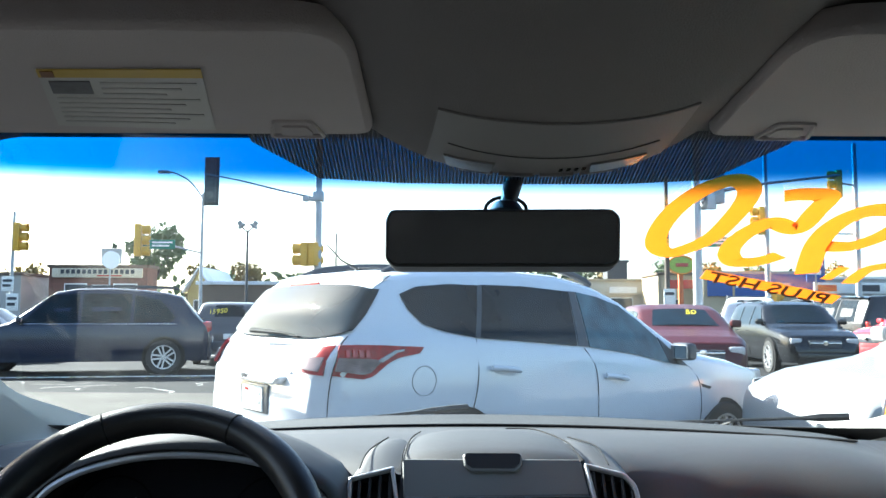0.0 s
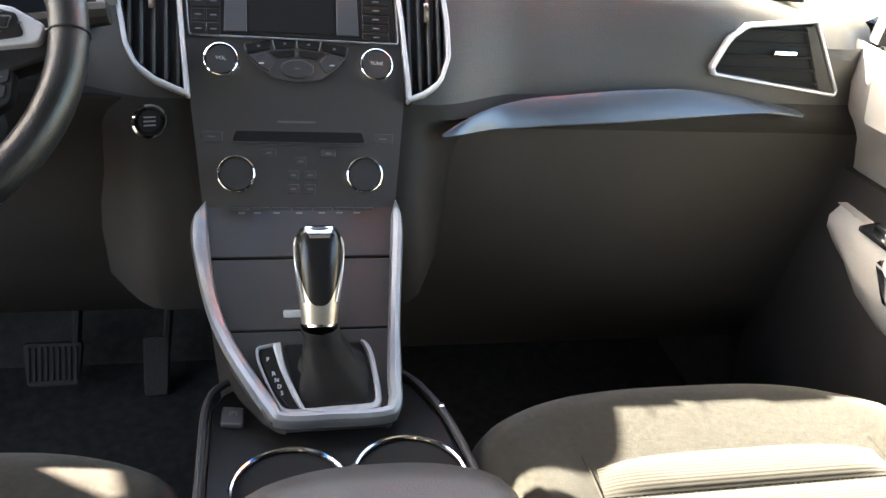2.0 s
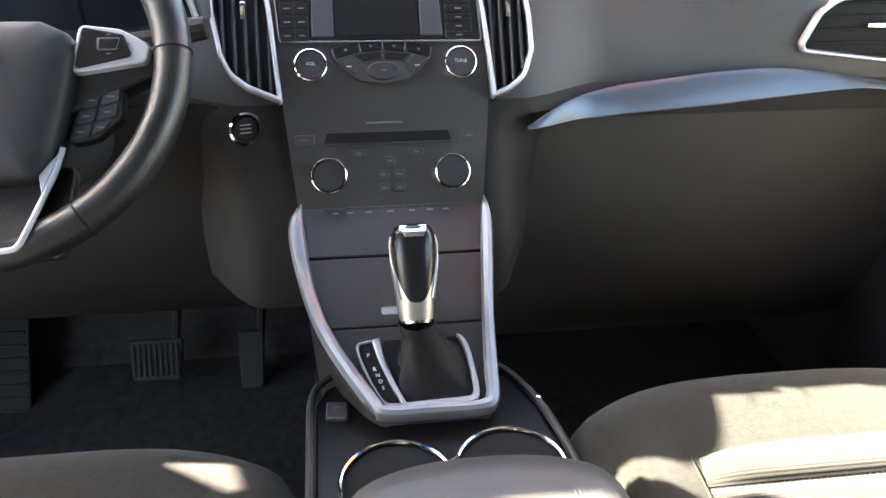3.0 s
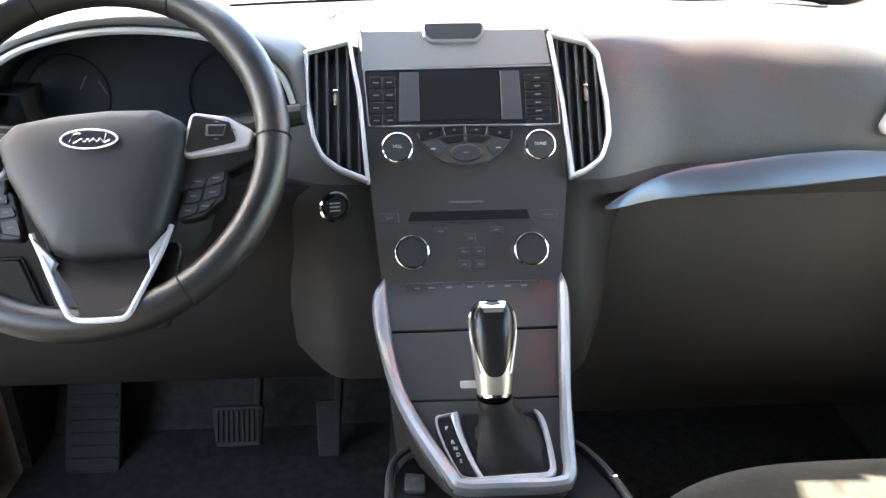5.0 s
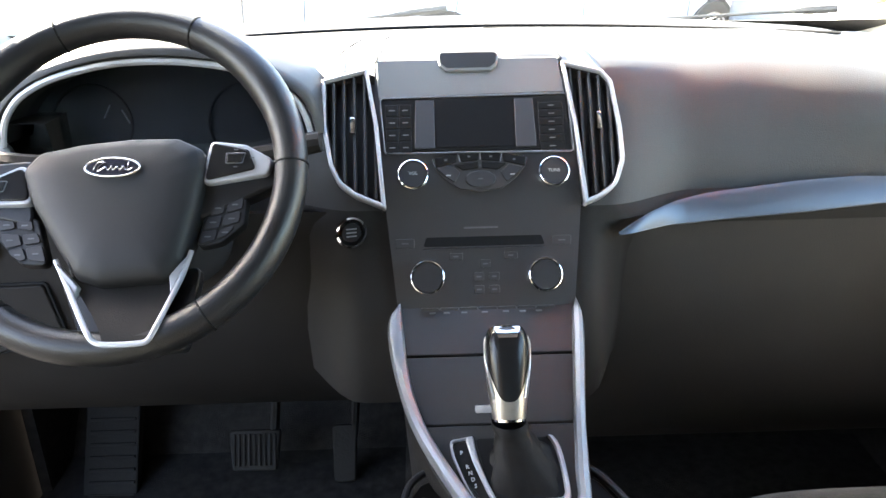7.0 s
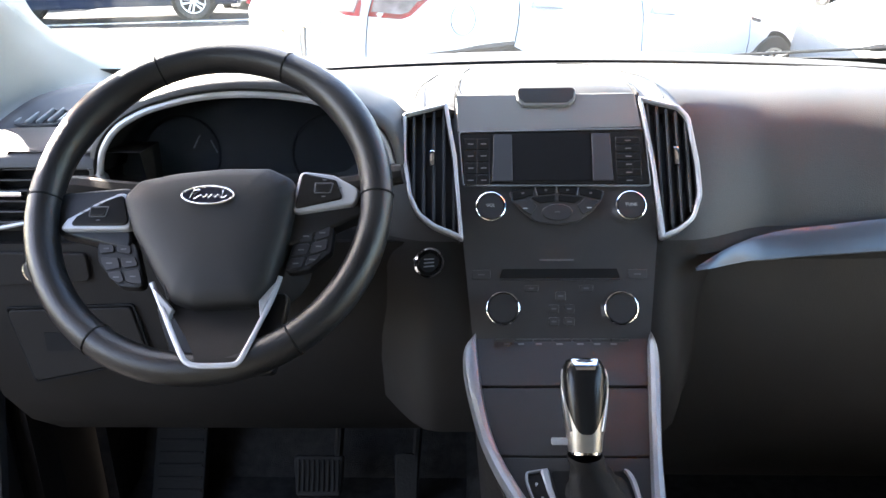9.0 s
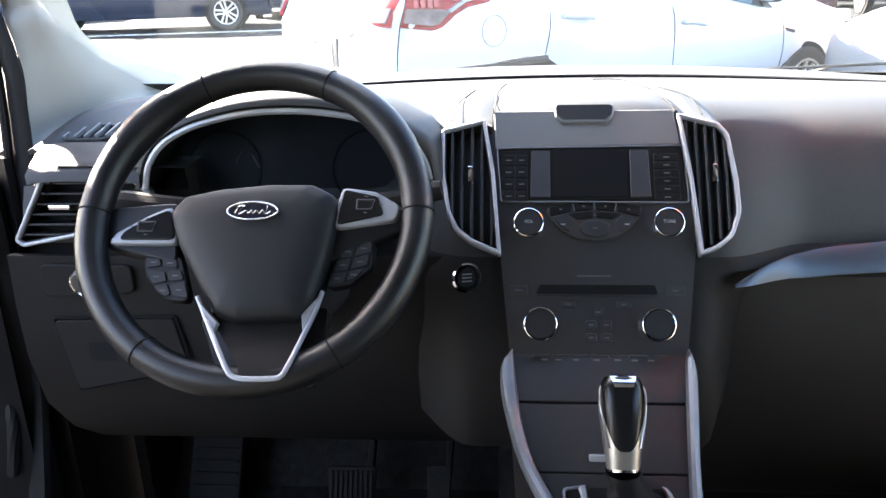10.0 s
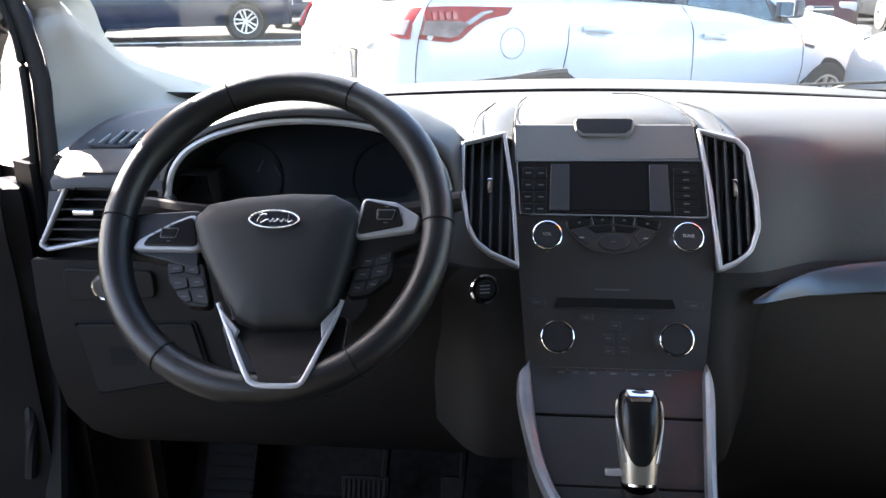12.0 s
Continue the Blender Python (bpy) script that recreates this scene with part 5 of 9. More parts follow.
    part("stalk", tube([(-0.30, -0.07, 1.205), (-0.23, -0.07, 1.213), (-0.20, -0.072, 1.222), (-0.180, -0.072, 1.225)], [0.009, 0.011, 0.012, 0.011], 10), KNEE, c, "black wiper stalk")


# ---- centre console ----
def centre_console():
    c = thing("centre_console", (0.02, -0.35, 0.63), "black centre console with silver trim and chrome-ringed cup holders", "console")
    # cheeks and body
    rows = []
    for y, z, l, r in ((-0.07, 1.018, -0.106, 0.106), (-0.118, 0.998, -0.110, 0.106), (-0.155, 0.976, -0.103, 0.102), (-0.195, 0.951, -0.091, 0.096), (-0.233, 0.927, -0.071, 0.091), (-0.270, 0.904, -0.045, 0.088), (-0.288, 0.890, -0.026, 0.080)):
        rows.append([Vector((l + 0.030, y + 0.02, 0.60)), Vector((l + 0.008, y, z - 0.06)), Vector((l, y, z - 0.010)), Vector((l + 0.006, y, z - 0.004)), Vector((0.02, y, z - 0.004)), Vector((r - 0.006, y, z - 0.004)), Vector((r, y, z - 0.010)), Vector((r - 0.008, y, z - 0.06)), Vector((r - 0.030, y + 0.02, 0.60))])
    part("body", loft(rows), KNEE, c, "dark grained console body", sharp=0.7)
    rows = []
    for y, l, r in ((-0.200, -0.070, 0.100), (-0.222, -0.088, 0.116), (-0.250, -0.096, 0.132), (-0.31, -0.098, 0.146), (-0.40, -0.098, 0.154), (-0.52, -0.097, 0.156), (-0.75, -0.096, 0.156)):
        rows.append([Vector((l + 0.012, y, 0.60)), Vector((l + 0.002, y, 0.83)), Vector((l, y, 0.870)), Vector((l + 0.008, y, 0.878)), Vector((0.02, y, 0.878)), Vector((r - 0.008, y, 0.878)), Vector((r, y, 0.870)), Vector((r - 0.002, y, 0.83)), Vector((r - 0.012, y, 0.60))])
    part("lower_body", loft(rows, caps=True), KNEE, c, "dark grained console body", sharp=0.7)
    # sloping plates between the trims: stack foot, tray door, gear plate
    T = lambda y: (curve_at([(-0.245, -0.030), (-0.205, -0.048), (-0.152, -0.078), (-0.096, -0.092), (-0.04, -0.098), (0.0, -0.101)], y), curve_at([(-0.245, 0.078), (-0.18, 0.080), (-0.10, 0.088), (0.0, 0.101)], y))
    def plate(ya, yb, nm, mat, lab, z=0.0):
        (l1, r1), (l0, r0) = T(ya), T(yb)
        return part(nm, prism(rpoly([(l1 - 0.004, ya), (r1 + 0.004, ya), (r0 + 0.004, yb), (l0 - 0.004, yb)], 0.004), z - 0.012, z, 0.0012), mat, c, lab, F3)
    sf = plate(0.002, -0.0615, "stack_foot", CONSOLEBLACK, "")
    for x in (-0.0632, -0.0468, -0.0265, -0.0024, 0.0220, 0.0415, 0.0604):
        part("print", box(x - 0.0036, x + 0.0036, -0.0085, -0.0062, 0.0, 0.0006, 0.0002, 1), DIMPRINT, sf, "dim key mark", F3)
    plate(-0.0640, -0.1450, "tray_door", CONSOLEBLACK, "satin black tray door")
    plate(-0.1465, -0.2400, "gear_plate", CONSOLEBLACK, "satin black plate round the gear lever")
    # tall silver trims that join below the lever
    outer = [(-0.101, 0.002), (-0.112, -0.013), (-0.1145, -0.039), (-0.107, -0.082), (-0.0945, -0.129), (-0.0745, -0.174), (-0.041, -0.229), (-0.026, -0.243), (0.02, -0.2445), (0.075, -0.2440), (0.0895, -0.234), (0.0925, -0.204), (0.0965, -0.142), (0.108, -0.046), (0.109, -0.012), (0.104, 0.004)]
    inner = [(-0.0995, 0.001), (-0.098, -0.020), (-0.0955, -0.045), (-0.090, -0.090), (-0.079, -0.134), (-0.060, -0.174), (-0.0300, -0.222), (-0.021, -0.2315), (0.02, -0.2325), (0.068, -0.2325), (0.0775, -0.225), (0.0785, -0.200), (0.0840, -0.142), (0.0945, -0.046), (0.0985, -0.012), (0.1025, 0.003)]
    oo, ii = spline([(x, y, 0) for x, y in outer], 5), spline([(x, y, 0) for x, y in inner], 5)
    rows = []
    for k, z in ((0.0, -0.012), (0.0, 0.004), (0.15, 0.0085), (0.5, 0.0105), (0.85, 0.0085), (1.0, 0.004), (1.0, -0.008)):
        rows.append([a.lerp(b, k) + Vector((0, 0, z)) for a, b in zip(oo, ii)])
    part("trim", loft(rows), TRIM, c, "satin silver trim running round the gear plate", F3, sharp=0.7)
    # gate bezel, open at its head, with the gear scale beside the boot
    go = [(-0.0250, -0.1600), (-0.0400, -0.1625), (-0.0485, -0.1655), (-0.0473, -0.1798), (-0.0378, -0.2055), (-0.0284, -0.2253), (-0.0213, -0.2350), (-0.0057, -0.2376), (0.0300, -0.2364), (0.0586, -0.2346), (0.0685, -0.2305), (0.0711, -0.2204), (0.0691, -0.1961), (0.0656, -0.1738), (0.0599, -0.1623), (0.0547, -0.1602)]
    gi = [(-0.0252, -0.1618), (-0.0395, -0.1643), (-0.0460, -0.1672), (-0.0447, -0.1800), (-0.0352, -0.2060), (-0.0256, -0.2245), (-0.0175, -0.2288), (-0.0030, -0.2290), (0.0300, -0.2278), (0.0575, -0.2268), (0.0635, -0.2245), (0.0652, -0.2174), (0.0635, -0.1940), (0.0605, -0.1765), (0.0570, -0.1665), (0.0540, -0.1618)]
    def band(outer, inner, h):
        oo, ii = spline([(x, y, 0) for x, y in outer], 5), spline([(x, y, 0) for x, y in inner], 5)
        return loft([[p.lerp(q, k) + Vector((0, 0, z)) for p, q in zip(oo, ii)] for k, z in ((0, -0.003), (0, h * 0.6), (0.2, h), (0.8, h), (1, h * 0.5), (1, -0.004))])
    g = part("gate_bezel", band(go, gi, 0.0050), SILVER, c, "bright silver gear gate frame", F3)
    part("gate_divider", band([(-0.0324, -0.1625), (-0.0265, -0.1862), (-0.0148, -0.2158), (-0.0070, -0.2300)], [(-0.0240, -0.1612), (-0.0205, -0.1838), (-0.0102, -0.2134), (-0.0025, -0.2300)], 0.0046), SILVER, g, "", F3)
    part("gate_well", prism(rpoly([(-0.0222, -0.1620), (0.0540, -0.1620), (0.0620, -0.188), (0.0650, -0.2235), (0.0580, -0.2270), (-0.0040, -0.2290), (-0.0110, -0.213)], 0.004), -0.006, 0.0012), DARK, g, "", F3)
    sl = part("gate_scale", prism(rpoly([(-0.0450, -0.1670), (-0.0320, -0.1655), (-0.0262, -0.1870), (-0.0150, -0.2160), (-0.0105, -0.2270), (-0.0190, -0.2270), (-0.0345, -0.2055), (-0.0440, -0.1800)], 0.002), 0.0, 0.0026, 0.0006), GLOSS, g, "gloss black gear scale", F3)
    for ch, x, y in (("P", -0.0375, -0.1776), ("R", -0.0320, -0.1926), ("N", -0.0292, -0.1993), ("D", -0.0268, -0.2060), ("S", -0.0245, -0.2127)):
        part("print", lettering(ch, 0.0056, 0.0002, 0.0, 0.00015), PRINT, sl, "pale letter " + ch, F3 @ Matrix.Translation((x, y, 0.0030)) @ Matrix.Rotation(radians(3), 4, "Z"))
    # piano black deck with cup holders and a small side pocket
    zd = 0.8835
    deck = [(-0.093, -0.245), (-0.082, -0.222), (-0.062, -0.208), (0.090, -0.205), (0.112, -0.225), (0.134, -0.28), (0.146, -0.37), (0.149, -0.46), (-0.092, -0.46)]
    bm = prism(rpoly(deck, 0.006), zd - 0.006, zd, 0.002)
    part("deck", bm, DECKBLACK, c, "gloss black console deck")
    part("deck_edge", tube(spline([(0.094, -0.200, zd + 0.006), (0.116, -0.224, zd + 0.004), (0.138, -0.28, zd + 0.003), (0.151, -0.37, zd + 0.003), (0.154, -0.47, zd + 0.003)], 6), 0.0042, 8), PAD2, c, "raised side edge")
    part("deck_edge", tube(spline([(-0.064, -0.203, zd + 0.006), (-0.085, -0.216, zd + 0.005), (-0.097, -0.243, zd + 0.003), (-0.098, -0.32, zd + 0.003), (-0.097, -0.47, zd + 0.003)], 6), 0.0042, 8), PAD2, c, "raised side edge")
    # tiny chrome box added to make the bright glint on the edge
    part("deck_glint", box(0.1325, 0.1375, -0.268, -0.262, zd + 0.004, zd + 0.0078, 0.001, 2), CHROME, c, "small chrome piece put in for a glint")
    pk = part("brake_switch", prism(rpoly([(-0.082, -0.246), (-0.060, -0.250), (-0.060, -0.276), (-0.083, -0.272)], 0.004), zd, zd + 0.005, 0.002), KEYGREY, c, "parking brake switch")
    part("print", lettering("(P)", 0.0075, 0.0001), DIMPRINT, pk, "pale parking brake mark", Matrix.Translation((-0.071, -0.258, zd + 0.0052)))
    for cx, cy, r in ((-0.0195, -0.3640, 0.0515), (0.0885, -0.3570, 0.0515)):
        h = part("cup_holder", lathe([(r, 0.004), (r - 0.002, -0.004), (r - 0.006, -0.06), (r - 0.010, -0.068), (0, -0.07)], 40), DARK, c, "deep black cup holder", Matrix.Translation((cx, cy, zd)))
        a0, a1 = (0.36, math.pi + 0.5) if cx < 0 else (-0.3, math.pi - 0.36)
        part("chrome_ring", tube([(cx + r * math.cos(lerp(a0, a1, i / 30)), cy + r * math.sin(lerp(a0, a1, i / 30)), zd + 0.004) for i in range(31)], 0.0024, 8), CHROME, h, "chrome rim of the cup holder")
        # flat black disc on the uncut deck, painting the shade down the holder
        part("well_top", prism([Vector((cx + (r - 0.003) * math.cos(i * math.tau / 40), cy + (r - 0.003) * math.sin(i * math.tau / 40))) for i in range(40)], zd + 0.0005, zd + 0.0012), DARK, h)
    part("ring_bridge", tube([(0.0287, -0.3455, zd + 0.004), (0.0345, -0.3425, zd + 0.004), (0.0402, -0.3390, zd + 0.004)], 0.0022, 8), CHROME, c, "chrome bridge between the cup rings")
    # armrest box
    rows = []
    x0, x1 = -0.080, 0.172
    for i in range(13):
        t = i / 12
        y = lerp(-0.388, -0.80, t ** 1.3)
        row = []
        for j in range(21):
            u = -1 + 2 * j / 20
            x = (x0 + x1) / 2 + (x1 - x0) / 2 * u
            edge = max(0.0, (abs(u) - 0.72) / 0.28)
            yy = y - 0.045 * abs(u) ** 2.6 * (1 - t)
            z = 0.952 - 0.030 * edge ** 2.2 - 0.034 * (1 - min(1, t / 0.12)) ** 2 + 0.010 * t
            row.append(Vector((x, yy, z)))
        low = [Vector((v.x, v.y + (0.004 if i == 0 else 0), 0.905)) for v in row]
        rows.append([low[0]] + row + [low[-1]])
    front = [Vector((v.x, v.y + 0.001, 0.90)) for v in rows[0]]
    part("armrest", loft([front] + rows), ARMLEATHER, c, "padded grey vinyl armrest lid with stitched edge", sharp=1.2)
    for s, dx in ((-1, 0.030), (1, 0.034)):
        base = x0 + dx if s < 0 else x1 - dx
        for off in (0.0, 0.004):
            pts = [Vector((base - s * (0.020 + off) + s * 0.02 * step(-0.44, -0.60, y), y, 0.9525 + 0.010 * ((-0.388 - y) / 0.41) - 0.010 * max(0, (y + 0.46) / 0.05) ** 2)) for y in [-0.425 - 0.03 * k for k in range(12)]]
            part("stitch_line", tube(pts, 0.0008, 5), PAD2, c)


def gear_lever():
    g = thing("gear_lever", F3 @ Vector((0.022, -0.205, 0.0)), "black and silver gear lever with leather boot", "gear lever")
    foot = F3 @ Vector((0.022, -0.200, 0.002))
    col = Vector((0.0125, -0.225, 0.9685))
    top = Vector((0.0110, -0.180, 1.0530))
    ax = (top - col).normalized()
    m = frame_of(col, (1, 0, 0), (ax.cross(Vector((1, 0, 0)))))
    L = (top - col).length
    m = m @ Matrix.Diagonal((1, 1, L / 0.1165, 1))
    def ringpts(z, wx, wy, cy=0.0, p=2.6):
        out = []
        for i in range(28):
            a = math.tau * i / 28
            cx, sx = math.cos(a), math.sin(a)
            out.append(Vector((wx * abs(cx) ** (2 / p) * (1 if cx > 0 else -1), cy + wy * abs(sx) ** (2 / p) * (1 if sx > 0 else -1), z)))
        return out
    prof = [(0.0, 0.0165, 0.016), (0.018, 0.0180, 0.018), (0.045, 0.0205, 0.020), (0.07, 0.0228, 0.0215), (0.092, 0.0232, 0.0215), (0.105, 0.0215, 0.019), (0.113, 0.0180, 0.0155), (0.1165, 0.012, 0.010)]
    ay = m.to_3x3() @ Vector((0, 1, 0))
    sg = -1 if ay.y > 0 else 1          # towards the rear of the car
    part("knob", loft([ringpts(z, a, b) for z, a, b in prof], closed=True, caps=True), GLOSS, g, "gloss black gear knob", m, sharp=1.2)
    # silver shield on the side that faces the cabin: narrow arms that widen to the foot
    rows = []
    for k in range(9):
        row = []
        for i in range(40):
            q = math.tau * i / 40
            cx, sx = math.cos(q), math.sin(q)
            z = (0.022 + 0.062 * abs(cx) ** 2.6) * k / 8
            wx, wy = curve_at([(p[0], p[1]) for p in prof], z) + 0.0007, curve_at([(p[0], p[2]) for p in prof], z) + 0.0007
            row.append(Vector((wx * abs(cx) ** (2 / 2.6) * (1 if cx > 0 else -1), wy * abs(sx) ** (2 / 2.6) * (1 if sx > 0 else -1), z)))
        rows.append(row)
    part("collar", loft(rows, closed=True), KNOBMETAL, g, "satin silver collar of the knob", m, sharp=1.2)
    for s in (-1, 1):
        pts = [(s * 0.0165, sg * 0.0150, 0.026), (s * 0.0192, sg * 0.0132, 0.045), (s * 0.0220, sg * 0.0105, 0.070), (s * 0.0230, sg * 0.007, 0.092), (s * 0.0215, sg * 0.003, 0.102)]
        part("side_trim", tube(spline(pts, 6), [0.0024 * (1 - 0.45 * i / 24) for i in range(25)], 8, flat=0.8), KNOBMETAL, g, "bright side trim of the knob", m)
    rows = [[Vector((-0.0130, sg * 0.001, 0.1168)), Vector((0.0130, sg * 0.001, 0.1168))], [Vector((-0.0135, sg * 0.012, 0.1150)), Vector((0.0135, sg * 0.012, 0.1150))], [Vector((-0.0115, sg * 0.0185, 0.1085)), Vector((0.0115, sg * 0.0185, 0.1085))], [Vector((-0.0095, sg * 0.0210, 0.1015)), Vector((0.0095, sg * 0.0210, 0.1015))]]
    part("cap", slab(rows, 0.003), CHROME, g, "bright cap on the knob", m)
    part("shift_button", box(-0.0345, -0.0165, -0.006, 0.006, 0.008, 0.0165, 0.002, 2), SILVER, g, "small silver side button", m)
    part("neck_ring", lathe([(0.0150, -0.004), (0.0168, -0.003), (0.0168, 0.0), (0.0150, 0.001)], 26), CHROME, g, "", m)
    # folded leather boot
    rows = []
    base_mid = F3 @ Vector((0.027, -0.199, 0.001))
    for k in range(13):
        t = k / 12
        c = (col + Vector((0, 0, -0.003))).lerp(base_mid, t ** 1.15)
        wx = lerp(0.0180, 0.0370, t ** 2.0) + 0.0010 * math.sin(t * 16)
        wy = lerp(0.0165, 0.0295, t ** 2.0) + 0.0010 * math.sin(t * 16)
        row = []
        for i in range(36):
            a = math.tau * i / 36
            f = 1 + 0.13 * math.cos(4 * a + math.pi) * t * t + 0.07 * math.sin(7 * a - t * 5) * t
            v = Vector((wx * math.cos(a) * f, wy * math.sin(a) * f, 0))
            row.append(c + Vector((v.x, v.y * lerp(1, 0.85, t), v.y * lerp(0, 0.53, t))))
        rows.append(row)
    part("boot", loft(rows, closed=True), BOOT, g, "creased black leather boot", sharp=1.4)


# ---- front seats ----
def front_seat():
    """A front seat whose cushion's middle stands at the origin."""
    s = thing("front_seat", (0, 0, 0.56), "grey ribbed cloth front seat with plain bolsters", "seat", "front seats")
    def hgt(x, y):
        e = abs(x) / 0.245
        bol = 0.016 * step(0.60, 0.80, e) * (1 - step(0.02, 0.19, y)) - 0.055 * max(0, (e - 0.86) / 0.14) ** 2.0
        f = max(0, (y - 0.165) / 0.095)
        return 0.895 + bol + 0.010 * step(-0.1, 0.12, y) - 0.075 * f ** 2.3 - 0.012 * step(0.1, -0.25, y)
    rows = []
    for i in range(37):
        y = lerp(0.258, -0.30, i / 36)
        row = []
        for j in range(41):
            x = -0.245 + 0.49 * j / 40
            yy = y - 0.075 * (abs(x) / 0.245) ** 3.2 * step(-0.05, 0.25, y)
            row.append(Vector((x, yy, hgt(x, y))))
        row = [Vector((row[0].x - 0.004, row[0].y, 0.66)), Vector((row[0].x - 0.008, row[0].y, 0.79))] + row + [Vector((row[-1].x + 0.008, row[-1].y, 0.79)), Vector((row[-1].x + 0.004, row[-1].y, 0.66))]
        rows.append(row)
    front = [Vector((v.x * 0.98, v.y - 0.012 + 0.004, min(v.z, 0.72))) for v in rows[0]]
    front2 = [Vector((v.x * 0.99, v.y + 0.010, min(v.z - 0.03, 0.795))) for v in rows[0]]
    part("cushion", loft([front, front2] + rows), SEATSIDE, s, "plain grey cloth cushion and bolsters", sharp=1.4)
    # ribbed pleats of the middle panel
    edge = [0.085, 0.050, 0.002, -0.046, -0.096, -0.146, -0.20, -0.27]
    for a, b in zip(edge, edge[1:]):
        rows = []
        for i in range(9):
            t = i / 8
            y = lerp(a - 0.0015, b + 0.0015, t)
            row = []
            for j in range(25):
                u = -1 + 2 * j / 24
                hw = 0.148 if y < 0.05 else 0.148 - 0.012 * (y - 0.05) / 0.08
                x = hw * u
                yy = y + (0.014 * (1 - abs(u) ** 4) if a > 0.08 and t < 0.4 else 0.0) * (1 - t / 0.4 if t < 0.4 else 0)
                puff = 0.0060 * (1 - abs(2 * t - 1) ** 3.5) * (1 - abs(u) ** 8)
                row.append(Vector((x, yy, hgt(x, min(y, 0.16)) + 0.001 + puff)))
            rows.append(row)
        part("pleat", slab(rows, 0.006), SEATCLOTH, s, "ribbed grey cloth pleat", sharp=1.2)
        st = join(*[tube([(x, a - 0.0045, hgt(x, a) + 0.0062), (x + 0.0032, a - 0.0045, hgt(x, a) + 0.0062)], 0.0005, 4) for x in [-0.14 + 0.0058 * k for k in range(49)]])
        if a < 0.08:
            part("stitching", st, SEATSIDE, s)
        else:
            st.free()
    for sx in (-1, 1):
        part("seam", tube([Vector((sx * lerp(0.150, 0.172, step(0.08, 0.2, y)), y, hgt(sx * 0.155, min(y, 0.16)) + 0.0004)) for y in [-0.28 + 0.02 * k for k in range(20)]], 0.0010, 5), SEATSIDE, s)
    part("side_cover", join(box(-0.235, -0.225, -0.30, 0.12, 0.60, 0.70, 0.004), box(0.225, 0.235, -0.30, 0.12, 0.60, 0.70, 0.004)), RUBBER, s, "black plastic side covers")
    part("rail", join(box(-0.20, -0.17, -0.30, 0.15, 0.50, 0.66, 0.003), box(0.17, 0.20, -0.30, 0.15, 0.50, 0.66, 0.003)), RUBBER, s, "dark seat rails")
    # backrest
    rows = []
    for i in range(14):
        t = i / 13
        z = lerp(0.86, 1.40, t)
        y = -0.31 - 0.20 * t
        hw = curve_at([(0, 0.235), (0.5, 0.245), (0.8, 0.215), (1, 0.13)], t)
        rows.append([Vector((hw * math.cos(a * math.tau / 28), y + 0.075 * math.sin(a * math.tau / 28) * (1 + 0.25 * abs(math.cos(a * math.tau / 28))) * (1 if t < 0.95 else 0.5), z)) for a in range(28)])
    part("backrest", loft(rows, closed=True, caps=True), SEATSIDE, s, "grey cloth backrest", sharp=1.4)
    return s


# ---- roof things ----
def sun_visor(s):
    v = thing("sun_visor", (s * 0.36, -0.3, 1.66), "grey cloth sun visor folded up against the headliner", "sun visor", "sun visors")
    x_in = 0.139 if s < 0 else 0.163
    m = frame_of(Vector((0, -0.2, 1.6285)), (1, 0, 0), (0, 0.991, -0.132))
    out = rpoly([(s * x_in, -0.024), (s * x_in, -0.231), (s * 0.60, -0.231), (s * 0.60, -0.024)], [0.018, 0.05, 0.03, 0.03], 6)
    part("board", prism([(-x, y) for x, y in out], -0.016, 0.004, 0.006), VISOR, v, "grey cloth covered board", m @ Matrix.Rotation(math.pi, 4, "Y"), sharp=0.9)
    x = s * (x_in + 0.068)
    part("clip", ring(rpoly([(x - 0.026, 0.004), (x + 0.026, 0.004), (x + 0.017, -0.036), (x - 0.017, -0.036)], 0.006), 0.003, -0.0065, -0.003, 0.001), VISOR, v, "clip moulding", m @ Matrix.Translation((0, -0.028, 0)))
    part("clip_plate", prism(rpoly([(x - 0.015, -0.002), (x + 0.015, -0.002), (x + 0.011, -0.022), (x - 0.011, -0.022)], 0.004), -0.006, -0.003, 0.001), VISOR, v, "", m @ Matrix.Translation((0, -0.028, 0)))
    if s < 0:
        lab = [(-0.377, -0.1668), (-0.255, -0.1682), (-0.278, -0.0419), (-0.413, -0.0513)]
        def quad(u, w):
            a, b, c, d = [Vector(p) for p in lab]
            return a.lerp(b, u).lerp(d.lerp(c, u), w)
        def patch(nm, u0, u1, w0, w1, mat, lift, lb=""):
            part(nm, prism([quad(u0, w0), quad(u1, w0), quad(u1, w1), quad(u0, w1)], -0.0045 - lift - 0.0006, -0.0045 - lift + 0.0002), mat, v, lb, m)
        patch("warning_label", 0, 1, 0, 1, LABELWHITE, 0.0, "white warning label with a yellow head")
        patch("label_head", 0, 1, 0, 0.12, LABELYELLOW, 0.0006, "yellow label head")
        patch("label_mark", 0.02, 0.10, 0.02, 0.11, BANNERINK, 0.0012)
        patch("label_picture", 0.05, 0.30, 0.18, 0.38, DARKPRINT, 0.0006, "dark pictogram on the label")
        for i in range(9):
            patch("label_text", 0.36 if i < 3 else 0.06, 0.95 - 0.1 * ((i * 7) % 3), 0.2 + i * 0.085, 0.2 + i * 0.085 + 0.028, LABELGREY, 0.0006)


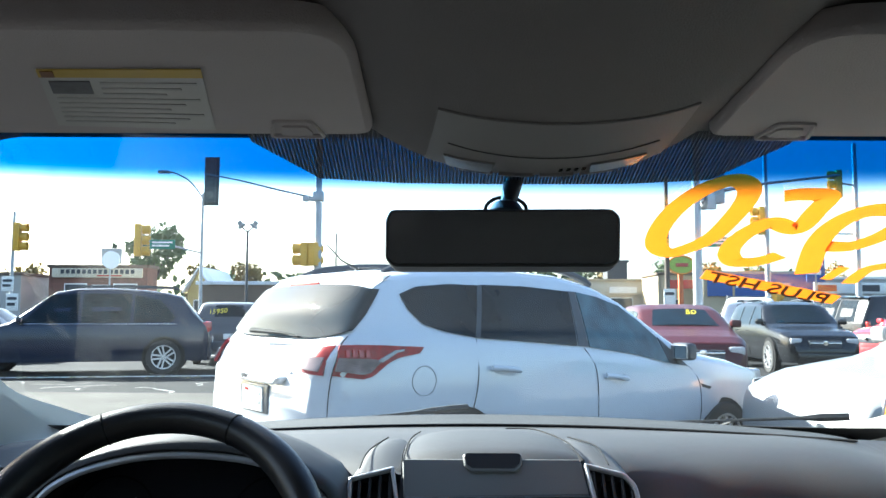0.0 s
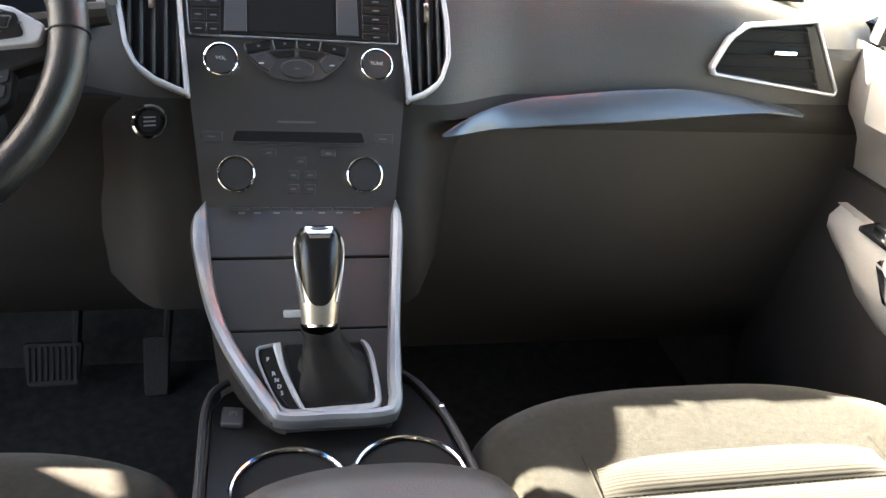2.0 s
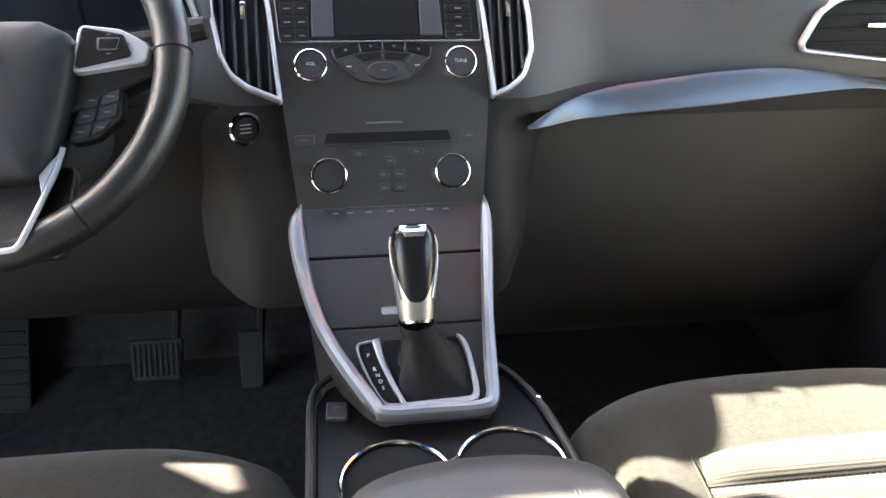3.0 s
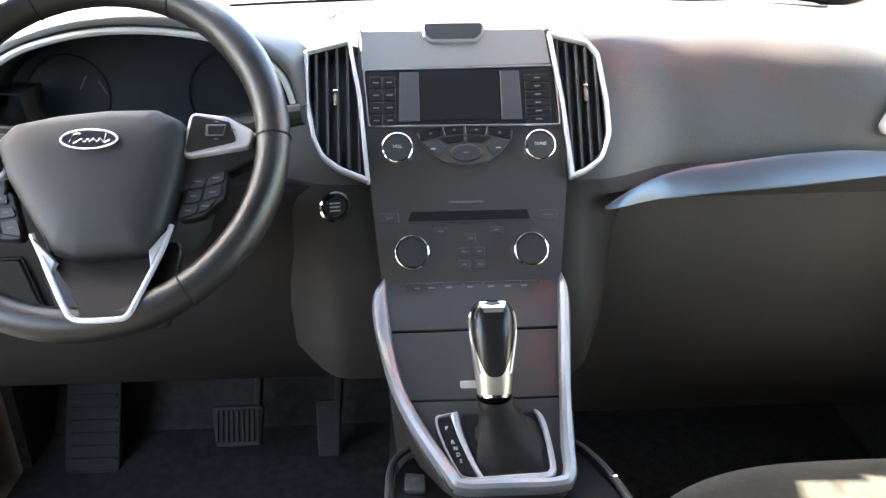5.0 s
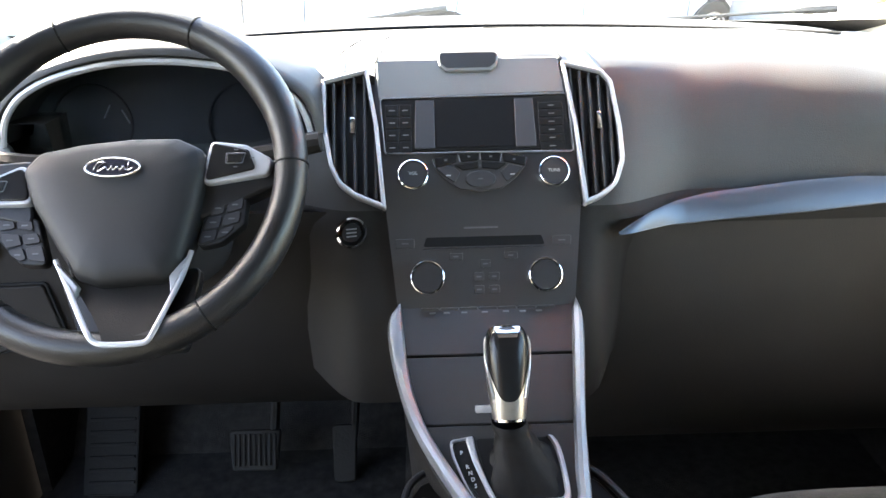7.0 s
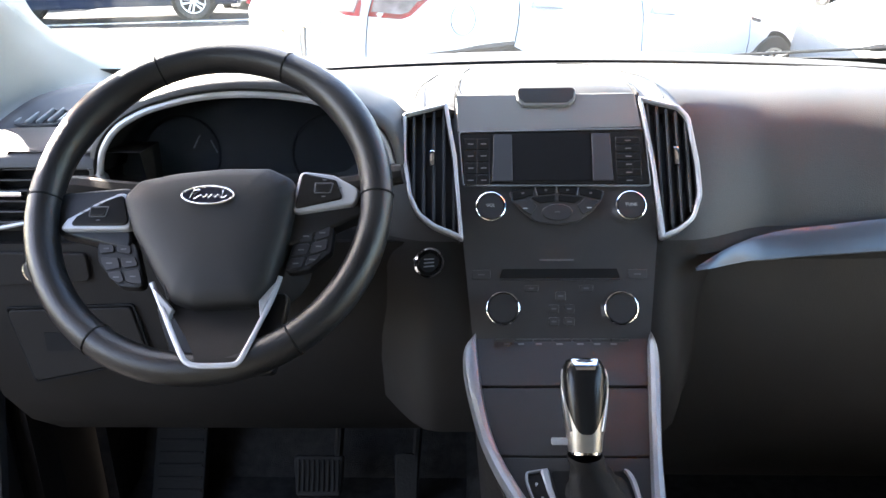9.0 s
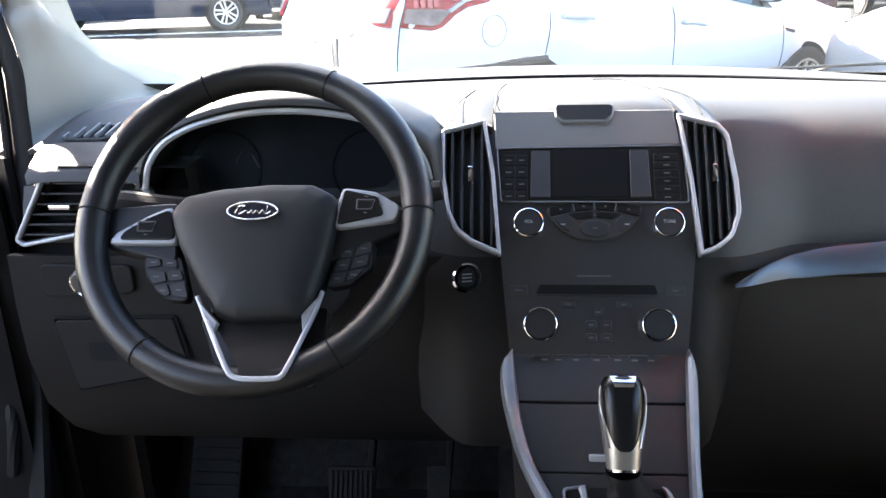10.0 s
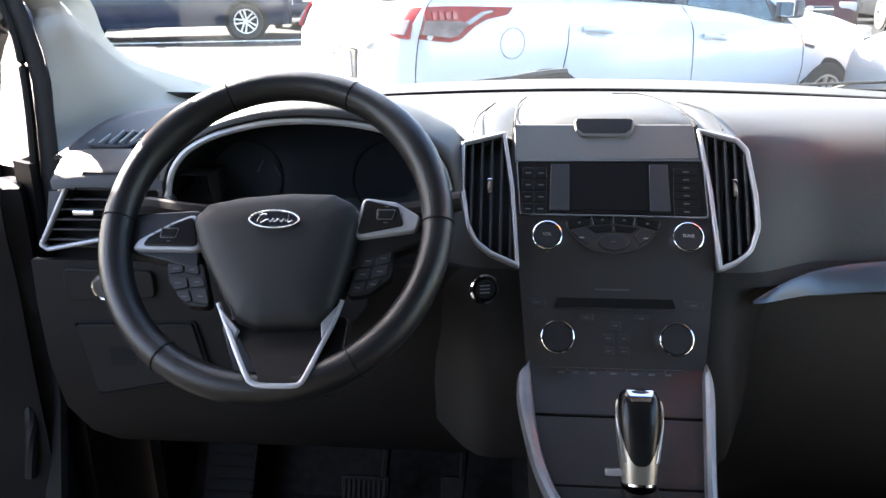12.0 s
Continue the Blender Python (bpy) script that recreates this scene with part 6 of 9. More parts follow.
def overhead_console():
    o = thing("overhead_console", (0.012, -0.28, 1.60), "pale plastic overhead console with map lamps and keys", "overhead console")
    def patch(nm, outline, mat, lift, lab="", parent=o, thick=0.003, n=10):
        """A plate that follows the bulge, between two edges given as (x, y) pairs."""
        a, b = outline
        rows = []
        for i in range(n + 1):
            row = []
            for j in range(17):
                p = Vector(a[0]).lerp(Vector(a[1]), j / 16).lerp(Vector(b[0]).lerp(Vector(b[1]), j / 16), i / n)
                bow = 0.014 * (1 - (2 * j / 16 - 1) ** 2) * (i / n) if nm == "panel" else 0
                row.append(Vector((p.x, p.y + bow, liner_z(p.x, p.y + bow) - lift)))
            rows.append(row)
        return part(nm, slab(rows, thick, (0, 0, -1)), mat, parent, lab, sharp=1.0)
    p = patch("panel", (((-0.080, -0.345), (0.120, -0.345)), ((-0.094, -0.192), (0.128, -0.192))), OVERHEAD, 0.0012, "pale moulded console panel")
    part("panel_gap", tube([Vector((lerp(-0.080, 0.120, j / 16), -0.346, liner_z(lerp(-0.080, 0.120, j / 16), -0.346) - 0.0004)) for j in range(17)], 0.0012, 5), OVERHEAD, p)
    part("lamp_gap", tube([Vector((lerp(-0.072, 0.108, j / 16), -0.262 - 0.012 * (2 * j / 16 - 1) ** 2, liner_z(lerp(-0.072, 0.108, j / 16), -0.262 - 0.012 * (2 * j / 16 - 1) ** 2) - 0.0014)) for j in range(17)], 0.0008, 5), MIRRORCASE, p)
    for x0, x1 in ((-0.076, -0.030), (0.056, 0.106)):
        patch("map_lamp", (((x0, -0.240), (x1, -0.240)), ((x0 + 0.004, -0.207), (x1 - 0.002, -0.207))), LENS, 0.0030, "frosted map lamp lens", p)
    for i in range(4):
        x = -0.062 + i * 0.038
        patch("key", (((x, -0.205), (x + 0.032, -0.205)), ((x + 0.001, -0.194), (x + 0.031, -0.194))), OVERHEAD, 0.0034, "", p, n=3)
    for i in range(5):
        x = 0.030 + i * 0.007
        patch("microphone_slot", (((x, -0.226), (x + 0.003, -0.226)), ((x, -0.218), (x + 0.003, -0.218))), DARK, 0.0024, "", p, 0.001, 2)


def rear_view_mirror():
    r = thing("rear_view_mirror", (-0.015, -0.12, 1.60), "black-framed rear view mirror hanging from its stem", "mirror")
    c = Vector((-0.0145, -0.128, 1.543))
    n = Vector((-0.06, -1.0, 0.11)).normalized()
    xa = Vector((1, -0.06, 0)).normalized()
    m = frame_of(c, xa, n.cross(xa) * 1)
    if (m.to_3x3() @ Vector((0, 0, 1))).y > 0:
        m = m @ Matrix.Rotation(math.pi, 4, "X")
    out = rpoly([(-0.116, 0.0305), (0.112, 0.0305), (0.1195, 0.022), (0.1175, -0.024), (0.108, -0.0295), (-0.110, -0.0295), (-0.120, -0.022), (-0.1205, 0.020)], 0.012, 5)
    part("housing", prism(out, -0.028, 0.004, 0.004), MIRRORCASE, r, "black mirror housing", m)
    part("bezel", ring(out, 0.0035, 0.0, 0.0055, 0.0015), MIRRORCASE, r, "", m)
    part("glass", prism(inset(out, 0.0033), 0.002, 0.0046), MIRROR, r, "darkened mirror glass", m)
    up = 1 if (m.to_3x3() @ Vector((0, 1, 0))).z > 0 else -1
    top = Vector((0.004, -0.085, 1.622))
    part("stem", tube([c + Vector((0.006, 0.03, 0.010)), c + Vector((0.008, 0.028, 0.040)), top], [0.010, 0.009, 0.011], 12), MIRRORCASE, r, "black stem")
    part("ball_joint", lathe([(0, 0.012), (0.012, 0.008), (0.018, 0.0), (0.018, -0.012), (0.012, -0.02)], 18), MIRRORCASE, r, "", Matrix.Translation(c + Vector((0.006, 0.026, 0.034))))
    part("cable_loop", tube([c + Vector((0.006 + 0.022 * math.cos(a), 0.03, 0.034 + 0.014 * math.sin(a))) for a in [k * math.pi / 10 for k in range(11)]], 0.0022, 6), MIRRORCASE, r)


# ---- doors ----
def passenger_door():
    d = thing("car_door", (0.80, -0.4, 0.5), "grey passenger door, closed, with padded armrest", "car door", "front doors")
    prof = [(0.745, 1.195), (0.735, 1.205), (0.722, 1.195), (0.715, 1.16), (0.722, 1.12), (0.745, 1.085), (0.760, 1.04), (0.752, 0.98), (0.745, 0.9), (0.742, 0.75), (0.755, 0.55)]
    rows = [[Vector((x + 0.016 * step(0.0, 0.1, y), y, z)) for x, z in prof] for y in (0.10, 0.05, 0.0, -0.1, -0.3, -0.6, -0.9, -1.0)]
    part("panel", slab([r[:7] for r in rows], 0.02), DOORCARD, d, "padded grey door lining", sharp=1.2)
    part("lower_panel", slab([r[6:] for r in rows], 0.02), LOWPAD, d, "dark lower door lining", sharp=1.2)
    part("skin", box(0.80, 0.83, -1.0, 0.14, 0.45, 1.19, 0.01), BLACKPAINT, d)
    # armrest with switch plate
    rows = []
    for i in range(12):
        t = i / 11
        y = lerp(-0.028, -0.75, t ** 1.2)
        out = lerp(0.716, 0.690, step(0.0, 0.25, t))
        drop = lerp(0.055, 0.095, step(0.0, 0.3, t))
        zt = 1.004 - 0.012 * t
        rows.append([Vector((0.76, y, zt - drop)), Vector((out + 0.014, y - 0.004, zt - drop)), Vector((out, y, zt - drop * 0.6)), Vector((out - 0.002, y, zt - 0.016)), Vector((out + 0.012, y, zt)), Vector((0.720, y, zt + 0.002)), Vector((0.76, y, zt + 0.002))])
    a = part("armrest", loft(rows, caps=True), ARMPALE, d, "padded armrest with chrome line", sharp=1.2)
    sw = part("switch_plate", prism(rpoly([(0.700, -0.10), (0.752, -0.085), (0.752, -0.30), (0.692, -0.30)], 0.006), 1.002, 1.008, 0.002), GLOSS, d, "gloss black switch plate")
    for i in range(2):
        part("window_switch", box(0.712, 0.740, -0.135 - i * 0.035, -0.112 - i * 0.035, 1.008, 1.016, 0.003), CHROME, sw, "chrome-edged window switch")
    part("pull_handle", tube([(0.70, -0.16, 0.985), (0.688, -0.2, 0.96), (0.69, -0.28, 0.955), (0.70, -0.34, 0.975)], 0.010, 8), GLOSS, d, "dark pull handle")
    part("speaker_pod", prism(rpoly([(-0.08, 0.02), (0.02, 0.02), (0.0, -0.07), (-0.06, -0.07)], 0.01), 0, 0.004, 0.001), BEIGE, d, "", frame_of(Vector((0.715, -0.03, 1.19)), (0, 1, 0), (0, 0, 1)))
    wf = part("window_frame", tube([(0.752, 0.03, 1.21), (0.745, -0.02, 1.50), (0.70, -0.20, 1.585), (0.68, -0.5, 1.625), (0.68, -1.0, 1.625), (0.745, -1.0, 1.21)], 0.016, 8), RUBBER, d, "black window seal")
    part("pane", slab([[Vector((0.765, y, 1.19)) for y in (0.03, -0.3, -0.6, -0.98)], [Vector((0.72, y, 1.42)) for y in (-0.0, -0.3, -0.6, -0.98)], [Vector((0.69, y, 1.61)) for y in (-0.24, -0.4, -0.6, -0.98)]], 0.004), SIDEGLASS, d, "clear side window")


def driver_door():
    """The driver's door, swung wide open about its hinges, and the jamb that it leaves bare."""
    j = thing("door_jamb", (-0.79, 0.05, 0.6), "black rubber-sealed door jamb of the open driver's door", "door jamb")
    seal = [(-0.7550, 0.045, 1.475), (-0.7474, 0.045, 1.445), (-0.7368, 0.045, 1.404), (-0.7345, 0.045, 1.363), (-0.7368, 0.045, 1.305), (-0.7432, 0.045, 1.2375), (-0.7507, 0.045, 1.167), (-0.7606, 0.045, 1.068), (-0.7669, 0.045, 0.963), (-0.7735, 0.045, 0.85), (-0.776, 0.045, 0.73)]
    inner_x = [(0.55, -0.768), (0.80, -0.757), (0.95, -0.748), (1.10, -0.737), (1.20, -0.725), (1.264, -0.7205), (1.298, -0.7185), (1.352, -0.7150), (1.408, -0.7245), (1.445, -0.7340), (1.50, -0.750), (1.56, -0.760)]
    rows = [[Vector((x + dx, y, z)) for dx, y in ((0.004, 0.0385), (-0.006, 0.0345), (-0.020, 0.039), (-0.032 - 0.006 * step(1.35, 1.2, z), 0.058), (-0.034 - 0.006 * step(1.35, 1.2, z), 0.085))] for z, x in [(lerp(0.55, 1.56, k / 28), curve_at(inner_x, lerp(0.55, 1.56, k / 28))) for k in range(29)]]
    part("jamb_band", slab(rows, 0.006), SEALBLACK, j, "black rubber seal and jamb beside the pillar trim", sharp=1.0)
    part("seal", tube(spline([(x - 0.012, y - 0.002, z) for x, y, z in seal], 6), 0.006, 8), SEALBLACK, j, "black rubber door seal")
    rows = [[Vector((x, y + dy, z)) for dy, x in ((0.0, -0.755), (0.02, -0.79), (0.09, -0.80), (0.14, -0.815))] for y, z in ((-0.14, 0.52), (-0.06, 0.70), (0.0, 0.90), (0.03, 1.10), (0.03, 1.24))]
    part("post", slab(rows, 0.01), SEALBLACK, j, "black painted door post")
    part("door_gap_cover", slab([[Vector((x, y, z)) for x, y in ((-0.745, 0.075), (-0.80, 0.10), (-0.88, 0.14), (-0.97, 0.17))] for z in (0.45, 0.8, 1.0, 1.16, 1.215)], 0.012), SEALBLACK, j, "black painted inner wing and door edge")
    part("hinge", box(-0.865, -0.795, 0.085, 0.12, 0.98, 1.03, 0.006), RUBBER, j, "door hinge")
    part("hinge", box(-0.865, -0.795, 0.085, 0.12, 0.70, 0.75, 0.006), RUBBER, j, "door hinge")
    part("cable_boot", tube([(-0.80, 0.08, 0.88), (-0.83, 0.06, 0.885), (-0.86, 0.075, 0.88), (-0.88, 0.10, 0.88)], [0.016, 0.014, 0.016, 0.014], 10), RUBBER, j, "ribbed cable boot")
    for pts, r in (([(-0.80, 0.02, 1.205), (-0.792, 0.015, 1.15), (-0.806, 0.012, 1.10), (-0.795, 0.015, 1.03), (-0.815, 0.02, 0.96)], 0.007), ([(-0.825, 0.03, 1.19), (-0.82, 0.02, 1.13), (-0.835, 0.02, 1.07), (-0.822, 0.02, 1.0), (-0.84, 0.03, 0.92)], 0.009),
                   ([(-0.785, 0.02, 1.02), (-0.80, 0.0, 0.95), (-0.79, -0.02, 0.88), (-0.80, -0.03, 0.80)], 0.008)):
        part("cable", tube(spline(pts, 5), r, 8), SEALBLACK, j, "black sleeved cable")
    part("connector", box(-0.832, -0.808, 0.000, 0.018, 1.122, 1.134, 0.003), YELLOWTAG, j, "small yellow connector")
    part("check_strap", box(-0.85, -0.79, 0.012, 0.03, 1.165, 1.18, 0.004), SEALBLACK, j, "")
    part("bolt", lathe([(0, 0.008), (0.006, 0.008), (0.008, 0.004), (0.008, 0)], 12), CHROME, j, "bolt head", frame_of(Vector((-0.822, 0.012, 1.172)), (1, 0, 0), (0, 0, 1)))
    part("kick_trim", slab([[Vector((-0.752, y, z)) for y in (0.03, 0.08, 0.14, 0.22)] for z in (0.52, 0.75, 0.95, 1.12)], 0.01), KNEE, j, "dark side kick panel")
    eye = Vector((-0.115, -0.946, 1.471))
    ahead = Matrix.Translation(eye) @ Matrix.Diagonal((1.10, 1.10, 1.10, 1)) @ Matrix.Translation(-eye)
    for ob in j.children:
        ob.data.transform(ahead)
    d = thing("car_door", (-0.86, 0.12, 0.5), "black driver's door swung wide open", "car door", "front doors")
    m = Matrix.Translation((-0.865, 0.125, 0)) @ Matrix.Rotation(radians(-62), 4, "Z")
    # in its own frame the door runs backwards along -y, lining towards +x
    rows = [[Vector((x, y, z)) for x, z in ((0.03, 1.20), (0.055, 1.19), (0.06, 1.12), (0.04, 1.05), (0.05, 0.9), (0.05, 0.6), (0.03, 0.5))] for y in (0.0, -0.03, -0.4, -0.8, -1.08)]
    part("panel", slab(rows, 0.02), KNEE, d, "black door lining", m, sharp=1.2)
    part("skin", box(-0.06, 0.03, -1.10, 0.03, 0.48, 1.19, 0.02), SEALBLACK, d, "black door shell", m)
    part("window_frame", tube(spline([(-0.885, 0.125, 1.19), (-0.872, 0.115, 1.26), (-0.842, 0.11, 1.365), (-0.832, 0.11, 1.45), (-0.98, 0.03, 1.59), (-1.30, -0.12, 1.64), (-1.60, -0.28, 1.55), (-1.78, -0.38, 1.19)], 4), 0.020, 8), SEALBLACK, d, "black window frame", ahead)
    part("armrest", box(0.04, 0.12, -0.85, -0.15, 0.93, 1.0, 0.015), KNEE, d, "padded armrest", m)
    # unseen block in the mirror's place, sized to keep sun off the driver's seat
    wm = part("wing_mirror", box(-0.056, 0.030, -0.165, -0.036, 1.195, 1.480, 0.004, 2), SEALBLACK, d, "oversized black wing mirror, out of view, that shades the driver's seat", m)
    part("mirror_glass", box(-0.036, 0.020, -0.170, -0.164, 1.230, 1.450, 0.003, 1), TEALGLASS, wm, "", m)
    part("pane", slab([[Vector((0.01, y, 1.17)) for y in (-0.02, -0.4, -0.8, -1.04)], [Vector((0.05, y, 1.42)) for y in (-0.16, -0.4, -0.8, -0.93)], [Vector((0.075, y, 1.60)) for y in (-0.48, -0.6, -0.72, -0.80)]], 0.004), SIDEGLASS, d, "clear side window", m)

# ---- outside ----
G = 0.14        # the yard's level
# dark asphalt, made darker still in place of a longer shadow before the SUV
ASPHALT = material("asphalt", (0.017, 0.0178, 0.019), 0.9, spec=0.08, var=0.3, var_scale=0.8, bump=0.8, bump_scale=120)
LOTGREY = material("pale_worn_asphalt", (0.055, 0.052, 0.047), 0.9, spec=0.1, var=0.25, var_scale=0.6, bump=0.7, bump_scale=120)
LINEPAINT = material("worn_white_line", (0.6, 0.6, 0.57), 0.8, var=0.35, var_scale=6)
DRYGRASS = material("dry_grass", (0.30, 0.25, 0.13), 1.0, var=0.3, var_scale=20)
WHITEPAINT = material("white_car_paint", (0.58, 0.595, 0.62), 0.16, coat=0.8, var=0.03, var_scale=2)
SILVERPAINT = material("silver_car_paint", (0.20, 0.205, 0.205), 0.3, coat=0.5, metal=0.3, var=0.04, var_scale=2)
DARKBLUE = material("dark_blue_car_paint", (0.007, 0.014, 0.034), 0.25, spec=0.4, coat=0.25, var=0.1, var_scale=2)
GREYPAINT = material("grey_car_paint", (0.045, 0.05, 0.06), 0.3, coat=0.3, var=0.06, var_scale=2)
REDPAINT = material("dark_red_car_paint", (0.050, 0.006, 0.007), 0.35, spec=0.3, coat=0.1, var=0.08, var_scale=2)
LAMPRED = material("tail_lamp_red", (0.30, 0.006, 0.010), 0.3, var=0.3, var_scale=30, spec=0.2)
BRIGHTRED = material("bright_red_car_paint", (0.45, 0.03, 0.035), 0.25, coat=0.8, var=0.05, var_scale=2)
CARGLASS = material("dark_car_glass", (0.0025, 0.0085, 0.014), 0.04, var=0.6, var_scale=3, spec=0.14)
BLACKCAR = material("black_car_body_paint", (0.005, 0.006, 0.0078), 0.2, spec=0.4, coat=0.2, var=0.1, var_scale=2)
CRACKFILL = material("pale_crack_filling", (0.20, 0.20, 0.195), 0.9, var=0.3, var_scale=8)
TAILGLASS = material("tailgate_glass_dark", (0.006, 0.012, 0.018), 0.03, var=0.4, var_scale=3, spec=0.12)
TYRE = material("tyre", (0.02, 0.02, 0.02), 0.85, var=0.15)
ALLOY = material("alloy_wheel", (0.55, 0.55, 0.56), 0.3, metal=0.8, var=0.05)
CLEARLENS = material("clear_lamp_lens", (0.36, 0.36, 0.37), 0.12, coat=0.5, var=0.15, var_scale=25)
ROSELENS = material("clear_over_red_lens", (0.20, 0.145, 0.14), 0.15, coat=0.4, var=0.35, var_scale=14)
AMBER = material("amber_lens", (0.75, 0.28, 0.03), 0.2, coat=0.5)
YELLOWTEXT = material("yellow_window_paint", (0.80, 0.62, 0.03), 0.6)
POLE = material("galvanised_pole", (0.36, 0.38, 0.40), 0.45, metal=0.5, var=0.12, var_scale=3)
WOODPOLE = material("weathered_pole", (0.10, 0.08, 0.065), 0.9, var=0.25, var_scale=5)
SIGNALYELLOW = material("signal_yellow", (0.62, 0.34, 0.03), 0.5, var=0.1)
SIGNALBLACK = material("signal_black", (0.03, 0.035, 0.045), 0.5, var=0.1)
SIGNALTEAL = material("signal_teal_paint", (0.045, 0.075, 0.085), 0.7, var=0.25, var_scale=2)
SIGNALGREY = material("unlit_signal_lens", (0.07, 0.10, 0.10), 0.3, var=0.1)
SIGNGREEN = material("street_sign_green", (0.01, 0.16, 0.10), 0.5)
SIGNWHITE = material("sign_white", (0.75, 0.75, 0.72), 0.5, var=0.05)
BRICK = material("brown_brick", (0.16, 0.075, 0.055), 0.9, var=0.25, var_scale=4, bump=0.6, bump_scale=12)
TANWALL = material("tan_wall", (0.42, 0.34, 0.22), 0.85, var=0.1, var_scale=1.5)
BEIGEWALL = material("beige_wall", (0.55, 0.49, 0.38), 0.85, var=0.08, var_scale=1.5)
BROWNWALL = material("brown_siding", (0.13, 0.09, 0.065), 0.85, var=0.15, var_scale=2)
YELLOWWALL = material("yellow_siding", (0.55, 0.42, 0.16), 0.85, var=0.08)
BLUEWALL = material("blue_fascia", (0.02, 0.085, 0.30), 0.6, var=0.06)
GREYWALL = material("grey_wall", (0.36, 0.35, 0.33), 0.85, var=0.1, var_scale=1)
ROOFPALE = material("pale_metal_roof", (0.66, 0.68, 0.70), 0.5, var=0.05)
SHOPGLASS = material("shop_glass", (0.05, 0.06, 0.07), 0.1, var=0.3, var_scale=2)
BARK = material("bark", (0.07, 0.05, 0.04), 0.95, var=0.3, var_scale=6, bump=1.0, bump_scale=20)
LEAF = material("leaf_green", (0.055, 0.085, 0.022), 0.7, var=0.35, var_scale=0.8, by_object=0.1)
LEAFYELLOW = material("leaf_autumn", (0.17, 0.12, 0.03), 0.7, var=0.35, var_scale=0.8, by_object=0.1)
NEEDLE = material("conifer_green", (0.025, 0.05, 0.028), 0.8, var=0.3, var_scale=1)
ORANGEPOST = material("orange_post", (0.55, 0.13, 0.03), 0.5)
LIME = material("lime_sign", (0.38, 0.50, 0.08), 0.5)
WHITEDISC = material("white_disc", (0.9, 0.9, 0.9), 0.5)


def ground():
    bm = bmesh.new()
    rows, cols = [], [-1500, -300, -80] + list(range(-40, 41, 4)) + [80, 300, 1500]
    for y in [-1500, -200, -40, -12, -6, -3, 0] + list(range(2, 42, 3)) + [60, 120, 300, 800, 3000]:
        rows.append([bm.verts.new((x, y, G)) for x in cols])
    for a, b in zip(rows, rows[1:]):
        for i in range(len(cols) - 1):
            bm.faces.new((a[i], a[i + 1], b[i + 1], b[i]))
    solid("ground", bm, ASPHALT, "dark asphalt of the yard and street, toned down further for car shadow", "ground", kind="structure")
    lot = prism([(-14, 3.0), (14, 3.0), (14, 12.0), (-14, 12.75)], G - 0.05, G + 0.006)
    solid("pavement", lot, LOTGREY, "pale worn asphalt of the sales yard", "pavement", kind="structure")
    rd = random.Random(5)
    for x0, y0, x1, y1, w in ((-12.5, 14.9, -3.6, 16.4, 0.10), (-3.2, 16.3, 2.0, 16.8, 0.07), (-12, 24, 16, 25.5, 0.08)):
        d = Vector((x1 - x0, y1 - y0)).normalized()
        n = Vector((-d.y, d.x)) * w
        solid("road_line", prism([(x0 - n.x, y0 - n.y), (x1 - n.x, y1 - n.y), (x1 + n.x, y1 + n.y), (x0 + n.x, y0 + n.y)], G, G + 0.008), LINEPAINT, "worn white line painted on the asphalt", "road line", "painted lines", "structure")
    # pale cracks wandering over the old asphalt beyond the yard, and a few dry leaves
    bm = bmesh.new()
    for k in range(46):
        p = Vector((rd.uniform(-13, 3), rd.uniform(12.7, 16.0)))
        a, w = rd.choice((0.0, 0.0, 1.5, 3.1)) + rd.gauss(0, 0.4), rd.uniform(0.008, 0.026)
        left = []
        for j in range(rd.randint(5, 14)):
            n = Vector((-math.sin(a), math.cos(a))) * w * rd.uniform(0.4, 1.6)
            left.append((bm.verts.new((p.x + n.x, p.y + n.y, G + 0.006)), bm.verts.new((p.x - n.x, p.y - n.y, G + 0.006))))
            p = p + Vector((math.cos(a), math.sin(a))) * rd.uniform(0.06, 0.20)
            a += rd.gauss(0, 0.5)
        for q, r in zip(left, left[1:]):
            bm.faces.new((q[0], q[1], r[1], r[0]))
    solid("crack_filling", bm, CRACKFILL, "pale filled cracks in the old asphalt", "cracks", kind="stuff")
    bm = bmesh.new()
    for _ in range(260):
        x = rd.uniform(-12, -2.5)
        y = 15.3 + 0.10 * (x + 7) + rd.gauss(0, 0.18)
        a, s = rd.uniform(0, math.tau), rd.uniform(0.02, 0.06)
        z = G + 0.012 + abs(rd.gauss(0, 0.02))
        vs = [bm.verts.new((x + s * math.cos(a + k * 2.1), y + s * math.sin(a + k * 2.1), z + rd.uniform(0, 0.03))) for k in range(3)]
        bm.faces.new(vs)
    solid("leaf_litter", bm, DRYGRASS, "dry leaves and grass along the painted line", "leaf litter", kind="stuff")


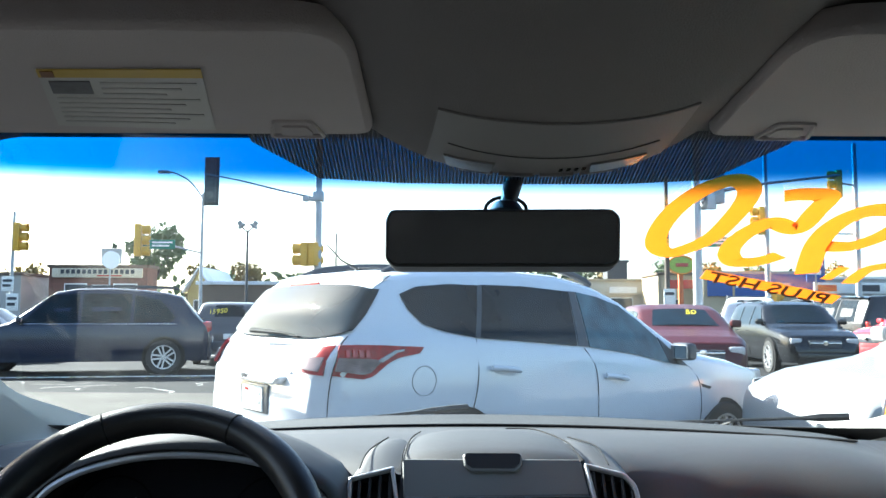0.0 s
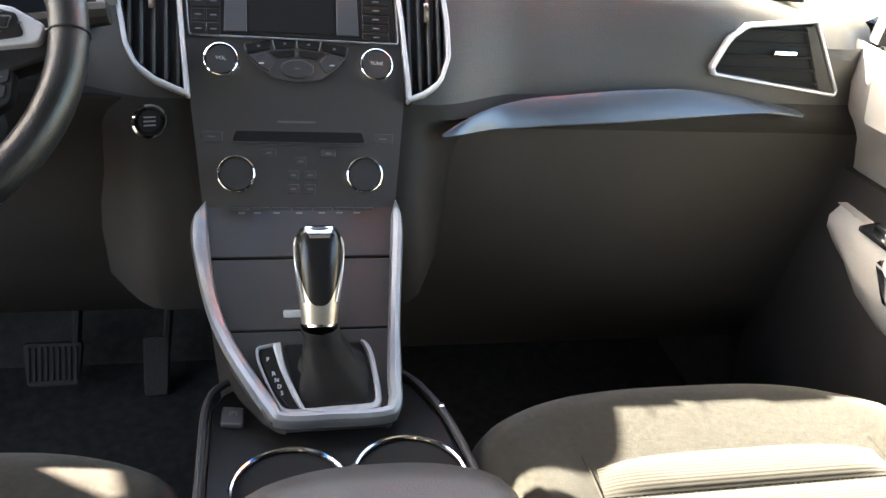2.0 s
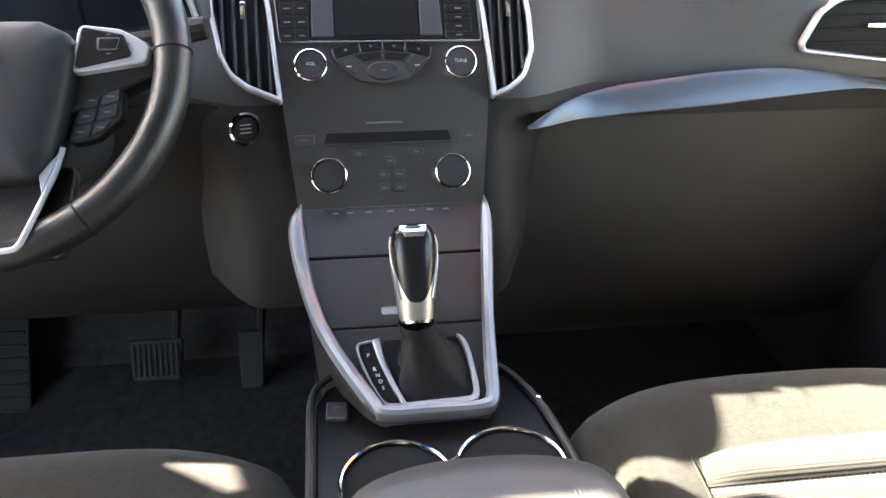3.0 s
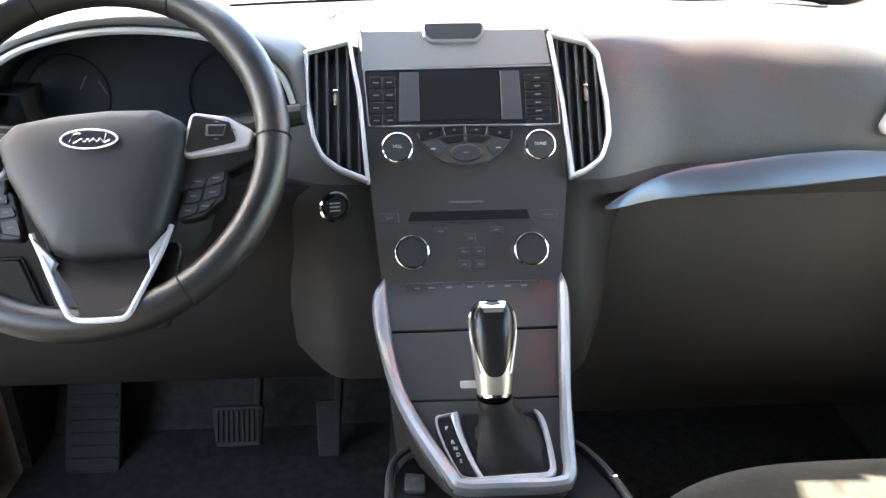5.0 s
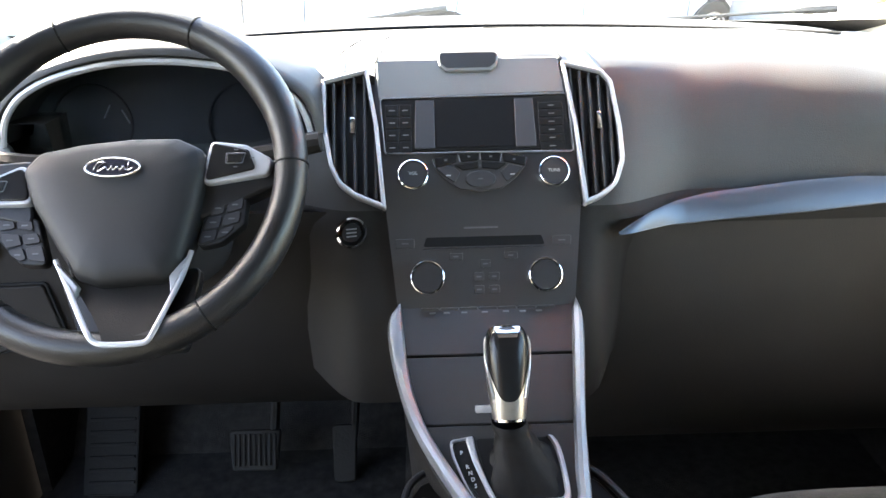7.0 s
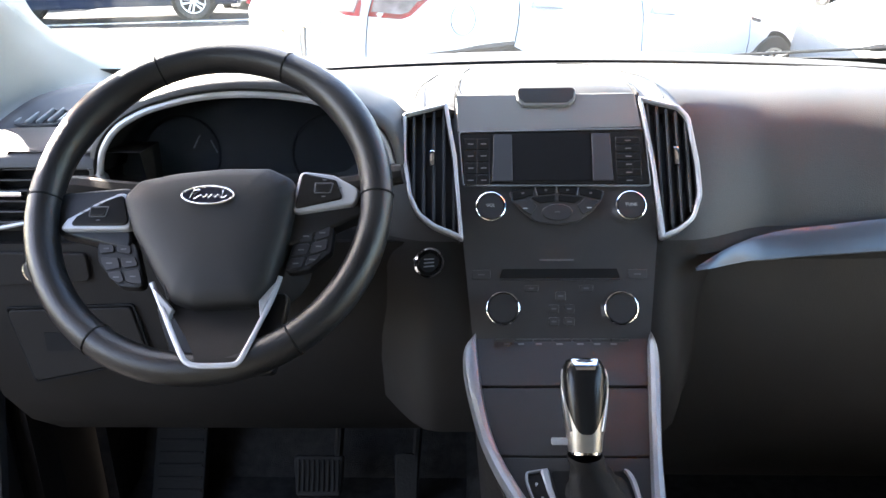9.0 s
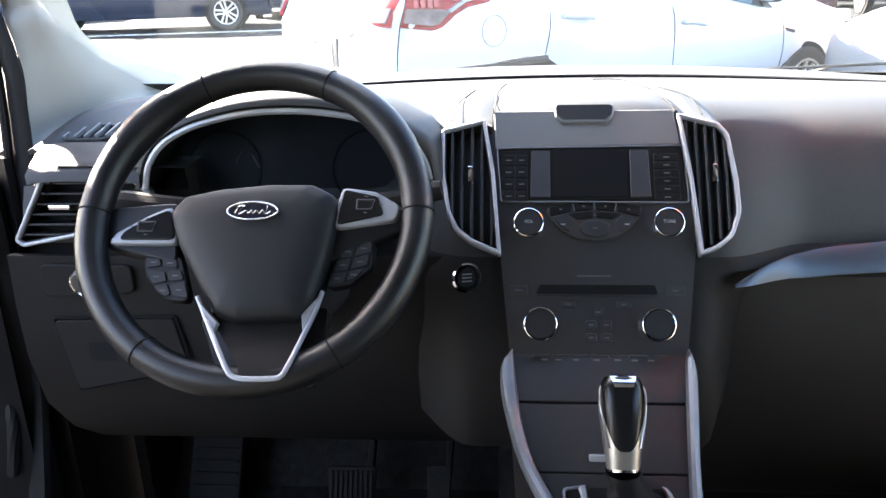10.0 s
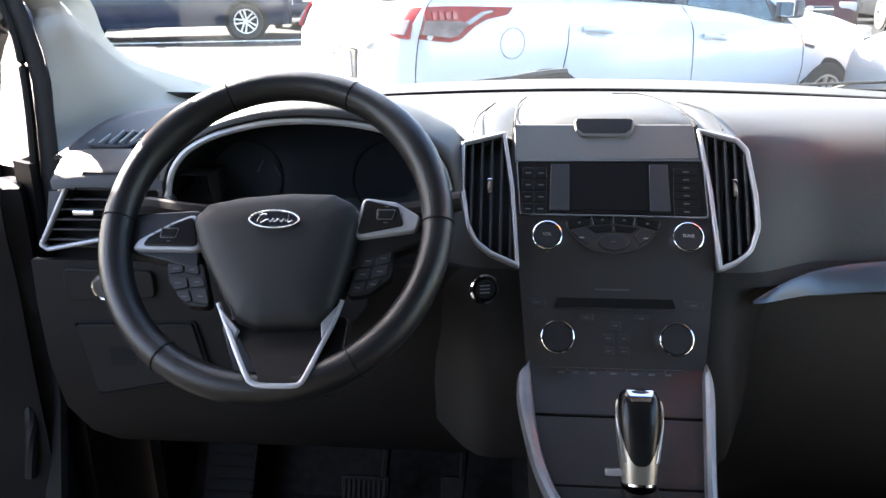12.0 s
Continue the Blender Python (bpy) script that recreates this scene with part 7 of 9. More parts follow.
class Car:
    """A car: u forwards from its tail, v to its left, z up from the ground."""

    def __init__(self, name, label, at, heading, length, width, top, belt, sill, paint, plan=None, category="car", group="parked cars"):
        self.L, self.W, self.top, self.belt, self.sill, self.paint = length, width / 2, top, belt, sill, paint
        self.plan = plan or [(0, 0.80), (0.12, 0.93), (0.5, 0.99), (1.2, 1.0), (length - 1.0, 0.99), (length - 0.35, 0.93), (length - 0.1, 0.82), (length, 0.66)]
        self.m = Matrix.Translation((*at, G)) @ Matrix.Rotation(radians(heading), 4, "Z")
        self.t = thing(name, self.m, label, category, group)

    def half(self, u, z):
        """The body's half width at a place."""
        w = self.W * curve_at(self.plan, u)
        zb, zt = curve_at(self.belt, u), self.roof_at(u)
        k = curve_at([(self.sill, 0.93), (self.sill + 0.12, 0.985), (0.62, 1.0), (max(0.63, zb - 0.06), 0.995), (max(0.64, zb), 0.975)], z)
        if z > zb:
            k = 0.975 - 0.20 * ((z - zb) / 0.5) ** 1.15
        return w * max(0.3, k)

    def roof_at(self, u):
        return curve_at(self.top, u)

    def build_body(self):
        us = sorted({round(self.L * i / 44, 3) for i in range(45)} | {p[0] for p in self.top})
        rows = []
        for u in us:
            zt, zb = self.roof_at(u), curve_at(self.belt, u)
            zb = min(zb, zt - 0.05)
            zs = [self.sill, self.sill + 0.07, 0.5, 0.62, 0.75, zb - 0.05, zb]
            zs = sorted(min(z, zb) for z in zs)
            hi = max(zt - 0.075, zb + 0.005)
            zs += [lerp(zb, hi, k / 4) for k in range(1, 5)]
            half = [(self.half(u, z), z) for z in zs]
            w = half[-1][0]
            half += [(w * 0.955, lerp(hi, zt, 0.45)), (w * 0.88, lerp(hi, zt, 0.78)), (w * 0.72, lerp(hi, zt, 0.95)), (w * 0.4, zt), (0, zt + 0.004)]
            ringp = [(0, self.sill)] + half
            pts = [Vector((u, -v, z)) for v, z in ringp] + [Vector((u, v, z)) for v, z in ringp[-2:0:-1]]
            rows.append(pts)
        return part("body", loft(rows, closed=True, caps=True), self.paint, self.t, "", self.m, sharp=1.0)

    def side_panel(self, name, pts, mat, side=-1, lift=0.008, parent=None, label="", dense=5, thick=0.006):
        """A plate that follows the flank, from an outline of (u, z)."""
        out = []
        pp = [Vector(p) for p in pts]
        for a, b in zip(pp, pp[1:] + pp[:1]):
            n = max(1, min(dense, int((b - a).length / 0.12) + 1))
            out += [a.lerp(b, k / n) for k in range(n)]
        bm = bmesh.new()
        ft = [bm.verts.new((p.x, side * (self.half(p.x, p.y) + lift), p.y)) for p in out]
        bk = [bm.verts.new((p.x, side * (self.half(p.x, p.y) + lift - thick - 0.01), p.y)) for p in out]
        f = bm.faces.new(ft)
        k = len(out)
        for i in range(k):
            bm.faces.new((ft[i], ft[(i + 1) % k], bk[(i + 1) % k], bk[i]))
        bmesh.ops.triangulate(bm, faces=[f])
        bmesh.ops.recalc_face_normals(bm, faces=bm.faces)
        return part(name, bm, mat, parent or self.t, label, self.m, sharp=0.7)

    def top_panel(self, name, u0, u1, w0, w1, mat, lift=0.008, label="", n=6, drop=0.045):
        """A glass or plate on the upper face between two places along the car."""
        rows = []
        for i in range(n + 1):
            u = lerp(u0, u1, i / n)
            hw = lerp(w0, w1, i / n)
            zt = self.roof_at(u)
            rows.append([Vector((u, hw * v, zt + lift - drop * abs(v) ** 3)) for v in (-1, -0.75, -0.4, 0, 0.4, 0.75, 1)])
        return part(name, slab(rows, 0.006), mat, self.t, label, self.m, sharp=1.0)

    def wheel(self, u, side, r=0.36, spokes=5, clad=False, lip=0.075):
        w = self.half(u, 0.5)
        m = self.m @ Matrix.Translation((u, side * (w - 0.10), r)) @ Matrix.Rotation(radians(90) * (1 if side < 0 else -1), 4, "X")
        a = part("wheel_arch", lathe([(r + lip, -0.02), (r + lip, 0.108), (r + lip - 0.025, 0.112), (0, 0.104)], 30), RUBBER if clad else DARK, self.t, "", m)
        t = part("wheel", lathe([(r * 0.60, 0.0), (r * 0.66, 0.125), (r * 0.72, 0.135), (r * 0.95, 0.13), (r, 0.10), (r, -0.06), (r * 0.6, -0.08)], 34), TYRE, self.t, "black tyre on alloy wheel", m)
        part("rim", lathe([(r * 0.68, 0.128), (r * 0.64, 0.132), (r * 0.60, 0.10), (r * 0.57, 0.06), (0, 0.05)], 34), SIGNALBLACK, t, "", m)
        part("rim_lip", lathe([(r * 0.70, 0.126), (r * 0.69, 0.136), (r * 0.64, 0.134), (r * 0.62, 0.11)], 34), ALLOY, t, "", m)
        for k in range(spokes):
            q = m @ Matrix.Rotation(math.tau * k / spokes, 4, "Z")
            part("spoke", join(*[prism([(0.02, dx - 0.018), (r * 0.65, dx * 1.9 - 0.02), (r * 0.65, dx * 1.9 + 0.02), (0.02, dx + 0.018)], 0.10, 0.124, 0.006) for dx in (-0.026, 0.026)]), ALLOY, t, "", q)
        part("hub", lathe([(0, 0.128), (0.05, 0.126), (0.06, 0.10)], 16), ALLOY, t, "", m)

    def mirror(self, u, z, side, paint):
        w = self.half(u, z)
        c = Vector((u, side * (w + 0.10), z))
        m = self.m @ Matrix.Translation(c)
        mm = part("wing_mirror", box(-0.055, 0.06, -0.085, 0.10, -0.060, 0.075, 0.045, 3), paint, self.t, "wing mirror housing", m)
        part("mirror_glass", box(-0.066, -0.054, -0.07, 0.082, -0.045, 0.058, 0.004, 1), CHROME, mm, "", m)
        part("mirror_foot", tube([(0.0, -side * 0.05, -0.06), (0.0, -side * 0.16, -0.08)], 0.03, 8), RUBBER, mm, "", m)


def white_suv():
    top = [(0, 0.80), (0.02, 1.00), (0.08, 1.10), (0.16, 1.19), (0.33, 1.42), (0.44, 1.54), (0.50, 1.585), (0.62, 1.60), (1.0, 1.635), (1.5, 1.645), (2.0, 1.62), (2.35, 1.555), (2.6, 1.455), (3.0, 1.21), (3.26, 1.055), (3.5, 1.02), (3.9, 0.96), (4.2, 0.88), (4.38, 0.76), (4.48, 0.60), (4.52, 0.5)]
    belt = [(0, 1.14), (0.6, 1.18), (1.1, 1.15), (1.9, 1.09), (3.0, 0.93), (3.4, 0.92), (4.52, 0.80)]
    c = Car("white_suv", "white compact SUV with red tail lamps, parked across the yard", (-1.253, 4.247), 35.7, 4.52, 1.84, top, belt, 0.26, WHITEPAINT)
    c.build_body()
    # glass round the flanks
    for s in (-1, 1):
        c.side_panel("quarter_window", [(0.57, 1.445), (0.61, 1.35), (0.70, 1.262), (0.86, 1.215), (1.085, 1.178), (1.19, 1.512), (0.95, 1.515), (0.70, 1.493)], CARGLASS, s, 0.010, label="dark tinted quarter window")
        c.side_panel("rear_window", [(1.125, 1.172), (1.50, 1.145), (1.99, 1.105), (2.035, 1.488), (1.6, 1.515), (1.235, 1.517)], CARGLASS, s, 0.010, label="dark tinted rear door window")
        c.side_panel("front_window", [(2.115, 1.095), (2.6, 1.03), (2.985, 0.955), (2.90, 1.155), (2.72, 1.29), (2.555, 1.390), (2.33, 1.455), (2.125, 1.485)], TEALGLASS, s, 0.010, label="clear front door window")
        c.side_panel("pillar_cover", [(1.075, 1.178), (1.14, 1.170), (1.245, 1.515), (1.18, 1.512)], SIGNALBLACK, s, 0.008)
        c.side_panel("pillar_cover", [(2.005, 1.105), (2.105, 1.095), (2.115, 1.487), (2.045, 1.490)], SIGNALBLACK, s, 0.008)
        c.side_panel("window_corner", [(2.99, 0.955), (3.20, 0.925), (2.92, 1.15)], SIGNALBLACK, s, 0.010)
        # door cuts
        for pts in ([(1.093, 1.17), (1.097, 0.95), (1.06, 0.76), (1.00, 0.60), (1.02, 0.45)], [(2.06, 1.09), (2.16, 0.93), (2.17, 0.60), (2.15, 0.40)], [(3.22, 0.92), (3.32, 0.80), (3.34, 0.60), (3.30, 0.42)]):
            line = spline([(u, s * (c.half(u, z) + 0.001), z) for u, z in pts], 6)
            part("door_gap", tube(line, 0.003, 5), DARK, c.t, "", c.m)
        for u0, u1, z0, z1 in ((1.19, 1.43, 0.985, 0.962), (2.24, 2.47, 0.892, 0.862)):
            c.side_panel("handle_cup", [(u0 + 0.03, z0 + 0.02), (u1 - 0.02, z1 + 0.024), (u1 - 0.04, z1 - 0.045), (u0 + 0.05, z0 - 0.04)], WHITEPAINT, s, 0.002)
            part("door_handle", tube([(u0, s * (c.half(u0, z0) + 0.018), z0), ((u0 + u1) / 2, s * (c.half(u0, z0) + 0.034), (z0 + z1) / 2 + 0.004), (u1, s * (c.half(u1, z1) + 0.018), z1)], 0.016, 8, flat=1.1), WHITEPAINT, c.t, "white door handle", c.m)
        part("keyhole", box(2.415, 2.435, s * 0.925 - 0.01, s * 0.925 + 0.01, 0.872, 0.892, 0.002), DARK, c.t, "", c.m)
        # tail lamp wrapping round the corner
        lamp = [(0.145, 1.146), (0.25, 1.147), (0.40, 1.143), (0.68, 1.128), (0.645, 1.090), (0.50, 1.068), (0.43, 1.035), (0.34, 0.965), (0.28, 0.950), (0.098, 0.975)]
        l = c.side_panel("tail_lamp", lamp, LAMPRED, s, 0.012, label="red wraparound tail lamp")
        c.side_panel("lamp_lens", [(0.128, 1.075), (0.34, 1.064), (0.385, 1.050), (0.315, 0.985), (0.27, 0.978), (0.112, 1.000)], ROSELENS, s, 0.026, parent=l, label="clear reversing lens")
        c.side_panel("lamp_stripe", [(0.36, 1.052), (0.47, 1.112), (0.53, 1.118), (0.53, 1.108), (0.48, 1.098), (0.39, 1.044)], CLEARLENS, s, 0.026, parent=l)
        for du in (0.17, 0.21, 0.25, 0.29):
            c.side_panel("lamp_cell", [(du, 1.118), (du + 0.022, 1.118), (du + 0.022, 1.078), (du, 1.078)], REDLENS, s, 0.024, parent=l)
        # the lamp's other half, on the tailgate
        def on_tail(v, z, out):
            return Vector((curve_at([(0.80, 0.0), (1.00, 0.02), (1.10, 0.08), (1.19, 0.16)], z) - out + lerp(0.070, 0.052, step(0.98, 1.14, z)) * max(0, (v - 0.66) / 0.150) ** 2.5, s * v, z))
        edge = [(0.41, 1.086, 1.078), (0.47, 1.106, 1.046), (0.56, 1.122, 1.020), (0.66, 1.133, 0.999), (0.74, 1.140, 0.986), (0.775, 1.143, 0.981), (0.812, 1.145, 0.976)]
        l = part("tail_lamp", slab([[on_tail(v, lerp(z0, z1, k / 4), 0.034) for k in range(5)] for v, z1, z0 in (edge if s < 0 else edge[4:])], 0.02), LAMPRED, c.t, "red tailgate lamp", c.m)
        part("lamp_lens", slab([[on_tail(v, lerp(z0, z1, k / 3), 0.046) for k in range(4)] for v, z1, z0 in ((0.50, 1.070, 1.052), (0.58, 1.076, 1.032), (0.68, 1.078, 1.014), (0.74, 1.078, 1.006), (0.798, 1.078, 1.000))[0 if s < 0 else 3:]], 0.012), ROSELENS, l, "clear reversing lens", c.m)
        # wheels, arches, mirror, wing vent
        c.wheel(0.93, s, 0.345)
        c.wheel(3.64, s, 0.315, lip=0.03)
        c.mirror(3.08, 1.035, s, SIGNALBLACK)
        c.side_panel("wing_vent", [(3.345, 0.785), (3.47, 0.755), (3.45, 0.735), (3.36, 0.757)], RUBBER, s, 0.006, label="black wing vent")
        c.side_panel("sill_cladding", [(1.35, 0.42), (3.2, 0.42), (3.2, 0.28), (1.35, 0.28)], RUBBER, s, 0.010, label="black sill cladding")
        # roof rail
        rail = [(0.62, 1.585), (0.80, 1.655), (1.3, 1.695), (1.9, 1.68), (2.3, 1.60), (2.42, 1.545)]
        part("roof_rail", tube(spline([(u, s * 0.60, z) for u, z in rail], 6), 0.022, 8, flat=1.2), SIGNALBLACK, c.t, "dark roof rail", c.m)
        part("roof_rail_foot", tube(spline([(0.56, s * 0.60, 1.585), (0.66, s * 0.60, 1.612), (0.80, s * 0.60, 1.640), (0.98, s * 0.60, 1.660)], 4), [0.008 + 0.022 * math.sin(math.pi * min(1, i / 12 * 0.8)) for i in range(13)], 8, flat=1.1), SIGNALBLACK, c.t, "", c.m)
    part("fuel_flap", ring([Vector((0.685 + 0.088 * math.cos(a * math.tau / 32), 0.925 + 0.090 * math.sin(a * math.tau / 32))) for a in range(32)], 0.0035, 0.0, 0.003, 0.001), GREYPAINT, c.t, "round fuel flap", c.m @ frame_of(Vector((0, -c.half(0.655, 0.93) - 0.001, 0)), (1, 0, 0), (0, 0, 1)))
    # tailgate
    rows = []
    for k in range(9):
        row = []
        for j in range(25):
            a = math.pi * (j / 24 - 0.5)
            v, e = math.copysign(abs(math.sin(a)) ** 0.55, a), max(0.0, math.cos(a)) ** 0.40
            z = lerp(1.178 + 0.050 * abs(v) ** 5, 1.512 - 0.040 * abs(v) ** 5, k / 8)
            uc = curve_at([(1.10, 0.08), (1.19, 0.16), (1.42, 0.33), (1.54, 0.44)], z) - lerp(0.012, 0.038, min(1, k / 3))
            ue = curve_at([(1.178, 0.17), (1.205, 0.205), (1.25, 0.255), (1.31, 0.318), (1.40, 0.388), (1.46, 0.433), (1.515, 0.47)], z)
            row.append(Vector((ue - (ue - uc) * e - lerp(0.012, 0.075, min(1, k / 4)) * (1 - v * v) * e, v * (c.half(ue, z) + 0.010), z)))
        rows.append(row)
    part("tailgate_glass", slab(rows, 0.006), TAILGLASS, c.t, "dark tailgate glass wrapped round its ends", c.m, sharp=1.3)
    part("rear_wiper", tube([(0.095, -0.42, 1.185), (0.075, -0.20, 1.205), (0.065, 0.20, 1.212)], [0.010, 0.018, 0.030], 8, flat=0.6), DARK, c.t, "black rear wiper", c.m)
    rows = [[Vector((u + 0.07 * (abs(v) / 0.76) ** 4, v, z - dz * (abs(v) / 0.76) ** 4)) for v in [-0.76 + 1.52 * j / 16 for j in range(17)]] for u, z, dz in ((0.40, 1.500, 0.045), (0.335, 1.506, 0.045), (0.345, 1.530, 0.045), (0.42, 1.588, 0.06), (0.66, 1.616, 0.08))]
    part("spoiler", slab(rows, 0.015, (0, 0, 1)), WHITEPAINT, c.t, "white tailgate spoiler", c.m, sharp=1.0)
    part("brake_lamp", box(0.324, 0.350, -0.21, 0.21, 1.509, 1.529, 0.006), REDLENS, c.t, "red high brake lamp", c.m)
    part("tailgate_fold", tube([Vector((0.02, v, 0.985 - 0.02 * abs(v))) for v in [-0.5 + 0.1 * j for j in range(11)]], 0.02, 6, flat=0.5), WHITEPAINT, c.t, "", c.m)
    # raised grey box: the recess's shade is painted, nothing is hollowed out
    part("plate_recess", box(-0.012, 0.03, -0.215, 0.215, 0.70, 0.885, 0.02), GREYPAINT, c.t, "plate recess, its shade put in as grey paint", c.m)
    part("garnish", prism(rpoly([(-0.47, 0.945), (-0.36, 0.897), (0.36, 0.897), (0.47, 0.945), (0.30, 0.965), (-0.30, 0.965)], 0.02), -0.02, 0.05, 0.012), WHITEPAINT, c.t, "tailgate garnish", c.m @ frame_of(Vector((0, 0, 0)), (0, -1, 0), (0, 0, 1)))
    p = part("number_plate", box(-0.022, -0.006, -0.155, 0.155, 0.715, 0.870, 0.004), SIGNWHITE, c.t, "white number plate with pale bars", c.m)
    for k in range(2):
        part("plate_bar", box(-0.026, -0.020, -0.13, 0.02, 0.765 + k * 0.05, 0.79 + k * 0.05, 0.001), LABELGREY, p, "", c.m)
    part("plate_mark", box(-0.026, -0.020, 0.05, 0.11, 0.835, 0.855, 0.001), REDLENS, p, "", c.m)
    part("tailgate_badge", prism([Vector((0.055 * math.cos(a * math.tau / 24), 0.023 * math.sin(a * math.tau / 24))) for a in range(24)], 0, 0.006, 0.002), BLUEBADGE, c.t, "small dark oval badge", c.m @ frame_of(Vector((-0.044, 0.06, 0.925)), (0, -1, 0), (0, 0, 1)))
    part("bumper", slab([[Vector((-0.03 + 0.05 * (abs(v) / 0.8) ** 3, v, z)) for v in [-0.8 + 0.16 * j for j in range(11)]] for z in (0.30, 0.42, 0.55, 0.66)], 0.04), WHITEPAINT, c.t, "white rear bumper", c.m, sharp=1.0)
    part("bumper_trim", slab([[Vector((-0.045 + 0.05 * (abs(v) / 0.8) ** 3, v, z)) for v in [-0.78 + 0.156 * j for j in range(11)]] for z in (0.28, 0.34, 0.42)], 0.03), RUBBER, c.t, "black bumper underside", c.m)
    # tailgate shut lines, screen, lamps, aerial
    for s in (-1, 1):
        for pts in ([(0.20, 1.195), (0.147, 1.145), (0.115, 1.06), (0.096, 0.97), (0.085, 0.80), (0.085, 0.62)], [(0.47, 1.515), (0.50, 1.54), (0.53, 1.555)]):
            part("tailgate_gap", tube(spline([(u, s * (c.half(u, z) + 0.0125 * (0.96 < z < 1.15) + 0.001), z) for u, z in pts], 6), 0.0032, 5), DARK, c.t, "", c.m)
        part("headlamp", box(4.10, 4.36, s * 0.72 - 0.07, s * 0.72 + 0.07, 0.74, 0.86, 0.04, 3), CLEARLENS, c.t, "clear headlamp", c.m)
    c.top_panel("windscreen", 2.52, 3.20, 0.56, 0.68, CARGLASS, 0.010, "dark windscreen", 8)
    a = part("aerial", tube([(0.78, -0.02, 1.61), (0.60, -0.02, 1.69), (0.48, -0.02, 1.80)], [0.012, 0.006, 0.004], 6), RUBBER, c.t, "black roof aerial", c.m)
    part("aerial_foot", box(0.72, 0.92, -0.05, 0.01, 1.60, 1.645, 0.018), RUBBER, a, "", c.m)


def parked_car(name, label, at, heading, length, height, paint, glass=CARGLASS, kind="suv", width=1.82, text=None, rail=False, group="parked cars", smooth=False, chrome_line=False, raked=False):
    """A parked car of plainer shape, for those that stand further off."""
    L, H = length, height
    if kind == "suv":
        top = [(0, 0.80), (0.06, 1.02), (0.14, 1.12), (0.34, H - 0.16), (0.48, H - 0.05), (0.8, H - 0.01), (1.6, H), (L * 0.50, H - 0.02), (L * 0.57, H - 0.09), (L * 0.72, 1.12), (L * 0.76, 1.06), (L * 0.90, 0.97), (L - 0.14, 0.86), (L - 0.03, 0.68), (L, 0.55)]
    elif kind == "van":
        top = [(0, 0.80), (0.04, 1.05), (0.10, H - 0.12), (0.2, H - 0.02), (1.6, H), (L * 0.62, H - 0.03), (L * 0.68, H - 0.12), (L * 0.80, 1.16), (L * 0.84, 1.06), (L - 0.15, 0.92), (L, 0.6)]
    else:
        top = [(0, 0.72), (0.08, 0.95), (0.6, 1.02), (1.15, H - 0.08), (1.5, H), (L * 0.52, H - 0.01), (L * 0.58, H - 0.06), (L * 0.72, 1.0), (L * 0.76, 0.95), (L * 0.92, 0.85), (L - 0.1, 0.72), (L, 0.52)]
    if raked:
        top = [(0, 0.80), (0.05, 1.00), (0.16, 1.14), (0.40, 1.42), (0.62, H - 0.17), (0.95, H - 0.09), (1.5, H - 0.025), (2.1, H)] + top[7:]
    if smooth:
        top = [(u, z - 0.045) for u, z in top]
    bz = 1.06 if kind != "sedan" else 0.94
    belt = [(0, bz + 0.03), (L * 0.6, bz), (L * 0.72, bz - 0.04), (L, 0.78)]
    c = Car(name, label, at, heading, L, width, top, belt, 0.28, paint, group=group)
    c.build_body()
    r0 = 0.42 if kind == "suv" else (0.22 if kind == "van" else 1.0)
    hi = H - 0.13
    fw = L * 0.705
    for s in (-1, 1):
        x1, x2, x3 = r0 + 0.28, L * 0.29, L * 0.475
        tail = [(x1 + 0.02, bz + 0.16), (x1 + 0.12, bz + 0.06), (x2 - 0.04, bz + 0.045), (x2 - 0.04, hi - 0.03), (x1 + 0.35, hi - 0.13)] if raked else [(x1, bz + 0.06), (x2 - 0.04, bz + 0.045), (x2 - 0.04, hi), (x1 + 0.10, hi - 0.03)]
        c.side_panel("window", tail, glass, s, 0.010)
        c.side_panel("window", [(x2 + 0.03, bz + 0.045), (x3 - 0.03, bz + 0.035), (x3 - 0.03, hi), (x2 + 0.03, hi)], glass, s, 0.010)
        c.side_panel("window", [(x3 + 0.04, bz + 0.035), (fw - 0.14, bz + 0.015), (L * 0.575 + 0.02, hi - 0.04), (x3 + 0.04, hi)], glass, s, 0.010)
        for u in (x3, x2, L * 0.70):
            line = [(u, s * (c.half(u, z) + 0.001), z) for z in (bz + 0.02, 0.8, 0.5, 0.38)]
            part("door_gap", tube(line, 0.004, 5), DARK, c.t, "", c.m)
        for u in (x3 - 0.14, x2 - 0.14):
            part("door_handle", box(u - 0.09, u + 0.08, s * (c.half(u, 0.95) + 0.014) - 0.012, s * (c.half(u, 0.95) + 0.014) + 0.012, 0.93, 0.962, 0.008), paint, c.t, "", c.m)
        c.wheel(0.95, s, 0.37 if kind != "sedan" else 0.32, 5)
        c.wheel(L - 0.95, s, 0.37 if kind != "sedan" else 0.32, 5)
        c.mirror(L * 0.68, bz + 0.10, s, paint)
        if chrome_line:
            part("belt_line", tube([(u, s * (c.half(u, bz + 0.02) + 0.012), bz + 0.03 - 0.02 * (u / L)) for u in [x1 + (fw - 0.14 - x1) * k / 8 for k in range(9)]], 0.009, 6), CHROME, c.t, "chrome line below the windows", c.m)
        part("tail_lamp", box(0.0, 0.20, s * width * 0.40 - 0.06, s * width * 0.40 + 0.06, 0.90, 1.12 if kind != "sedan" else 1.0, 0.03, 2), REDLENS, c.t, "red tail lamp", c.m)
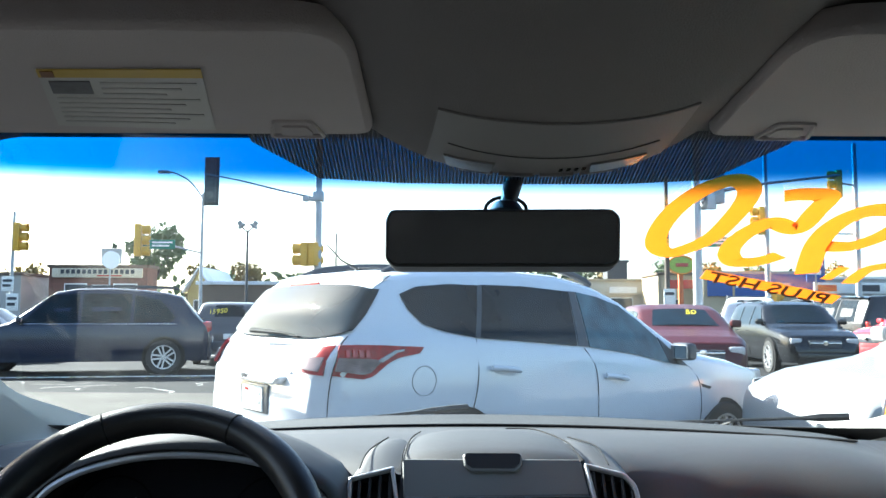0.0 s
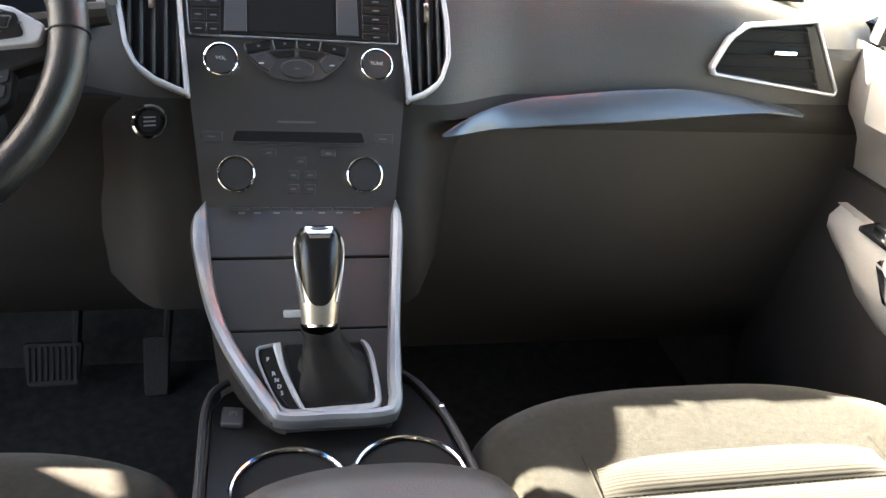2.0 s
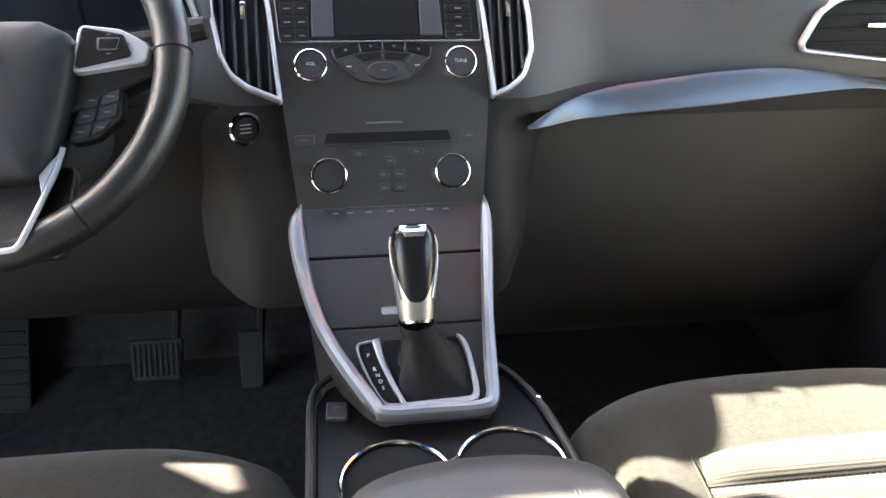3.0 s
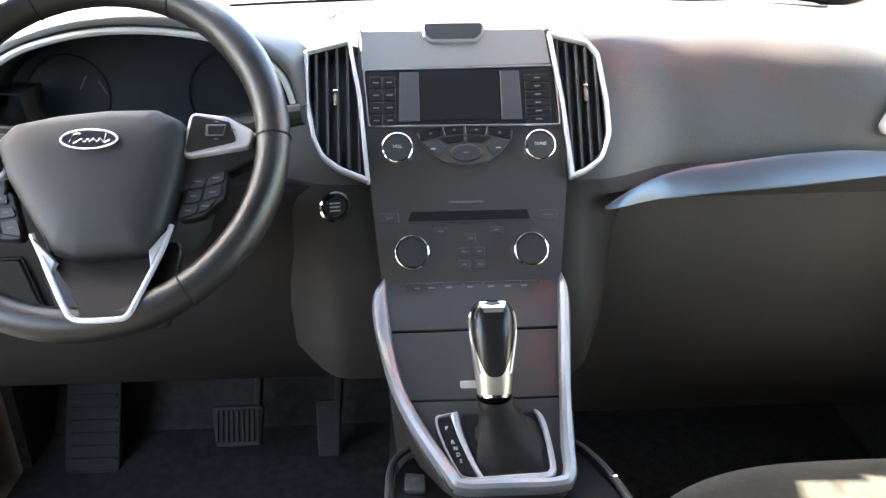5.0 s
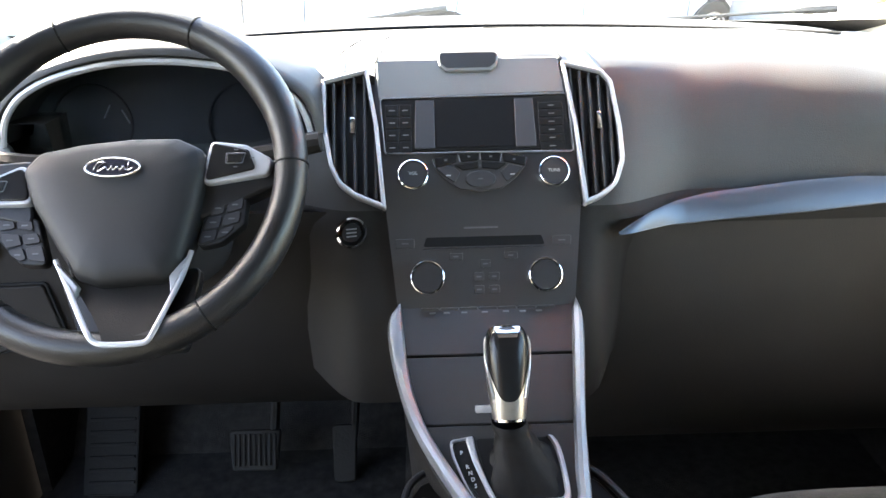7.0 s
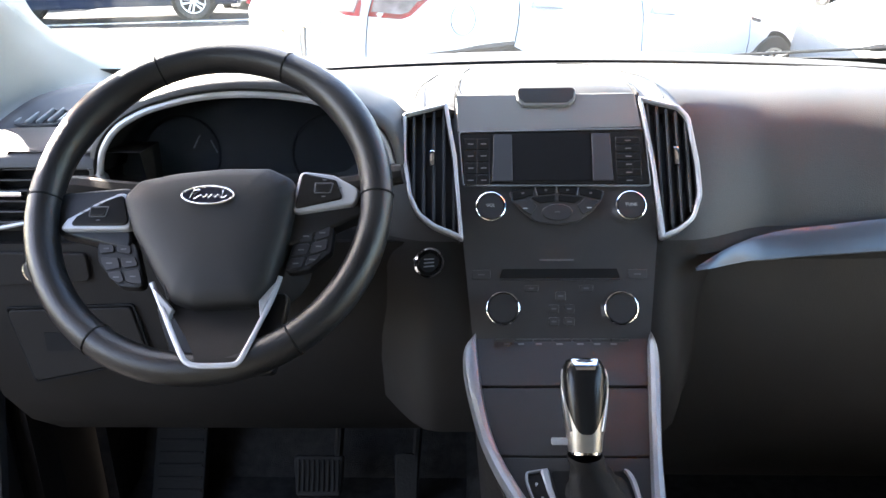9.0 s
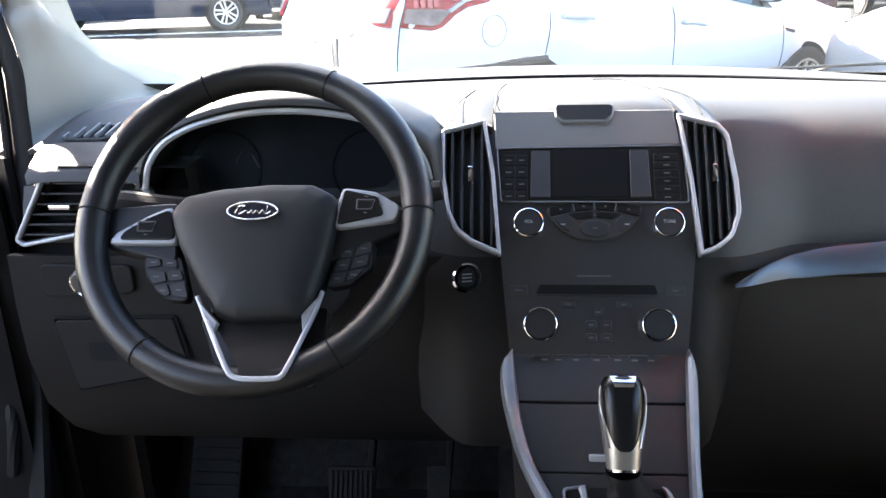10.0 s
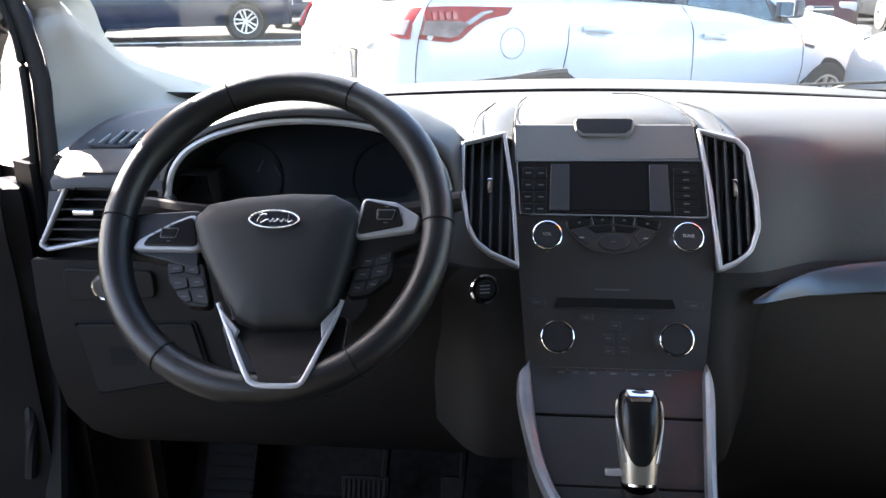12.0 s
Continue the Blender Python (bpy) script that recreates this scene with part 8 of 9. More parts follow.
        if smooth:
            hl = c.side_panel("headlamp", [(L - 0.70, 0.84), (L - 0.45, 0.86), (L - 0.19, 0.825), (L - 0.15, 0.68), (L - 0.40, 0.70)], CLEARLENS, s, 0.006, label="clear headlamp")
            c.side_panel("indicator", [(L - 0.34, 0.84), (L - 0.20, 0.815), (L - 0.17, 0.72), (L - 0.28, 0.735)], AMBER, s, 0.016, parent=hl, label="amber indicator corner")
            part("bonnet_gap", tube(spline([(u, s * (c.half(u, c.roof_at(u) - 0.09) - 0.01), c.roof_at(u) - 0.075) for u in (L * 0.74, L * 0.82, L * 0.90, L - 0.16)], 4), 0.004, 5), DARK, c.t, "", c.m)
        else:
            part("headlamp", box(L - 0.42, L - 0.06, s * width * 0.325 - 0.13, s * width * 0.325 + 0.13, 0.66, 0.815, 0.05, 3), CLEARLENS, c.t, "clear headlamp", c.m)
        if rail:
            part("roof_rail", tube(spline([(0.7, s * 0.60, H - 0.02), (0.9, s * 0.60, H + 0.03), (1.8, s * 0.60, H + 0.045), (L * 0.5, s * 0.60, H + 0.02), (L * 0.53, s * 0.60, H - 0.03)], 5), 0.020, 6), SIGNALBLACK, c.t, "dark roof rail", c.m)
    c.top_panel("rear_screen", top[2][0] + 0.06, top[4][0] - 0.06 if kind != "sedan" else 1.12, width * 0.37, width * 0.33, glass, 0.010, "dark rear screen")
    c.top_panel("windscreen", L * 0.578, L * 0.715, width * 0.36, width * 0.445, glass, 0.020, "windscreen", 8, 0.052)
    if not smooth:
        part("grille", box(L - 0.10, L + 0.004, -0.34, 0.34, 0.60, 0.76, 0.02), SIGNALBLACK, c.t, "dark grille", c.m)
        part("grille_bar", box(L - 0.06, L + 0.016, -0.34, 0.34, 0.70, 0.725, 0.006), CHROME, c.t, "", c.m)
        part("grille_badge", lathe([(0, 0.012), (0.05, 0.010), (0.06, 0)], 18), CHROME, c.t, "", c.m @ frame_of(Vector((L + 0.012, 0, 0.71)), (0, 1, 0), (0, 0, 1)))
        part("front_bumper", box(L - 0.22, L + 0.03, -width * 0.32, width * 0.32, 0.30, 0.50, 0.05, 3), paint, c.t, "", c.m)
    part("rear_bumper", box(-0.04, 0.18, -width * 0.385, width * 0.385, 0.36, 0.62, 0.05, 3), paint, c.t, "", c.m)
    part("number_plate", box(-0.05, -0.035, -0.15, 0.15, 0.66, 0.80, 0.003), SIGNWHITE, c.t, "white number plate", c.m)
    if text:
        word, where = text
        if where == "rear":
            u, z = 0.27, c.roof_at(0.27) + 0.022
            m = c.m @ frame_of(Vector((u, 0.30, z)), (0.0, -1, 0.10), (0.32, 0, 0.55))
            part("price", lettering(word, 0.19, 0.004, 0.1), YELLOWTEXT, c.t, "yellow painted price " + word, m)
        else:
            u = L * 0.615
            m = c.m @ frame_of(Vector((u, 0.18, c.roof_at(u) + 0.03)), (0, 1, 0), (-0.75, 0, 0.5))
            part("price", lettering(word, 0.20, 0.004, 0.1), YELLOWTEXT, c.t, "yellow painted price " + word, m)
    return c


def cars():
    white_suv()
    parked_car("dark_suv", "dark blue SUV with alloy wheels, parked side on", (-5.35, 17.75), 194.4, 5.6, 1.86, DARKBLUE, CARGLASS, "suv", 1.92, rail=True, chrome_line=True, raked=True)
    parked_car("grey_hatchback", "grey hatchback with a yellow price on its rear screen", (-5.4, 19.6), 104, 4.3, 1.62, GREYPAINT, CARGLASS, "suv", 1.8, ("15950", "rear"))
    parked_car("black_suv", "black SUV facing the yard with chrome grille bar", (8.62, 21.0), -94, 4.45, 1.66, BLACKCAR, CARGLASS, "suv", 1.83, rail=True)
    parked_car("white_estate", "white SUV with dark glass, seen from behind", (8.9, 22.2), 72, 4.6, 1.85, WHITEPAINT, CARGLASS, "suv", 1.85, rail=True)
    parked_car("red_suv", "dark red SUV with a yellow price on its windscreen", (4.52, 16.33), -95, 4.4, 1.52, REDPAINT, CARGLASS, "suv", 1.70, ("50", "front"))
    parked_car("silver_suv", "silver SUV, its bonnet and headlamp towards the yard", (6.70, 5.15), 187, 4.45, 1.68, SILVERPAINT, TEALGLASS, "suv", 1.82, smooth=True)
    parked_car("bright_red_car", "bright red car parked at the yard's edge", (15.2, 21.2), 197, 4.4, 1.60, BRIGHTRED, CARGLASS, "suv", 1.8)
    parked_car("dark_van", "dark van with black glass behind the other cars", (14.2, 24.5), 100, 5.0, 1.95, BLACKCAR, CARGLASS, "van", 1.95)
    parked_car("dark_sedan", "dark car beyond the yard's edge", (-11.2, 21.5), 185, 4.6, 1.5, GREYPAINT, CARGLASS, "sedan", 1.8)
    parked_car("silver_sedan", "silver car on the far street", (13.6, 44), 200, 4.6, 1.5, SILVERPAINT, TEALGLASS, "sedan", 1.8)
    parked_car("black_sedan", "black car on the far street", (15.2, 41), 190, 4.6, 1.5, BLACKCAR, CARGLASS, "sedan", 1.8)


def pole(name, x, y, h, r, mat, label, group="street poles"):
    t = thing(name, (x, y, G), label, "pole", group)
    part("shaft", tube([(x, y, G), (x, y, G + h * 0.5), (x, y, G + h)], [r * 1.15, r, r * 0.8], 12), mat, t)
    part("base", lathe([(0, 0.0), (r * 2, 0.0), (r * 2, 0.06), (r * 1.25, 0.12)], 14), mat, t, "", Matrix.Translation((x, y, G)))
    return t


def signal(parent_at, heads, facing, paint, label, back=False):
    """A traffic signal: housing with hooded lenses; heads: how many lights."""
    x, y, z = parent_at
    t = thing("traffic_signal", (x, y, z), label, "traffic signal", "traffic signals")
    m = Matrix.Translation((x, y, z)) @ Matrix.Rotation(radians(facing), 4, "Z")
    h = 0.36 * heads
    part("housing", box(-0.18, 0.18, -0.12, 0.10, 0, h, 0.03), paint, t, "", m)
    if back:
        part("backplate", box(-0.28, 0.28, -0.135, -0.12, -0.14, h + 0.14, 0.01), SIGNALBLACK, t, "black backplate", m)
    for i in range(heads):
        c = Vector((0, -0.14, h - 0.18 - 0.36 * i))
        part("lens", lathe([(0, 0.02), (0.11, 0.015), (0.14, 0.0)], 18), (REDLENS, AMBER, SIGNGREEN, SIGNGREEN)[i % 4], t, "", m @ frame_of(c, (1, 0, 0), (0, 0, 1)))
        part("visor", lathe([(0.15, 0.0), (0.17, 0.24), (0.155, 0.24), (0.14, 0.0)], 18), paint, t, "", m @ frame_of(c, (1, 0, 0), (0, 0, 1)))
    return t


def sign(at, w, h, facing, mat, label, bars=0, post=None, barmat=SIGNWHITE):
    t = thing("street_sign", at, label, "sign", "street signs")
    m = Matrix.Translation(at) @ Matrix.Rotation(radians(facing), 4, "Z")
    part("plate", box(-w / 2, w / 2, -0.02, 0.02, -h / 2, h / 2, 0.01), mat, t, "", m)
    for k in range(bars):
        part("text_bar", box(-w * 0.4, w * (0.40 - 0.12 * k), -0.028, -0.02, h * (0.12 - 0.34 * k), h * (0.30 - 0.34 * k)), barmat, t, "", m)
    if post:
        part("post", tube([(at[0], at[1] + 0.06, G), (at[0], at[1] + 0.06, at[2] + h / 2)], post, 8), POLE, t)
    return t


def street():
    p = pole("signal_pole", -3.86, 24, 8.0, 0.115, POLE, "tall grey signal pole with a small bracket")
    part("mast_arm", tube(spline([(-3.86, 24, 5.03), (-5.1, 24, 5.30), (-6.35, 24, 5.60), (-7.4, 24, 5.80)], 5), [0.040 - 0.0015 * i for i in range(16)], 8), POLE, p)
    part("bracket", tube([(-3.86, 24, 4.98), (-4.22, 24, 5.02)], 0.05, 8), POLE, p)
    part("bracket_box", box(-4.35, -4.16, 23.9, 24.1, 4.94, 5.10, 0.03), POLE, p)
    part("clamp", box(-4.02, -3.70, 23.86, 24.14, 4.95, 5.25, 0.02), POLE, p)
    signal((-4.22, 23.9, 2.92), 2, -100, SIGNALYELLOW, "yellow pedestrian signal on the tall pole")
    signal((-4.02, 23.8, 2.92), 2, 150, SIGNALYELLOW, "yellow pedestrian signal on the tall pole")
    t = thing("traffic_signal", (-7.77, 24.0, 5.06), "tall dark teal signal head at the end of the mast arm", "traffic signal", "traffic signals")
    part("backplate", box(-8.02, -7.52, 25.97, 26.0, 5.06, 6.72, 0.012), SIGNALTEAL, t, "dark teal backplate")
    part("housing", box(-7.93, -7.61, 25.80, 25.97, 5.16, 6.62, 0.03), SIGNALTEAL, t)
    for z in (5.40, 5.89, 6.38):
        v = part("visor", tube([(-7.77 + 0.15 * math.cos(a * math.tau / 20), 25.78, z + 0.15 * math.sin(a * math.tau / 20)) for a in range(-1, 12)], 0.014, 6), SIGNALBLACK, t)
        part("lens", lathe([(0, 0.02), (0.10, 0.012), (0.13, 0)], 20), SIGNALGREY, v, "unlit grey green lens", frame_of(Vector((-7.77, 25.80, z)), (1, 0, 0), (0, 0, 1)))
    p = pole("street_lamp", -8.06, 26, 5.35, 0.055, POLE, "slim grey street lamp with a curved arm")
    part("lamp_arm", tube(spline([(-8.06, 26, 5.30), (-8.20, 26, 5.52), (-8.55, 26, 5.92), (-9.05, 26, 6.18), (-9.25, 26, 6.20)], 6), 0.026, 8), POLE, p, "curved lamp arm")
    part("lamp_head", box(-9.60, -9.20, 25.9, 26.1, 6.16, 6.26, 0.04, 3), POLE, p, "flat lamp head")
    part("sign_arm", tube([(-8.06, 26, 3.46), (-9.2, 26, 3.74), (-10.2, 26, 3.92)], 0.03, 8), POLE, p)
    signal((-10.2, 26.0, 3.35), 3, 100, SIGNALYELLOW, "yellow signal on the lamp pole's arm")
    sign((-9.35, 25.92, 3.74), 0.85, 0.32, 0, SIGNGREEN, "green street sign with pale bars", 2)
    p = pole("signal_pole", -16.5, 30, 5.2, 0.07, POLE, "thin grey signal pole by the shops")
    signal((-16.34, 29.98, 3.82), 3, 95, SIGNALYELLOW, "yellow signal on the thin pole")
    sign((-16.6, 29.92, 2.55), 0.45, 0.55, 0, SIGNWHITE, "white street sign on the thin pole", 2, None, SIGNALBLACK)
    sign((-16.4, 29.92, 1.85), 0.45, 0.65, 0, SIGNWHITE, "white street sign on the thin pole", 2, None, SIGNALBLACK)
    p = pole("floodlight_pole", -11.08, 45, 6.0, 0.08, SIGNALBLACK, "dark pole with two floodlights")
    for s in (-1, 1):
        m = Matrix.Translation((-11.08 + s * 0.42, 45, 6.55)) @ Matrix.Rotation(radians(35 * s), 4, "Y")
        part("floodlight", join(box(-0.13, 0.13, -0.13, 0.13, -0.06, 0.18, 0.04), box(-0.22, 0.22, -0.18, 0.18, -0.22, -0.07, 0.04)), GREYWALL, p, "floodlight head", m)
        part("bracket", tube([(-11.08, 45, 6.1), (-11.08 + s * 0.36, 45, 6.4)], 0.04, 6), SIGNALBLACK, p)
    pole("slim_mast", -5.35, 40, 5.4, 0.05, SIGNALBLACK, "slim dark camera mast")
    p = pole("signal_pole", 8.6, 26, 9.5, 0.15, POLE, "thick grey signal pole with a mast arm")
    part("mast_arm", tube([(8.6, 26, 5.45), (10.5, 26, 5.85), (13.5, 26, 6.2)], [0.07, 0.055, 0.04], 8), POLE, p)
    part("clamp", box(8.38, 8.82, 25.8, 26.2, 5.3, 5.6, 0.02), POLE, p)
    signal((9.35, 25.9, 5.2), 3, 160, POLE, "grey signal on the mast arm, seen from behind")
    signal((9.05, 25.9, 5.0), 2, 200, POLE, "grey signal on the mast arm, seen from behind")
    sign((9.45, 26.3, 3.93), 0.9, 0.34, 0, SIGNGREEN, "green street sign with pale bars", 2)
    pole("utility_pole", 9.85, 34, 7.4, 0.11, WOODPOLE, "dark wooden utility pole")
    signal((9.78, 33.84, 4.0), 2, -95, SIGNALYELLOW, "yellow signal on the wooden pole")
    sign((9.9, 33.87, 2.2), 0.5, 0.75, 0, SIGNWHITE, "white street sign with a dark arrow bar", 1, None, SIGNALBLACK)
    p = pole("signal_pole", 12.6, 30, 8.0, 0.10, POLE, "grey signal pole beyond the cars")
    signal((12.38, 29.95, 4.55), 3, -95, SIGNALYELLOW, "yellow signal on the grey pole")
    signal((12.8, 29.95, 2.0), 2, 120, SIGNALYELLOW, "yellow pedestrian signal on the grey pole")
    p = pole("signal_pole", 16.1, 30, 8.0, 0.11, POLE, "grey signal pole beyond the cars")
    signal((15.45, 29.98, 6.0), 3, -100, SIGNALYELLOW, "yellow signal on the grey pole's arm")
    part("arm", tube([(16.1, 30, 6.5), (15.4, 30, 6.6)], 0.04, 8), POLE, p)
    part("arm", tube([(16.1, 30, 4.6), (15.3, 30, 4.6)], 0.03, 8), POLE, p)
    # lime oval sign on an orange post
    t = thing("shop_sign", (13.8, 45, G), "lime oval shop sign on an orange post", "sign", "shop signs")
    part("post", box(13.60, 13.86, 44.9, 45.1, G, 3.9, 0.02), ORANGEPOST, t)
    part("oval", prism([Vector((0.72 * math.cos(a * math.tau / 32), 0.48 * math.sin(a * math.tau / 32))) for a in range(32)], -0.12, 0.12, 0.02), LIME, t, "lime oval board", frame_of(Vector((13.73, 44.9, 4.28)), (1, 0, 0), (0, 0, 1)))
    part("oval_edge", ring([Vector((0.80 * math.cos(a * math.tau / 32), 0.55 * math.sin(a * math.tau / 32))) for a in range(32)], 0.09, -0.1, 0.16, 0.01), AMBER, t, "", frame_of(Vector((13.73, 44.9, 4.28)), (1, 0, 0), (0, 0, 1)))
    part("text_bar", box(13.4, 14.1, 44.72, 44.76, 4.18, 4.38), REDLENS, t)
    # white disc on a bracket above the shop
    t = thing("round_sign", (-24.2, 58, G), "white round sign on a post before the shop", "sign", "shop signs")
    part("post", tube([(-24.2, 58, G), (-24.2, 58, 5.0)], 0.06, 8), POLE, t)
    part("disc", prism([Vector((0.65 * math.cos(a * math.tau / 28), 0.65 * math.sin(a * math.tau / 28))) for a in range(28)], -0.06, 0.06, 0.01), WHITEDISC, t, "", frame_of(Vector((-24.1, 57.9, 5.30)), (1, 0, 0), (0, 0, 1)))
    part("frame", box(-24.9, -23.4, 58.05, 58.15, 5.0, 6.15, 0.02), GREYWALL, t)
    sign((5.0, 50, 5.3), 0.9, 0.6, 0, REDLENS, "small red sign on a post", 1, 0.05)
    sign((18.2, 38, 3.7), 0.9, 1.3, 0, BLUEWALL, "tall blue and pink shop sign", 2, 0.1)


def building(name, label, x0, x1, y0, y1, h, wall, roof=None, windows=(), door=None, fascia=None, gable=0.0):
    """A building; windows: (x0, x1, z0, z1) on the front; fascia: (z0, z1, material, bars)."""
    b = thing(name, ((x0 + x1) / 2, y0, G), label, "building", "street buildings")
    part("wall", box(x0, x1, y0, y1, G, G + h), wall, b)
    if gable:
        xm = (x0 + x1) / 2
        part("roof", slab([[Vector((x0 - 0.3, y, G + h - 0.1)), Vector((xm, y, G + h + gable)), Vector((x1 + 0.3, y, G + h - 0.1))] for y in (y0 - 0.4, y1)], 0.12), roof, b, "pitched roof")
        part("gable_wall", prism([(x0, 0), (x1, 0), (xm, gable - 0.1)], 0, 0.2), wall, b, "", frame_of(Vector((0, y0 + 0.2, G + h)), (1, 0, 0), (0, 0, 1)))
    else:
        part("roof", box(x0 - 0.15, x1 + 0.15, y0 - 0.15, y1, G + h, G + h + 0.22, 0.02), roof or wall, b, "flat roof edge")
    for a, c, z0, z1 in windows:
        w = part("window", box(a, c, y0 - 0.06, y0 - 0.01, G + z0, G + z1), SIGNWHITE, b, "pale framed shop window")
        part("pane", box(a + 0.08, c - 0.08, y0 - 0.09, y0 - 0.06, G + z0 + 0.08, G + z1 - 0.08), SHOPGLASS, w)
    if door:
        part("door", box(door[0], door[1], y0 - 0.07, y0 - 0.01, G, G + 2.1), SIGNALBLACK, b)
    if fascia:
        z0, z1, mat, bars = fascia
        f = part("fascia", box(x0 + 0.3, x1 - 0.3, y0 - 0.2, y0 - 0.01, G + z0, G + z1, 0.02), mat, b, "shop fascia board")
        for a, c, q0, q1, bm_ in bars:
            part("text_bar", box(lerp(x0, x1, a), lerp(x0, x1, c), y0 - 0.24, y0 - 0.2, G + lerp(z0, z1, q0), G + lerp(z0, z1, q1)), bm_, f)
    return b


def buildings():
    building("brick_shop", "low brown brick shop with a pale sign board", -29.6, -22.2, 60, 62.2, 4.7, BRICK, BROWNWALL, [(-28.4, -26.7, 2.0, 3.5), (-26.3, -25.1, 2.0, 3.4), (-24.7, -22.9, 2.0, 3.5)], None, (3.95, 4.65, BEIGEWALL, [(0.13 + 0.055 * i, 0.165 + 0.055 * i, 0.4, 0.85, SIGNALBLACK) for i in range(14)] + [(0.5, 0.75, 0.12, 0.26, REDLENS)]))
    building("small_shop", "low grey shop at the street corner", -46, -31.7, 60, 70, 4.1, GREYWALL, BROWNWALL, [(-36, -33.8, 1.5, 3.4), (-40, -37, 1.5, 3.4)])
    building("brown_house", "long brown building with a pale metal roof edge", -15.3, -6.0, 50, 58, 3.1, BROWNWALL, ROOFPALE, [(-9.2, -7.6, 1.0, 2.6)])
    building("yellow_house", "small yellow gabled house", -16.9, -15.35, 53, 60, 2.8, YELLOWWALL, ROOFPALE, [(-16.5, -15.8, 1.2, 2.2)], gable=1.6)
    building("beige_plaza", "low beige plaza with shop fronts", 10.5, 21.5, 70, 82, 4.2, BEIGEWALL, TANWALL, [(12, 14, 1, 2.8), (15, 17, 1, 2.8), (18, 20, 1, 2.8)], None, (3.0, 3.9, BEIGEWALL, [(0.4, 0.62, 0.2, 0.8, SIGNWHITE)]))
    building("tan_shop", "tan shop with an oval sign", 17.6, 21.8, 64, 69, 4.5, TANWALL, BROWNWALL, [(18.4, 19.6, 1, 2.6)], None, (3.3, 4.2, TANWALL, [(0.2, 0.7, 0.1, 0.9, REDLENS)]))
    building("blue_shop", "blue-fronted shop with pale lettering bars", 20.6, 29.5, 62, 70, 4.5, TANWALL, GREYWALL, [(23.6, 25.0, 0.8, 2.8), (25.4, 26.6, 0.8, 2.8)], None, (2.75, 4.5, BLUEWALL, [(0.25, 0.27, 0.02, 0.98, TANWALL), (0.28, 0.46, 0.38, 0.72, SIGNWHITE), (0.50, 0.60, 0.4, 0.62, LABELGREY), (0.64, 0.76, 0.4, 0.62, LABELGREY)]))
    building("grey_plaza", "grey and white shop row beyond the yard", 29.7, 46, 66, 78, 4.3, GREYWALL, SIGNWHITE, [(29, 31, 1, 3), (32, 34, 1, 3), (36, 39, 1, 3)], None, (3.1, 4.0, SIGNWHITE, [(0.1, 0.2, 0.2, 0.8, REDLENS), (0.3, 0.42, 0.2, 0.8, SIGNALBLACK)]))
    building("roof_plant", "dark rooftop plant boxes on the plaza", 15.2, 17.0, 72, 74, 6.0, SIGNALBLACK, SIGNALBLACK)
    building("wide_store", "wide low store far down the street", -6.0, 9.5, 88, 98, 4.4, BEIGEWALL, GREYWALL, [(0, 3, 1, 2.8), (4, 7, 1, 2.8)])


def tree(x, y, h, spread, base, leaf, seed, label, n=900, size=0.42, conifer=False):
    rd = random.Random(seed)
    t = thing("tree", (x, y, G), label, "tree", "street trees")
    part("trunk", tube([(x, y, G), (x + 0.1, y, G + h * 0.3), (x - 0.05, y, G + h * 0.62)], [h * 0.028, h * 0.02, h * 0.009], 8), BARK, t)
    blobs = []
    if not conifer:
        for k in range(9):
            a, e = rd.uniform(0, math.tau), rd.uniform(0.25, 1.0)
            tip = Vector((x + spread * 0.62 * math.cos(a) * rd.uniform(0.5, 1), y + spread * 0.62 * math.sin(a), G + lerp(base, h * 0.92, e)))
            part("limb", tube([(x, y, G + h * rd.uniform(0.25, 0.5)), ((x + tip.x) / 2, (y + tip.y) / 2, tip.z - h * 0.08), tip], [h * 0.012, h * 0.008, h * 0.003], 6), BARK, t)
            blobs.append((tip, rd.uniform(0.28, 0.5) * spread))
        blobs.append((Vector((x, y, G + h * 0.82)), spread * 0.45))
    verts, faces = [], []
    for i in range(n):
        if conifer:
            e = rd.random() ** 0.7
            r = spread * (1 - e) * (0.65 + 0.35 * math.sin(e * 40)) * rd.uniform(0.5, 1)
            a = rd.uniform(0, math.tau)
            c = Vector((x + r * math.cos(a), y + r * math.sin(a), G + lerp(base, h, e) - 0.12 * r))
        else:
            q, r = blobs[i % len(blobs)]
            d = Vector((rd.gauss(0, 1), rd.gauss(0, 1), rd.gauss(0, 0.8)))
            c = q + d.normalized() * r * rd.random() ** 0.45
        s = size * rd.uniform(0.5, 1.3)
        ax = Vector((rd.gauss(0, 1), rd.gauss(0, 1), rd.gauss(0, 1))).normalized()
        b = ax.orthogonal().normalized()
        k = len(verts)
        verts += [c + ax * s, c + b * s * 0.5, c - ax * s * 0.8, c - b * s * 0.5]
        faces.append((k, k + 1, k + 2, k + 3))
    me = bpy.data.meshes.new("crown")
    me.from_pydata([tuple(v) for v in verts], [], faces)
    me.materials.append(leaf)
    ob = new("crown", me)
    ob.parent = t
    ob.matrix_parent_inverse = world_of(t).inverted()


